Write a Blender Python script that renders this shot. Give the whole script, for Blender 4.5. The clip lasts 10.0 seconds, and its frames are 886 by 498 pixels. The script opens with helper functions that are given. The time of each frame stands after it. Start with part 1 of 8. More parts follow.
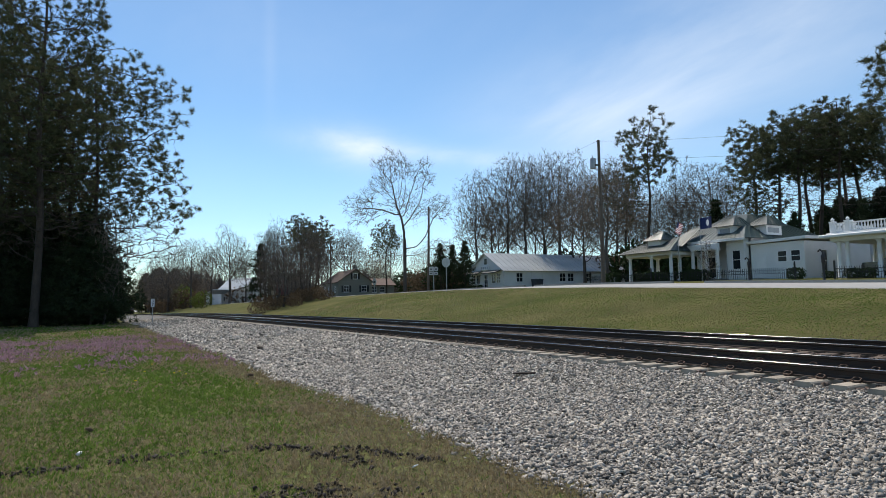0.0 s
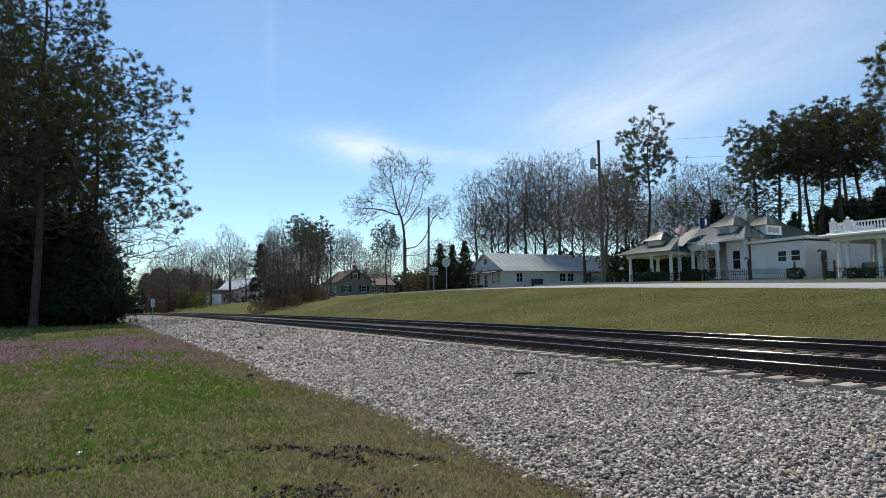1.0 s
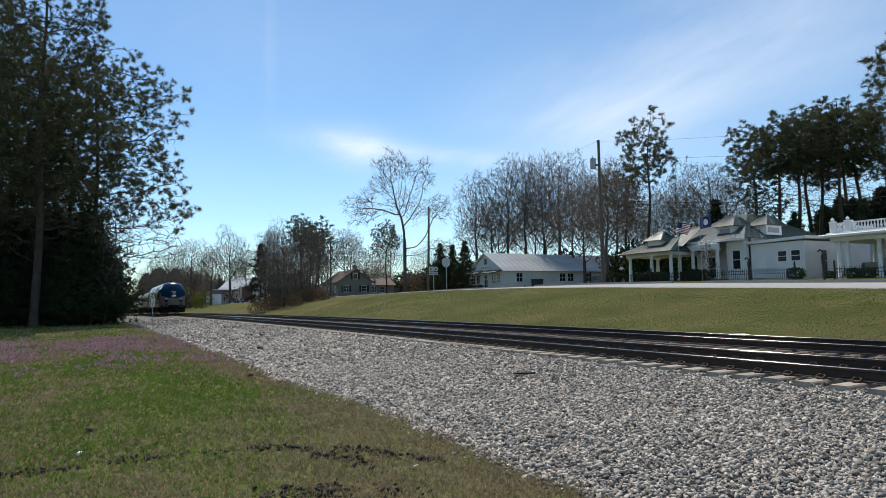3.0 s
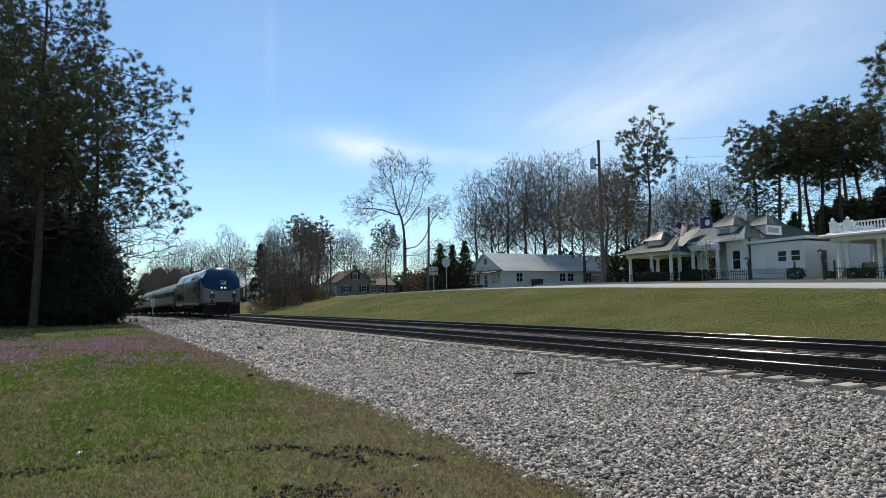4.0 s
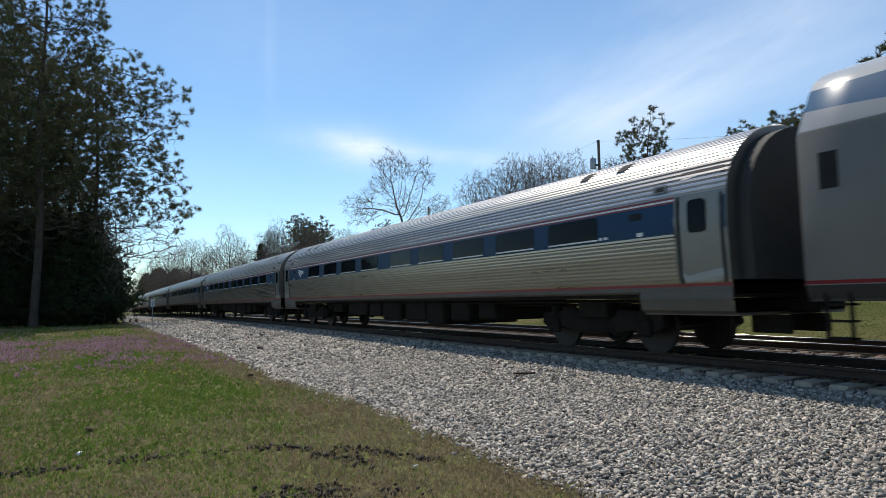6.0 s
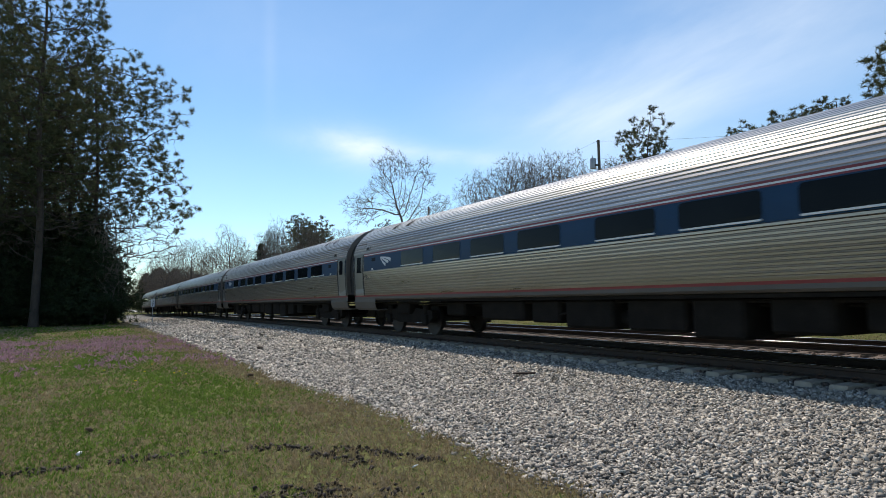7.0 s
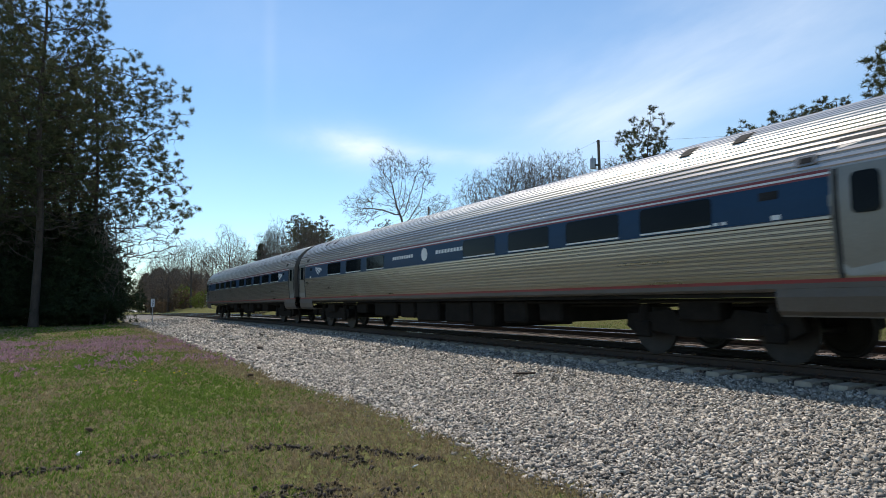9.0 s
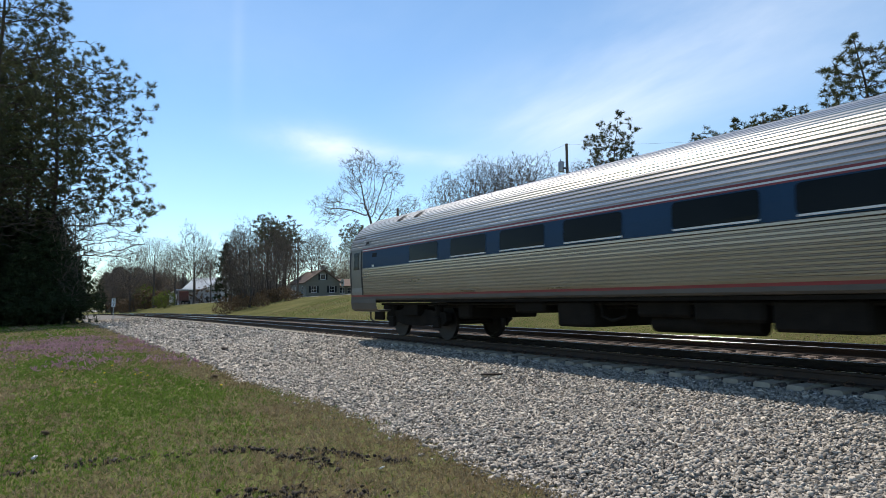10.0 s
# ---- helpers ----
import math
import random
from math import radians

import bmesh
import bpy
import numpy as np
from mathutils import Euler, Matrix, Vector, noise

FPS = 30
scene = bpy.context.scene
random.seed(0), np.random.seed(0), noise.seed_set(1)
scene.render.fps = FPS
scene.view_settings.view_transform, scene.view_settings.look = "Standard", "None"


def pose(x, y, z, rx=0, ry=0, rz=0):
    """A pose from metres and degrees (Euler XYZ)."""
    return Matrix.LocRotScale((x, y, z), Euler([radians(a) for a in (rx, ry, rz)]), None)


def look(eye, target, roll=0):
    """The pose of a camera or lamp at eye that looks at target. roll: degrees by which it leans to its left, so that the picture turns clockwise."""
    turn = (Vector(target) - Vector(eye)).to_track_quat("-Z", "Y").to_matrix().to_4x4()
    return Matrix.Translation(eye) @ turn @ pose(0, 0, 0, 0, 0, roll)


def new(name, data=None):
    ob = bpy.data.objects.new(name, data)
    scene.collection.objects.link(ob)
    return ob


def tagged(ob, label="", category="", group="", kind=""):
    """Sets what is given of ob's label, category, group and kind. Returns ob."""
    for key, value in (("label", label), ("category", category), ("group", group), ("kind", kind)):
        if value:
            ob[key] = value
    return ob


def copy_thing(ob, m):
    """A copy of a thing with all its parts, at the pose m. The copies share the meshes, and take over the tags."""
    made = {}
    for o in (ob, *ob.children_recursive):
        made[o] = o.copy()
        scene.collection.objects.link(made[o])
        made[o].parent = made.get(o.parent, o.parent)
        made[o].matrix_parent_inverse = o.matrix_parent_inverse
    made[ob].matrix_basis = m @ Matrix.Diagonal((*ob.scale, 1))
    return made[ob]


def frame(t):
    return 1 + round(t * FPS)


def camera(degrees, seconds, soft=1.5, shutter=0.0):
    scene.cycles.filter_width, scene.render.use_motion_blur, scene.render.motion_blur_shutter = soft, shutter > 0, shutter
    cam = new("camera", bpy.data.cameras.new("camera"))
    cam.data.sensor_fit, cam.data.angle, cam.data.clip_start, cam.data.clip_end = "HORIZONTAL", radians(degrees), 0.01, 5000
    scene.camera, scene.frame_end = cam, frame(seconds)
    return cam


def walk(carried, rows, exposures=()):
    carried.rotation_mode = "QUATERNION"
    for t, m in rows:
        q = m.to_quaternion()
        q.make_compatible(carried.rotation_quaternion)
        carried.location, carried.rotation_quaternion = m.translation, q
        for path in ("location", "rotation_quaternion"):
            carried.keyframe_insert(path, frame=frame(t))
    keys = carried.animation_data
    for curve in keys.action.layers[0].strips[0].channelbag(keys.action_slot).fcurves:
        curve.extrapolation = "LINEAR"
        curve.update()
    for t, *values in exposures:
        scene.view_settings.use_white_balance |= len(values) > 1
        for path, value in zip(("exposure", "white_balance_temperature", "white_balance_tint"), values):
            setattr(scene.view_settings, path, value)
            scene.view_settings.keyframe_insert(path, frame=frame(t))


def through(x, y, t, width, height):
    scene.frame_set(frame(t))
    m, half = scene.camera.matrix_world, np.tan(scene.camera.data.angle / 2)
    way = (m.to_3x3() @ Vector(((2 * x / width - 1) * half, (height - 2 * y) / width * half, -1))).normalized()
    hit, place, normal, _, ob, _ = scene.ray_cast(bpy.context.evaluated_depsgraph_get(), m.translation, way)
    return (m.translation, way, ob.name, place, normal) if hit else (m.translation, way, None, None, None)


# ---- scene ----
SECONDS = 10.0
EYE = Vector((0.0, 0.0, 1.054))


def aim(turn, tilt, lean):
    """Camera pose: turn from the -x axis towards +y, tilt up, lean (degrees)."""
    a, b = radians(turn), radians(tilt)
    way = Vector((-math.cos(a) * math.cos(b), math.sin(a) * math.cos(b), math.sin(b)))
    return look(EYE, EYE + way, -lean)


cam = camera(69.76, SECONDS, soft=0.5, shutter=0.06)
walk(cam, [
    (0.0, aim(29.258, 4.533, 0.964)),
    (9.7, aim(29.258, 4.533, 0.964)),
    (9.8, aim(29.483, 4.502, 1.000)),
    (9.9, aim(30.713, 4.345, 0.866)),
    (10.0, aim(32.083, 4.595, 0.691)),
], exposures=[(0.0, 0.0), (5.7, 0.02), (6.8, 0.09), (9.0, 0.12), (10.0, 0.16)])

# ---- sky and sun ----
SUN_TURN, SUN_UP = 11.0, 53.6
to_sun = Vector((-math.cos(radians(SUN_TURN)) * math.cos(radians(SUN_UP)),
                 math.sin(radians(SUN_TURN)) * math.cos(radians(SUN_UP)), math.sin(radians(SUN_UP))))

world = bpy.data.worlds.new("sky")
scene.world = world
world.use_nodes = True
wn, wl = world.node_tree.nodes, world.node_tree.links
wn.clear()


def wnode(kind, **values):
    n = wn.new(kind)
    for key, value in values.items():
        n.inputs[key].default_value = value
    return n


def wmath(op, a, b=None, c=None):
    n = wn.new("ShaderNodeMath")
    n.operation = op
    for i, v in enumerate((a, b, c)):
        if v is None:
            continue
        if isinstance(v, (int, float)):
            n.inputs[i].default_value = v
        else:
            wl.new(v, n.inputs[i])
    return n.outputs[0]


def build_sky():
    sky = wn.new("ShaderNodeTexSky")
    sky.sky_type = "NISHITA"
    sky.sun_disc = False
    sky.sun_elevation = radians(SUN_UP)
    sky.sun_rotation = math.atan2(to_sun.x, to_sun.y)
    sky.air_density, sky.dust_density, sky.ozone_density, sky.altitude = 1.0, 0.0, 2.0, 0
    coord = wn.new("ShaderNodeTexCoord")
    split = wn.new("ShaderNodeSeparateXYZ")
    wl.new(coord.outputs["Generated"], split.inputs[0])
    x, y, z = split.outputs
    # bearing (radians from -x towards +y) and height, for thin cirrus
    bearing = wmath("ARCTAN2", y, wmath("MULTIPLY", x, -1.0))
    flat = wmath("SQRT", wmath("ADD", wmath("MULTIPLY", x, x), wmath("MULTIPLY", y, y)))
    high = wmath("ARCTAN2", z, flat)

    def wisps(lean, stretch, scale, seed, low, top):
        """Streaked noise; lean: slope of the streaks."""
        u = wmath("MULTIPLY", bearing, stretch)
        v = wmath("SUBTRACT", high, wmath("MULTIPLY", bearing, lean))
        vec = wn.new("ShaderNodeCombineXYZ")
        wl.new(u, vec.inputs[0]); wl.new(wmath("MULTIPLY", v, 1.0), vec.inputs[1])
        vec.inputs[2].default_value = seed
        noi = wnode("ShaderNodeTexNoise", Scale=scale, Detail=7.0, Roughness=0.58, Distortion=0.35)
        wl.new(vec.outputs[0], noi.inputs["Vector"])
        m = wn.new("ShaderNodeMapRange")
        m.interpolation_type = "SMOOTHSTEP"
        m.inputs[1].default_value, m.inputs[2].default_value = low, top
        wl.new(noi.outputs["Fac"], m.inputs[0])
        return m.outputs[0]

    def bank(b0, h0, wide, tall, lean):
        """A soft patch of cloud round one bearing and height."""
        du = wmath("SUBTRACT", bearing, radians(b0))
        dv = wmath("SUBTRACT", wmath("SUBTRACT", high, radians(h0)), wmath("MULTIPLY", du, lean))
        e = wmath("ADD", wmath("POWER", wmath("ABSOLUTE", wmath("DIVIDE", du, radians(wide))), 2.0),
                  wmath("POWER", wmath("ABSOLUTE", wmath("DIVIDE", dv, radians(tall))), 2.0))
        return wmath("EXPONENT", wmath("MULTIPLY", e, -1.0))

    streak = wisps(0.26, 0.45, 5.0, 2.3, 0.12, 0.95)
    fine = wisps(0.02, 0.40, 11.0, 5.1, 0.32, 0.70)
    veil = wisps(0.35, 0.6, 3.0, 9.4, 0.35, 0.85)
    fan = wmath("MULTIPLY", wmath("ADD", bank(54, 20, 17, 8.0, 0.30), wmath("MULTIPLY", bank(44, 16, 9, 3.6, 0.05), 0.8)), streak)
    strip = wmath("MULTIPLY", wmath("ADD", bank(21.5, 13.6, 4.2, 1.7, -0.12), wmath("MULTIPLY", bank(29, 12.9, 9.0, 0.8, -0.10), 0.55)), wmath("ADD", wmath("MULTIPLY", fine, 0.85), 0.2))
    cloud = wmath("ADD", wmath("ADD", wmath("MULTIPLY", fan, 0.55), wmath("MULTIPLY", strip, 0.62)), wmath("ADD", wmath("MULTIPLY", veil, 0.10), wmath("MULTIPLY", bank(13.9, 21.5, 0.55, 5.0, 0.0), 0.06)))
    cloud = wmath("MINIMUM", cloud, 0.85)
    mix = wn.new("ShaderNodeMix")
    mix.data_type = "RGBA"
    wl.new(cloud, mix.inputs[0])
    tint = wn.new("ShaderNodeMix")
    tint.data_type, tint.blend_type = "RGBA", "MULTIPLY"
    tint.inputs[0].default_value = 1.0
    tint.inputs[7].default_value = (0.86, 1.0, 1.045, 1)
    wl.new(sky.outputs[0], tint.inputs[6])
    wl.new(tint.outputs[2], mix.inputs[6])
    mix.inputs[7].default_value = (7.6, 8.2, 8.8, 1)
    bg = wn.new("ShaderNodeBackground")
    bg.inputs["Strength"].default_value = 0.13
    wl.new(mix.outputs[2], bg.inputs["Color"])
    out = wn.new("ShaderNodeOutputWorld")
    wl.new(bg.outputs[0], out.inputs["Surface"])


build_sky()
sun = new("sun", bpy.data.lights.new("sun", "SUN"))
sun.data.energy, sun.data.angle, sun.data.color = 4.6, radians(0.53), (1.0, 0.915, 0.80)
sun.matrix_world = look(to_sun * 200, (0, 0, 0))
scene.view_settings.exposure = 0.0

# ---- materials ----


def surface(name, low, high, scale=6.0, rough=0.7, metal=0.0, bump=0.0, bump_scale=40.0, fine=0.35,
            spread=0.0, island=False, gloss=0.5, stretch=(1, 1, 1), glow=None, clear=0.0, detail=5.0, contrast=(0.32, 0.68)):
    """Two-scale noise between two colours with relief; spread: how far single pieces differ in lightness."""
    m = bpy.data.materials.new(name)
    m.use_nodes = True
    n, l = m.node_tree.nodes, m.node_tree.links
    b = n["Principled BSDF"]
    tc = n.new("ShaderNodeTexCoord")
    mp = n.new("ShaderNodeMapping")
    mp.inputs["Scale"].default_value = stretch
    l.new(tc.outputs["Object"], mp.inputs[0])
    big = n.new("ShaderNodeTexNoise")
    big.inputs["Scale"].default_value, big.inputs["Detail"].default_value = scale, detail
    small = n.new("ShaderNodeTexNoise")
    small.inputs["Scale"].default_value, small.inputs["Detail"].default_value = bump_scale, 3
    l.new(mp.outputs[0], big.inputs["Vector"])
    l.new(mp.outputs[0], small.inputs["Vector"])
    add = n.new("ShaderNodeMath")
    add.operation = "MULTIPLY_ADD"
    l.new(small.outputs["Fac"], add.inputs[0])
    add.inputs[1].default_value = fine
    off = n.new("ShaderNodeMath")
    off.operation = "MULTIPLY_ADD"
    l.new(big.outputs["Fac"], off.inputs[0])
    off.inputs[1].default_value, off.inputs[2].default_value = 1 - fine, 0.0
    l.new(off.outputs[0], add.inputs[2])
    ramp = n.new("ShaderNodeMapRange")
    ramp.inputs[1].default_value, ramp.inputs[2].default_value = contrast
    l.new(add.outputs[0], ramp.inputs[0])
    mix = n.new("ShaderNodeMix")
    mix.data_type = "RGBA"
    l.new(ramp.outputs[0], mix.inputs[0])
    mix.inputs[6].default_value, mix.inputs[7].default_value = (*low, 1), (*high, 1)
    col = mix.outputs[2]
    if spread:
        if island:
            src = n.new("ShaderNodeNewGeometry").outputs["Random Per Island"]
        else:
            src = n.new("ShaderNodeObjectInfo").outputs["Random"]
        r = n.new("ShaderNodeMapRange")
        r.inputs[3].default_value, r.inputs[4].default_value = 1 - spread, 1 + spread
        l.new(src, r.inputs[0])
        hsv = n.new("ShaderNodeHueSaturation")
        l.new(r.outputs[0], hsv.inputs["Value"])
        l.new(col, hsv.inputs["Color"])
        col = hsv.outputs[0]
    l.new(col, b.inputs["Base Color"])
    b.inputs["Metallic"].default_value = metal
    b.inputs["Specular IOR Level"].default_value = gloss
    rr = n.new("ShaderNodeMapRange")
    rr.inputs[3].default_value, rr.inputs[4].default_value = max(rough - 0.09, 0.02), min(rough + 0.09, 1)
    l.new(big.outputs["Fac"], rr.inputs[0])
    l.new(rr.outputs[0], b.inputs["Roughness"])
    if clear:
        b.inputs["Coat Weight"].default_value = clear
        b.inputs["Coat Roughness"].default_value = 0.12
    if bump:
        bp = n.new("ShaderNodeBump")
        bp.inputs["Strength"].default_value, bp.inputs["Distance"].default_value = 1.0, bump
        l.new(small.outputs["Fac"], bp.inputs["Height"])
        l.new(bp.outputs[0], b.inputs["Normal"])
    if glow:
        b.inputs["Emission Color"].default_value = (*glow[:3], 1)
        b.inputs["Emission Strength"].default_value = glow[3]
    return m


def leafy(name, low, high, spread=0.35, through=0.25):
    """Leaf or needle: varied by island, some light passes through."""
    m = surface(name, low, high, scale=1.3, rough=0.75, bump_scale=9.0, spread=spread, island=True)
    b = m.node_tree.nodes["Principled BSDF"]
    b.inputs["Specular IOR Level"].default_value = 0.12
    if through:
        n, l = m.node_tree.nodes, m.node_tree.links
        tr = n.new("ShaderNodeBsdfTranslucent")
        l.new(b.inputs["Base Color"].links[0].from_socket, tr.inputs["Color"])
        mx = n.new("ShaderNodeMixShader")
        mx.inputs[0].default_value = through
        l.new(b.outputs[0], mx.inputs[1])
        l.new(tr.outputs[0], mx.inputs[2])
        l.new(mx.outputs[0], n["Material Output"].inputs["Surface"])
    return m


# ---- mesh tools ----


class Shape:
    """Collects vertices and faces of one part."""

    def __init__(self):
        self.v, self.f, self.mi = [], [], []

    def add(self, verts, faces, mi=0, m=None):
        o = len(self.v)
        self.v += [tuple(m @ Vector(p)) for p in verts] if m else [tuple(p) for p in verts]
        self.f += [tuple(i + o for i in f) for f in faces]
        self.mi += [mi] * len(faces)
        return self

    def box(self, x0, x1, y0, y1, z0, z1, bevel=0.0, mi=0, m=None):
        x0, x1 = min(x0, x1), max(x0, x1)
        y0, y1 = min(y0, y1), max(y0, y1)
        z0, z1 = min(z0, z1), max(z0, z1)
        b = min(bevel, 0.45 * min(x1 - x0, y1 - y0, z1 - z0))
        if b <= 0:
            vs = [(x, y, z) for x in (x0, x1) for y in (y0, y1) for z in (z0, z1)]
            fs = [(0, 1, 3, 2), (4, 6, 7, 5), (0, 4, 5, 1), (2, 3, 7, 6), (0, 2, 6, 4), (1, 5, 7, 3)]
            return self.add(vs, fs, mi, m)
        vs, ix = [], {}
        for i, x in enumerate((x0, x1)):
            for j, y in enumerate((y0, y1)):
                for k, z in enumerate((z0, z1)):
                    sx, sy, sz = (1, -1)[i], (1, -1)[j], (1, -1)[k]
                    for a, p in enumerate(((x, y + sy * b, z + sz * b), (x + sx * b, y, z + sz * b), (x + sx * b, y + sy * b, z))):
                        ix[i, j, k, a] = len(vs)
                        vs.append(p)
        fs = []
        for i in (0, 1):
            fs.append([ix[i, j, k, 0] for j, k in ((0, 0), (0, 1), (1, 1), (1, 0))])
            fs.append([ix[j, i, k, 1] for j, k in ((0, 0), (1, 0), (1, 1), (0, 1))])
            fs.append([ix[j, k, i, 2] for j, k in ((0, 0), (0, 1), (1, 1), (1, 0))])
        for i in (0, 1):
            for j in (0, 1):
                fs.append([ix[i, j, 0, 0], ix[i, j, 1, 0], ix[i, j, 1, 1], ix[i, j, 0, 1]])
                fs.append([ix[i, 0, j, 0], ix[i, 1, j, 0], ix[i, 1, j, 2], ix[i, 0, j, 2]])
                fs.append([ix[0, i, j, 1], ix[1, i, j, 1], ix[1, i, j, 2], ix[0, i, j, 2]])
                for k in (0, 1):
                    fs.append([ix[i, j, k, 0], ix[i, j, k, 1], ix[i, j, k, 2]])
        return self.add(vs, fs, mi, m)

    def extrude(self, poly, a, b, axis="x", caps=True, mi=0, m=None):
        """Polygon in the plane across axis, drawn out from a to b."""
        k = len(poly)
        put = {"x": lambda p, t: (t, p[0], p[1]), "y": lambda p, t: (p[0], t, p[1]), "z": lambda p, t: (p[0], p[1], t)}[axis]
        vs = [put(p, a) for p in poly] + [put(p, b) for p in poly]
        fs = [(i, (i + 1) % k, k + (i + 1) % k, k + i) for i in range(k)]
        if caps:
            fs += [tuple(range(k))[::-1], tuple(range(k, 2 * k))]
        return self.add(vs, fs, mi, m)

    def tube(self, pts, radii, n=6, caps=True, mi=0, m=None):
        pts = [Vector(p) for p in pts]
        if isinstance(radii, (int, float)):
            radii = [radii] * len(pts)
        vs, fs = [], []
        for i, p in enumerate(pts):
            d = (pts[min(i + 1, len(pts) - 1)] - pts[max(i - 1, 0)])
            d = d.normalized() if d.length > 1e-9 else Vector((0, 0, 1))
            side = d.cross(Vector((0, 0, 1)) if abs(d.z) < 0.9 else Vector((1, 0, 0))).normalized()
            up = side.cross(d)
            for k in range(n):
                a = 2 * math.pi * k / n
                vs.append(p + (side * math.cos(a) + up * math.sin(a)) * radii[i])
        for i in range(len(pts) - 1):
            for k in range(n):
                fs.append((i * n + k, i * n + (k + 1) % n, (i + 1) * n + (k + 1) % n, (i + 1) * n + k))
        if caps:
            fs += [tuple(range(n))[::-1], tuple(range((len(pts) - 1) * n, len(pts) * n))]
        return self.add(vs, fs, mi, m)

    def lathe(self, prof, n=16, m=None, mi=0):
        """Profile of (radius, height) turned round z."""
        vs, fs = [], []
        for r, z in prof:
            vs += [(r * math.cos(2 * math.pi * k / n), r * math.sin(2 * math.pi * k / n), z) for k in range(n)]
        for i in range(len(prof) - 1):
            fs += [(i * n + k, i * n + (k + 1) % n, (i + 1) * n + (k + 1) % n, (i + 1) * n + k) for k in range(n)]
        fs += [tuple(range(n))[::-1], tuple(range((len(prof) - 1) * n, len(prof) * n))]
        return self.add(vs, fs, mi, m)

    def grid(self, rows, mi=0, m=None, close=False):
        """Rows of equally many points, skinned."""
        k = len(rows[0])
        vs = [p for r in rows for p in r]
        fs = []
        for i in range(len(rows) - 1):
            for j in range(k if close else k - 1):
                fs.append((i * k + j, i * k + (j + 1) % k, (i + 1) * k + (j + 1) % k, (i + 1) * k + j))
        return self.add(vs, fs, mi, m)

    def mesh(self, name, mats, smooth=False):
        me = bpy.data.meshes.new(name)
        me.from_pydata(self.v, [], self.f)
        for mt in (mats if isinstance(mats, (list, tuple)) else [mats]):
            me.materials.append(mt)
        if any(self.mi):
            me.polygons.foreach_set("material_index", self.mi)
        bm = bmesh.new()
        bm.from_mesh(me)
        bmesh.ops.recalc_face_normals(bm, faces=bm.faces)
        bm.to_mesh(me)
        bm.free()
        if smooth:
            me.polygons.foreach_set("use_smooth", [True] * len(me.polygons))
            me.set_sharp_from_angle(angle=radians(46))
        return me


def part(name, shape, mats, parent, label="", smooth=False):
    """One mesh object under a thing or a part; shape is in the thing's own space."""
    ob = new(name, shape.mesh(name, mats, smooth) if isinstance(shape, Shape) else shape)
    ob.parent = parent
    return tagged(ob, label)


def thing(name, label, category, at=None, group="", kind=""):
    ob = new(name)
    ob.empty_display_size = 0.3
    if at is not None:
        ob.matrix_basis = at
    return tagged(ob, label, category, group, kind)


def solo(name, shape, mats, label, category="", at=None, group="", kind="", smooth=False):
    ob = new(name, shape.mesh(name, mats, smooth) if isinstance(shape, Shape) else shape)
    if at is not None:
        ob.matrix_basis = at
    return tagged(ob, label, category, group, kind)


def raw_mesh(name, verts, tris, mats, smooth=False):
    """Mesh from numpy arrays: triangles only."""
    me = bpy.data.meshes.new(name)
    verts, tris = np.asarray(verts, np.float32), np.asarray(tris, np.int32)
    me.vertices.add(len(verts))
    me.vertices.foreach_set("co", verts.ravel())
    me.loops.add(tris.size)
    me.loops.foreach_set("vertex_index", tris.ravel())
    me.polygons.add(len(tris))
    me.polygons.foreach_set("loop_start", np.arange(0, tris.size, 3, dtype=np.int32))
    me.polygons.foreach_set("loop_total", np.full(len(tris), 3, np.int32))
    me.materials.append(mats)
    if smooth:
        me.polygons.foreach_set("use_smooth", np.ones(len(tris), bool))
    me.update(calc_edges=True)
    me.validate()
    return me


rng = np.random.default_rng(11)

# ---- materials of the place ----
# bed darker than its stones: shade of the gaps put into the colour
M_BALLAST = surface("ballast_bed", (0.06, 0.058, 0.055), (0.20, 0.194, 0.185), scale=20, rough=0.9, bump=0.05, bump_scale=24, fine=0.75)
M_STONE = surface("granite_stone", (0.24, 0.215, 0.183), (0.44, 0.402, 0.348), scale=9, rough=0.85, gloss=0.3, bump=0.004, bump_scale=120, spread=0.62, island=True)
M_STONE_ONE = surface("granite_stone_single", (0.24, 0.215, 0.183), (0.44, 0.402, 0.348), scale=9, rough=0.85, gloss=0.3, bump=0.004, bump_scale=120, spread=0.7)
M_TIE = surface("tie_concrete", (0.28, 0.24, 0.185), (0.40, 0.345, 0.27), scale=7, rough=0.85, bump=0.004, bump_scale=70, spread=0.12)
M_TIEOLD = surface("stained_tie", (0.075, 0.054, 0.040), (0.15, 0.11, 0.083), scale=7, rough=0.9, bump=0.004, bump_scale=70, spread=0.12)
M_STONERUST = surface("rust_dusted_stone", (0.08, 0.056, 0.042), (0.19, 0.14, 0.11), scale=9, rough=0.9, bump=0.004, bump_scale=120, spread=0.6, island=True)
M_RAIL = surface("rail_rust", (0.022, 0.014, 0.010), (0.05, 0.032, 0.022), scale=5, rough=0.75, metal=0.2, bump=0.002, bump_scale=60)
M_RAILHEAD = surface("rail_polished", (0.22, 0.205, 0.19), (0.40, 0.385, 0.37), scale=3, rough=0.13, metal=1.0, stretch=(0.2, 4, 1))
M_CLIP = surface("clip_steel", (0.05, 0.03, 0.02), (0.12, 0.07, 0.05), scale=30, rough=0.7, metal=0.3)
M_ROAD = surface("road_concrete", (0.30, 0.29, 0.275), (0.42, 0.41, 0.39), scale=1.2, rough=0.9, bump=0.004, bump_scale=60, gloss=0.2)

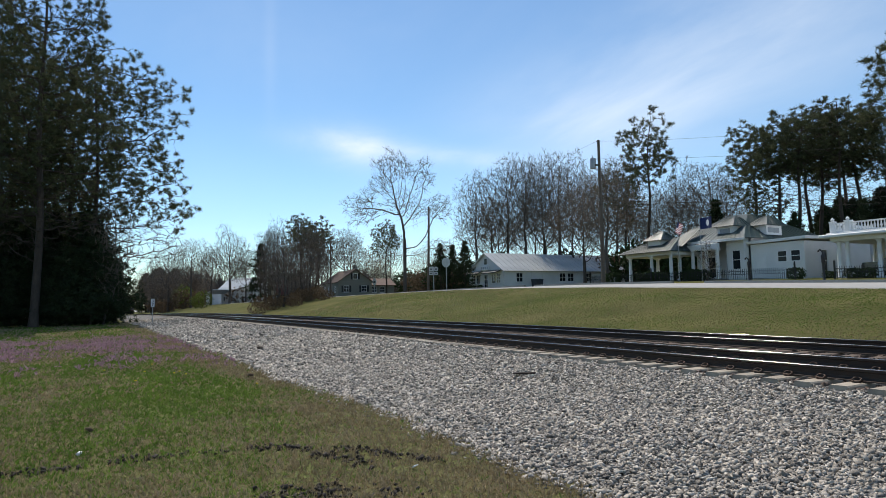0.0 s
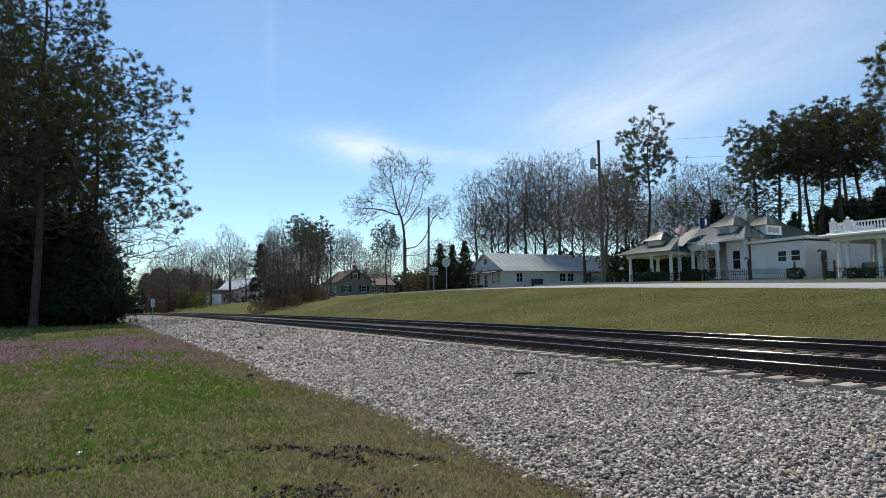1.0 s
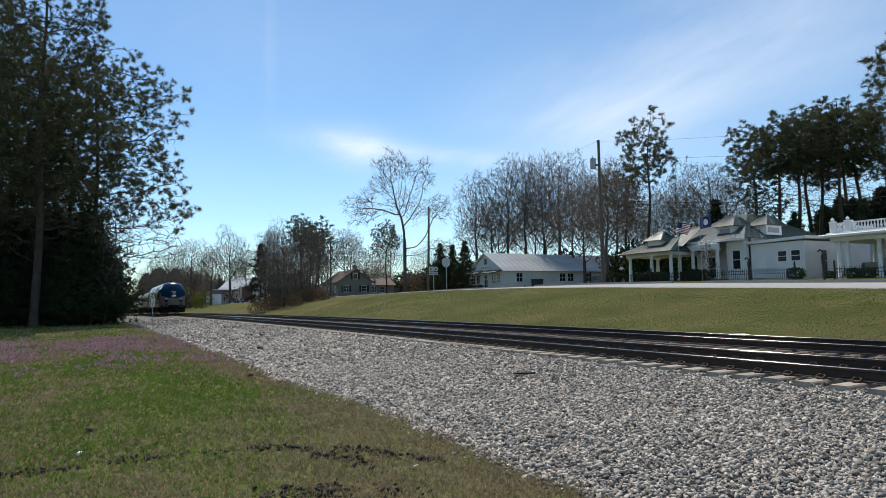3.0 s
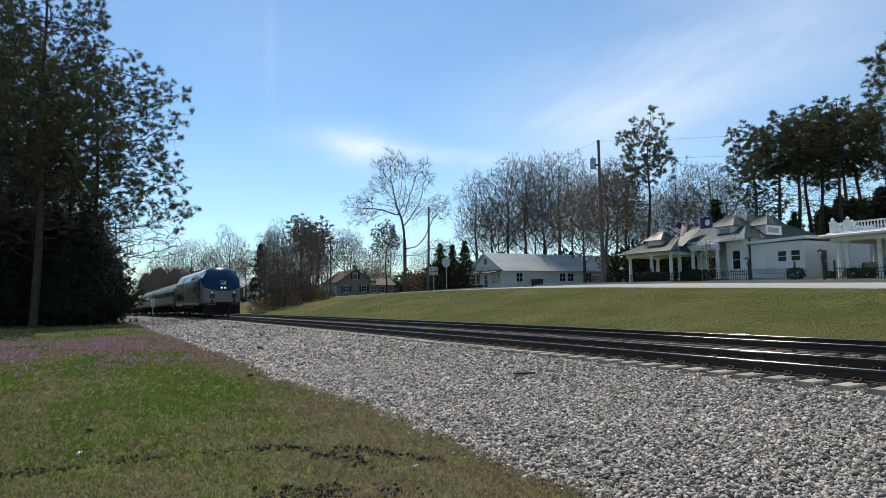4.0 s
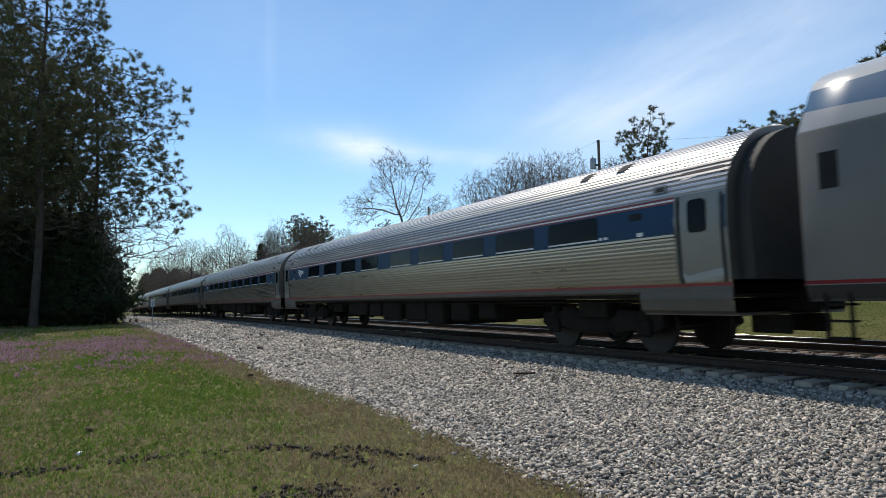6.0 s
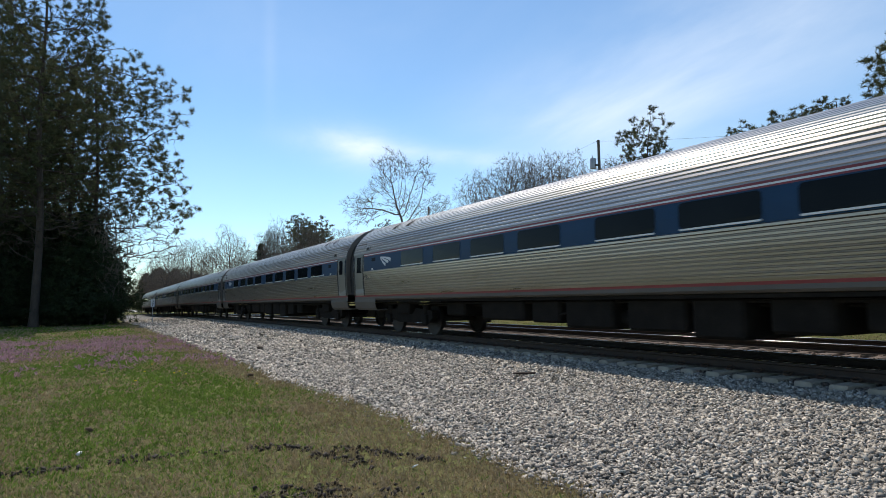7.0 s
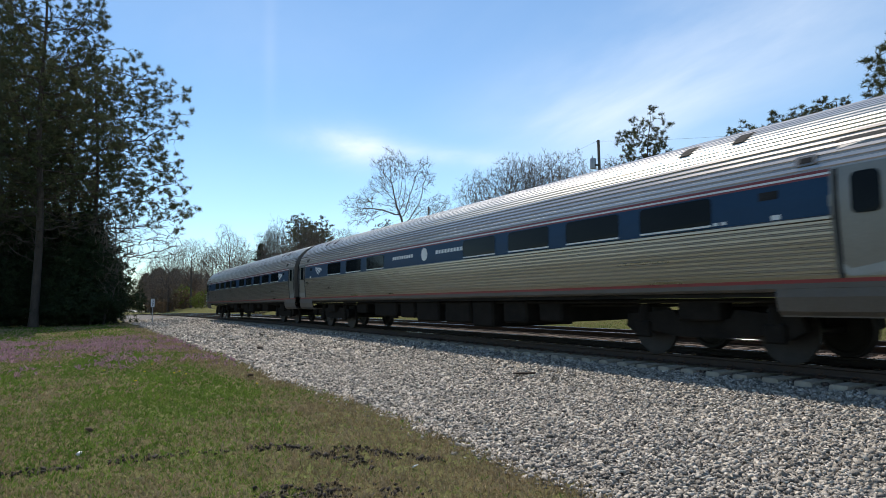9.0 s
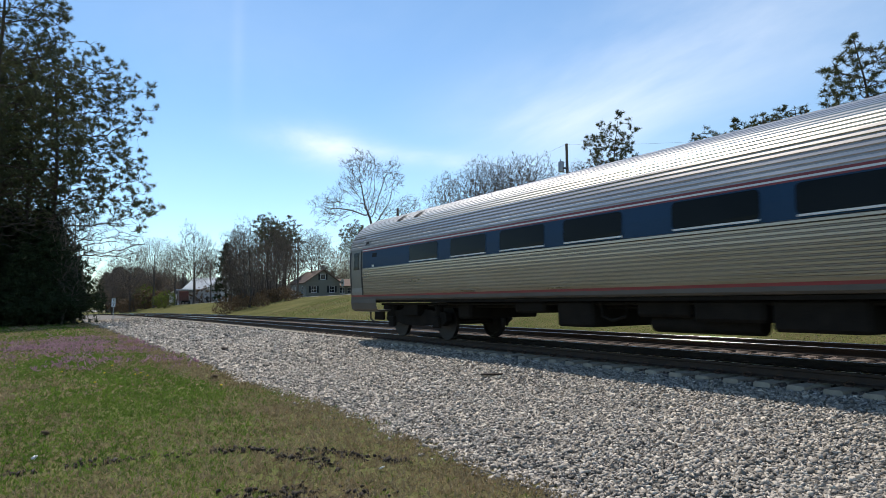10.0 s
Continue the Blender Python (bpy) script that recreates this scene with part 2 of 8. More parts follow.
# ---- lie of the land ----
TRACK_A, TRACK_B = 10.143, 14.332
EDGE_X = [-2500, -400, -200, -130, -100, -71, -58, -47, -38, -29, -13, 5, 40, 120, 2500]
EDGE_Z = [-6, -3.5, 0.3, 1.05, 1.35, 1.65, 1.76, 1.81, 1.77, 1.62, 1.18, 0.75, 0.3, 0.0, 0.0]


def track_drop(x):
    """The line falls away gently towards -x."""
    d = np.minimum(np.asarray(x, float) + 15, 0)
    d1 = np.maximum(d, -150)
    return -5.4e-5 * d1 * d1 - 2 * 5.4e-5 * 150 * np.maximum(-d - 150, 0)


def road_edge(x):
    return np.interp(x, EDGE_X, EDGE_Z)


def ground_z(x, y):
    """Height of the ground; rail tops near the camera are at 0."""
    x, y = np.asarray(x, float), np.asarray(y, float)
    low = track_drop(x)
    edge = road_edge(x)
    lawn = -0.60 + low
    bank = (-0.30 + low) + (edge - (-0.30 + low)) * np.clip((y - 16.6) / 10.2, 0, 1) ** 0.9
    t = np.clip((-x - 34) / 48, 0, 1)
    rise = np.clip(y - 27, 0, 7) * 0.030 + np.clip(y - 34, 0, 60) * (0.024 + 0.014 * t * t * (3 - 2 * t))
    far = edge + rise
    k = np.clip((y - 3.9) / 0.6, 0, 1)
    trackbed = lawn * (1 - k) + (-0.72 + low) * k
    z = np.where(y < 4.5, trackbed, np.where(y < 16.2, -0.72 + low, np.where(y < 16.6, -0.45 + low, np.where(y < 26.8, bank, far))))
    return z


def wavy(x, y, s, amp):
    return amp * (np.sin(x * s + 1.3 * np.sin(y * s * 0.7)) + np.sin(y * s * 1.27 + 0.9 * np.sin(x * s * 0.53 + 2))) * 0.5


def grid_mesh(name, xs, ys, zfun, mats):
    X, Y = np.meshgrid(xs, ys, indexing="ij")
    Z = zfun(X, Y)
    v = np.stack([X, Y, Z], -1).reshape(-1, 3)
    n, k = len(xs), len(ys)
    a = (np.arange(n - 1)[:, None] * k + np.arange(k - 1)[None]).ravel()
    tris = np.concatenate([np.stack([a, a + k, a + k + 1], -1), np.stack([a, a + k + 1, a + 1], -1)])
    return raw_mesh(name, v, tris, mats, smooth=True)


def lawn_z(x, y):
    z = ground_z(x, y)
    soft = np.clip((3.6 - np.asarray(y)) / 3, 0, 1) + np.clip((np.asarray(y) - 17.5) / 3, 0, 1) * np.clip((26 - np.asarray(y)) / 2, 0, 1)
    return z + soft * (wavy(x, y, 0.9, 0.025) + wavy(x, y, 0.23, 0.05))


gx = np.concatenate([-np.geomspace(2400, 160, 14), np.arange(-150, -30, 2.0), np.arange(-30, 14, 0.5), np.arange(14, 60, 3), np.geomspace(60, 2400, 12)])
gy = np.concatenate([-np.geomspace(2400, 40, 14), np.arange(-36, -8, 2), np.arange(-8, 3.9, 0.4), [3.9, 4.2, 4.5, 4.9, 10, 16.0, 16.2, 16.4, 16.6], np.arange(17.2, 26.6, 0.6), [26.8, 26.9, 34.0], np.arange(36, 100, 4), np.geomspace(105, 2400, 14)])


def lawn_material():
    """Thin lawn: soil and straw with green patches near the camera, greener mown grass on the bank and lots."""
    m = surface("lawn_ground", (0.125, 0.098, 0.052), (0.125, 0.145, 0.047), scale=0.8, rough=0.95, bump=0.03, bump_scale=50, fine=0.4, gloss=0.05)
    n, l = m.node_tree.nodes, m.node_tree.links
    b = n["Principled BSDF"]
    base = b.inputs["Base Color"].links[0].from_socket
    tc = n.new("ShaderNodeTexCoord")
    sp = n.new("ShaderNodeSeparateXYZ")
    l.new(tc.outputs["Object"], sp.inputs[0])
    far = n.new("ShaderNodeMapRange")
    far.inputs[1].default_value, far.inputs[2].default_value = 16.0, 17.0
    l.new(sp.outputs[1], far.inputs[0])
    big = n.new("ShaderNodeTexNoise")
    big.inputs["Scale"].default_value, big.inputs["Detail"].default_value = 0.35, 8
    l.new(tc.outputs["Object"], big.inputs["Vector"])
    fine = n.new("ShaderNodeTexNoise")
    fine.inputs["Scale"].default_value, fine.inputs["Detail"].default_value = 14.0, 4
    l.new(tc.outputs["Object"], fine.inputs["Vector"])
    add = n.new("ShaderNodeMath")
    add.operation = "ADD"
    l.new(big.outputs["Fac"], add.inputs[0])
    l.new(fine.outputs["Fac"], add.inputs[1])
    rg = n.new("ShaderNodeMapRange")
    rg.inputs[1].default_value, rg.inputs[2].default_value = 0.75, 1.25
    l.new(add.outputs[0], rg.inputs[0])
    gr = n.new("ShaderNodeMix")
    gr.data_type = "RGBA"
    gr.inputs[6].default_value, gr.inputs[7].default_value = (0.054, 0.067, 0.016, 1), (0.138, 0.126, 0.047, 1)
    l.new(rg.outputs[0], gr.inputs[0])
    mx = n.new("ShaderNodeMix")
    mx.data_type = "RGBA"
    l.new(far.outputs[0], mx.inputs[0])
    l.new(base, mx.inputs[6])
    l.new(gr.outputs[2], mx.inputs[7])
    l.new(mx.outputs[2], b.inputs["Base Color"])
    return m


M_GROUND = lawn_material()
solo("ground", grid_mesh("ground", gx, gy, lawn_z, M_GROUND), None, "patchy spring lawn, straw-brown and green grass", kind="structure")

# ---- the track ----


def ballast_top(x, y):
    """Profile of the stone bed across both tracks."""
    prof_y = [3.7, 4.6, 7.2, 8.05, 8.55, 8.9, 15.7, 16.1, 16.9]
    prof_z = [-0.63, -0.575, -0.47, -0.345, -0.275, -0.245, -0.24, -0.30, -0.6]
    return np.interp(y, prof_y, prof_z) + track_drop(x)


bx = np.concatenate([-np.geomspace(900, 130, 16), np.arange(-120, -30, 1.5), np.arange(-30, 12, 0.25), np.arange(12, 60, 3), np.geomspace(60, 900, 10)])
by = np.concatenate([np.arange(3.7, 8.9, 0.13), np.arange(8.9, 17.0, 0.25)])
solo("ballast", grid_mesh("ballast", bx, by, lambda x, y: ballast_top(x, y) - 0.012 + wavy(x, y, 2.1, 0.012) + wavy(x, y, 5.7, 0.008), M_BALLAST), None,
     "bed of grey crushed granite beneath both tracks", kind="structure")

RAIL_PROF = [(-0.075, -0.172), (0.075, -0.172), (0.075, -0.160), (0.016, -0.142), (0.009, -0.115), (0.009, -0.055), (0.035, -0.040), (0.036, -0.006), (0.028, -0.001),
             (-0.028, -0.001), (-0.036, -0.006), (-0.035, -0.040), (-0.009, -0.055), (-0.009, -0.115), (-0.016, -0.142), (-0.075, -0.160)]
rail_x = [float(v) for v in np.concatenate([-np.geomspace(900, 130, 14), np.arange(-120, 61, 6.0), np.geomspace(70, 900, 8)])]


def rail(y, name):
    sh = Shape()
    sh.grid([[(x, y + py, pz + float(track_drop(x))) for py, pz in RAIL_PROF] for x in rail_x], close=True)
    ob = solo(name, sh, M_RAIL, "rust-brown steel running rail with a polished head", "rail", group="rails of the two tracks")
    crown = [(-0.034, -0.0045), (-0.031, -0.0012), (-0.025, 0.0008), (-0.012, 0.0016), (0.012, 0.0016), (0.025, 0.0008), (0.031, -0.0012), (0.034, -0.0045)]
    head = Shape()
    head.grid([[(x, y + py, pz + float(track_drop(x))) for py, pz in crown] for x in rail_x])
    part("running_surface", head, M_RAILHEAD, ob, "bright polished rail head", True)
    return ob


for yc in (TRACK_A, TRACK_B):
    for side in (-0.7525, 0.7525):
        rail(yc + side, "rail")

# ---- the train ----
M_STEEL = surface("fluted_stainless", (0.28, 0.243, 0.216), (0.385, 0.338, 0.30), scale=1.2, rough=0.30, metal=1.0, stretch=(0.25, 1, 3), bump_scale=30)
# same steel as the darker flank: daylight on the roof put into the colour
M_ROOFSTEEL = surface("lit_roof_stainless", (0.40, 0.37, 0.34), (0.53, 0.50, 0.465), scale=1.2, rough=0.32, metal=1.0, stretch=(0.25, 1, 3), bump_scale=30)
# roof grooves: shade beside the ribs put into a darker tone
M_ROOFGROOVE = surface("roof_groove_shade", (0.28, 0.26, 0.24), (0.40, 0.375, 0.35), scale=2, rough=0.5, metal=0.7, stretch=(0.25, 1, 1))
M_STEELFLAT = surface("plain_stainless", (0.16, 0.15, 0.138), (0.23, 0.215, 0.20), scale=1.5, rough=0.42, metal=0.7)
M_SILL = surface("dirty_side_sill", (0.075, 0.064, 0.052), (0.12, 0.104, 0.087), scale=1.5, rough=0.65, metal=0.2)
M_CARBLUE = surface("window_band_blue", (0.011, 0.039, 0.086), (0.018, 0.052, 0.110), scale=0.8, rough=0.40, gloss=0.14)
M_STRIPERED = surface("stripe_red", (0.17, 0.020, 0.024), (0.24, 0.030, 0.034), scale=2, rough=0.45)
M_STRIPEWHITE = surface("stripe_white", (0.62, 0.62, 0.62), (0.74, 0.74, 0.73), scale=2, rough=0.5)
M_TRAINGLASS = surface("train_window_glass", (0.006, 0.008, 0.010), (0.011, 0.014, 0.017), scale=0.6, rough=0.10, gloss=0.07)
M_RUBBER = surface("bellows_rubber", (0.016, 0.016, 0.017), (0.035, 0.034, 0.033), scale=4, rough=0.8)
M_UNDER = surface("underframe_grime", (0.009, 0.008, 0.007), (0.022, 0.019, 0.016), scale=3, rough=0.9, gloss=0.1, bump=0.004, bump_scale=40)
M_WHEEL = surface("wheel_steel", (0.015, 0.013, 0.012), (0.034, 0.029, 0.026), scale=5, rough=0.6, metal=0.5)
M_DOOR = surface("brushed_door", (0.22, 0.218, 0.21), (0.29, 0.285, 0.275), scale=2, rough=0.45, metal=0.5)
M_SILVER = surface("silver_paint", (0.155, 0.156, 0.157), (0.212, 0.212, 0.209), scale=0.7, rough=0.42, bump_scale=12, clear=0.15)
M_LIGHTON = surface("lit_lamp", (0.9, 0.85, 0.7), (1, 0.95, 0.8), rough=0.3, glow=(1.0, 0.78, 0.50, 0.9))
M_DITCHON = surface("lit_ditch_lamp", (0.5, 0.42, 0.32), (0.6, 0.5, 0.4), rough=0.3, glow=(1.0, 0.66, 0.36, 0.3))
M_DARKPAINT = surface("dark_grey_paint", (0.018, 0.018, 0.019), (0.036, 0.036, 0.037), scale=3, rough=0.8, gloss=0.1)
M_NAVY = surface("navy_lettering", (0.006, 0.012, 0.03), (0.009, 0.018, 0.042), scale=3, rough=0.85, gloss=0.06)
M_REDLETTER = surface("red_lettering", (0.38, 0.025, 0.03), (0.46, 0.04, 0.045), scale=3, rough=0.8, gloss=0.1)
M_SKIRT = surface("skirt_grey", (0.034, 0.033, 0.031), (0.056, 0.054, 0.050), scale=1.5, rough=0.85, gloss=0.06)
M_NUMBERGLOW = surface("number_board_glass", (0.006, 0.008, 0.010), (0.012, 0.016, 0.02), scale=3, rough=0.5, gloss=0.1)

# flank grooves darker than the ribs: recess shade put into the colour
M_GROOVE = surface("flute_groove_shade", (0.20, 0.175, 0.15), (0.30, 0.265, 0.23), scale=2, rough=0.5, metal=0.7, stretch=(0.25, 1, 1))
M_SCREEN = surface("windscreen_glass", (0.012, 0.026, 0.055), (0.018, 0.036, 0.07), scale=0.6, rough=0.1, gloss=0.4)

GAP = -20.37      # middle of the coupling behind the locomotive, from its nose
CAR = 26.0
SPEED, START = 35.521, -198.706


def half_width(z):
    return float(np.interp(z, [1.0, 1.3, 1.8, 2.3, 2.7, 2.95, 3.2, 3.4, 3.55, 3.68, 3.78, 3.84, 3.87],
                           [1.50, 1.54, 1.58, 1.595, 1.57, 1.50, 1.36, 1.18, 0.99, 0.76, 0.50, 0.25, 0.0]))


def roof_arc():
    """Points from the top of the window band over the roof's middle (half)."""
    zs = [2.70, 2.80, 2.90, 3.0, 3.1, 3.2, 3.3, 3.4, 3.48, 3.55, 3.62, 3.68, 3.73, 3.78, 3.81, 3.84, 3.855, 3.87]
    return [(half_width(z), z) for z in zs]


def flutes(pts, pitch, proud):
    """Adds flat-topped ribs along an outline."""
    P = [Vector(p) for p in pts]
    run = [0.0]
    for a, b in zip(P, P[1:]):
        run.append(run[-1] + (b - a).length)
    at = lambda d: Vector((float(np.interp(d, run, [p.x for p in P])), float(np.interp(d, run, [p.y for p in P]))))
    out = []
    k = max(1, round(run[-1] / pitch))
    for i in range(k):
        d0 = run[-1] * i / k
        w = run[-1] / k
        for f, up in ((0.0, 0), (0.30, 0), (0.42, 1), (0.88, 1)):
            p = at(d0 + f * w)
            t = (at(d0 + f * w + 0.01) - at(d0 + f * w - 0.01)).normalized()
            out.append(p + Vector((t.y, -t.x)) * proud * up)
    out.append(at(run[-1]))
    return [(p.x, p.y) for p in out]


def strip(sh, prof, x0, x1, sides=(-1, 1), mi=0, fluted=False):
    for s in sides:
        k = len(sh.mi)
        sh.grid([[(x0, s * y, z) for y, z in prof], [(x1, s * y, z) for y, z in prof]], mi)
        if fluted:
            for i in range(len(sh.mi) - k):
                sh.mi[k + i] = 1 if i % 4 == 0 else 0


def plate(sh, x0, x1, z0, z1, out=0.0, thick=0.02, side=-1, mi=0, radius=0.0):
    """Panel that follows the car's flank, proud by out."""
    zs = [z0 + (z1 - z0) * i / 4 for i in range(5)]
    if radius:
        r = radius
        corner = [(x0 + r - r * math.cos(a), z0 + r - r * math.sin(a)) for a in (0, 0.5, 1.07, 1.57)]
        pts = corner + [(x1 - (p[0] - x0), p[1]) for p in corner[::-1]]
        pts = pts + [(p[0], z1 - (p[1] - z0)) for p in pts[::-1]]
        ring = [(x, side * (half_width(z) + out), z) for x, z in pts]
        back = [(x, side * (half_width(z) + out - thick), z) for x, z in pts]
        k = len(ring)
        sh.add(ring + back, [tuple(range(k))] + [(i, (i + 1) % k, k + (i + 1) % k, k + i) for i in range(k)], mi)
        return
    front = [[(x, side * (half_width(z) + out), z) for z in zs] for x in (x0, x1)]
    back = [[(x, side * (half_width(z) + out - thick), z) for z in zs] for x in (x0, x1)]
    sh.grid([back[0], front[0], front[1], back[1]], mi)
    sh.grid([[front[0][0], front[1][0]], [back[0][0], back[1][0]]], mi)
    sh.grid([[front[0][-1], front[1][-1]], [back[0][-1], back[1][-1]]], mi)


def bogie(parent, xc, wheel_base, radius, frame_mats, label):
    """Truck with side frames, springs and two wheelsets."""
    fr = Shape()
    for s in (-1, 1):
        y = s * 1.02
        fr.extrude([(xc - wheel_base / 2 - 0.45, 0.50), (xc - wheel_base / 2 - 0.40, 0.72), (xc - 0.62, 0.80), (xc - 0.5, 0.66), (xc + 0.5, 0.66), (xc + 0.62, 0.80),
                    (xc + wheel_base / 2 + 0.40, 0.72), (xc + wheel_base / 2 + 0.45, 0.50), (xc + wheel_base / 2 + 0.2, 0.36), (xc + wheel_base / 2 - 0.25, 0.42), (xc + 0.5, 0.34),
                    (xc - 0.5, 0.34), (xc - wheel_base / 2 + 0.25, 0.42), (xc - wheel_base / 2 - 0.2, 0.36)], y - 0.09, y + 0.09, "y")
        fr.box(xc - 0.42, xc + 0.42, y - 0.22, y + 0.16, 0.62, 0.98, 0.03)
    fr.box(xc - 0.3, xc + 0.3, -1.0, 1.0, 0.55, 0.85, 0.03)
    b = part("truck_frame", fr, frame_mats, parent, label)
    for dx in (-wheel_base / 2, wheel_base / 2):
        w = Shape()
        turn = lambda s: Matrix.Translation((xc + dx, s * 0.755, radius)) @ Matrix.Rotation(radians(90) * s, 4, "X")
        for s in (-1, 1):
            w.lathe([(0.11, -0.07), (radius - 0.10, -0.055), (radius - 0.04, -0.07), (radius + 0.03, -0.068), (radius + 0.028, -0.04), (radius, -0.032), (radius - 0.004, 0.06), (radius - 0.07, 0.066), (radius - 0.10, 0.03), (0.16, 0.05), (0.10, 0.09)], 24, turn(s))
        w.tube([(xc + dx, -1.05, radius), (xc + dx, 1.05, radius)], 0.075, 8)
        part("wheelset", w, M_WHEEL, b, "", True)
        for s in (-1, 1):
            sp = Shape()
            sp.lathe([(0.10, 0), (0.12, 0.04), (0.12, 0.30), (0.10, 0.34)], 10, Matrix.Translation((xc + dx, s * 1.06, 0.55)))
            sp.box(xc + dx - 0.17, xc + dx + 0.17, s * 1.13 - 0.06, s * 1.13 + 0.06, 0.30, 0.60, 0.03)
            part("journal_box", sp, frame_mats, b)
    return b


ALL_WINDOWS = [9.04, 7.04, 4.99, 2.94, 0.94, -1.60, -3.65, -5.68, -7.79]


def swoosh(sh, x0, z0, w, h, y_at, side=-1, mi=0, flip=1, blades=(0, 1, 2)):
    """Three curved blades that fan out to a point: the carrier's mark as a plain shape."""
    for a in blades:
        top, low = [], []
        for i in range(9):
            t = i / 8
            drop = [0.0, 0.30, 0.62][a]
            ext = [0.0, 0.20, 0.44][a]
            x = x0 + flip * w * (ext + (1 - ext) * t)
            zc = z0 + h * (0.62 - drop * 0.62) + (h * (0.38 + drop * 0.62)) * t ** (0.55 + 0.45 * a)
            th = h * 0.20 * (1 - t) ** 0.8 + 0.004
            top.append((x, zc + th * 0.3))
            low.append((x + flip * w * 0.045 * (1 - t), zc - th))
        q = top + low
        vs = [(x, side * y_at(z), z) for x, z in q] + [(x, side * (y_at(z) - 0.006), z) for x, z in q]
        sh.add(vs, [f for i in range(8) for f in ((i, i + 1, i + 10, i + 9), (i, i + 18, i + 19, i + 1), (i + 10, i + 28, i + 27, i + 9))], mi)


def coach(windows, logo_front, lounge, tail):
    """Fluted stainless coach; local x forward, middle at 0, rails at 0."""
    car = thing("passenger_coach", "fluted stainless coach with blue window band and red pinstripes", "train car", group="coaches of the train")
    E0 = 12.62
    low = flutes([(half_width(z), z) for z in np.linspace(1.29, 2.02, 9)], 0.073, 0.012)
    roof = flutes(roof_arc(), 0.092, 0.013)
    body = Shape()
    strip(body, low, -11.62, 11.62, fluted=True)
    top = Shape()
    strip(top, roof, -E0, E0, fluted=True)
    base = [(1.36, 1.06), (1.49, 1.08), (1.53, 1.12), (half_width(1.19), 1.19)]
    strip(body, [(half_width(1.24), 1.24), (half_width(1.29), 1.29)], -E0, E0)
    strip(body, [(half_width(2.02), 2.02), (half_width(2.09) + 0.026, 2.03), (half_width(2.09) + 0.026, 2.07), (half_width(2.09), 2.09)], -11.62, 11.62)
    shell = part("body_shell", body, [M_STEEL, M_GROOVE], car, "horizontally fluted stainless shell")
    part("roof_shell", top, [M_ROOFSTEEL, M_ROOFGROOVE], car, "fluted roof in paler steel, daylight put into its colour")
    sl = Shape()
    strip(sl, base, -E0, E0)
    part("side_sill", sl, M_SILL, car, "grimy lower side sill")
    side_prof = [(half_width(z), z) for z in np.linspace(1.29, 2.7, 8)] + roof_arc()[1:]
    for s in (-1, 1):
        ends = Shape()
        strip(ends, [q for q in side_prof if q[1] <= 2.701], s * 11.60, s * E0)
        ring = [(s * E0, y, z) for y, z in side_prof] + [(s * E0, -y, z) for y, z in side_prof[::-1][1:]]
        ends.add(ring, [tuple(range(len(ring)))])
        part("vestibule_shell", ends, M_STEELFLAT, car, "smooth stainless end panels", True)
        well = Shape()
        strip(well, [(half_width(1.17) - 0.004, 1.16), (1.545, 1.0), (1.50, 0.80), (1.42, 0.74)], s * 10.75, s * E0)
        well.box(s * 10.75, s * E0, -1.42, 1.42, 0.72, 0.76)
        part("step_well", well, M_SILL, car, "grimy step well below the door")
    band = Shape()
    strip(band, [(half_width(z), z) for z in (2.09, 2.2, 2.35, 2.5, 2.60)], -11.62, 11.62)
    for s in (-1, 1):
        for side in (-1, 1):
            plate(band, s * 12.56, s * 12.60, 2.09, 2.60, 0.004, 0.006, side)
    part("window_band", band, M_CARBLUE, car, "dark blue painted window band")
    for z0, z1, mt in ((1.19, 1.24, M_STRIPERED), (2.60, 2.63, M_STRIPERED), (2.63, 2.66, M_STRIPEWHITE), (2.66, 2.70, M_STRIPERED)):
        st = Shape()
        strip(st, [(half_width(z0) + 0.002, z0), (half_width(z1) + 0.002, z1)], -E0 if z0 < 2 else -11.62, E0 if z0 < 2 else 11.62)
        part("pinstripe", st, mt, car)
    for c in windows:
        for side in (-1, 1):
            fr = Shape()
            plate(fr, c - 0.79, c + 0.79, 2.115, 2.59, 0.006, 0.03, side, 0, 0.09)
            f = part("window_frame", fr, M_CARBLUE, shell)
            w = Shape()
            plate(w, c - 0.745, c + 0.745, 2.145, 2.575, 0.010, 0.008, side, 0, 0.07)
            part("window_pane", w, M_TRAINGLASS, f, "dark tinted window")
            sl = Shape()
            plate(sl, c - 0.72, c + 0.74, 2.112, 2.142, 0.030, 0.026, side)
            part("window_sill", sl, M_STRIPEWHITE, f)
    for s in (-1, 1):
        for side in (-1, 1):
            d = Shape()
            plate(d, s * 11.72, s * 12.50, 1.26, 3.05, 0.012, 0.02, side, 0, 0.10)
            door = part("door", d, M_DOOR, car, "brushed metal vestibule door")
            seal = Shape()
            for a, b, c0, c1 in ((11.66, 11.72, 1.24, 3.08), (12.50, 12.55, 1.24, 3.02)):
                plate(seal, s * a, s * b, c0, c1, 0.016, 0.03, side)
            plate(seal, s * 11.70, s * 12.52, 3.05, 3.10, 0.016, 0.03, side)
            part("door_seal", seal, M_RUBBER, door)
            w = Shape()
            plate(w, s * 11.89, s * 12.24, 2.06, 2.60, 0.018, 0.008, side, 0, 0.08)
            part("door_window", w, M_TRAINGLASS, door)
            g = Shape()
            plate(g, s * 11.15, s * 11.45, 2.80, 2.94, 0.03, 0.03, side, 0, 0.03)
            vent = part("side_vent", g, M_STEELFLAT, shell)
            g = Shape()
            plate(g, s * 11.22, s * 11.40, 2.83, 2.91, 0.034, 0.01, side)
            part("vent_grille", g, M_DARKPAINT, vent)
            sign = Shape()
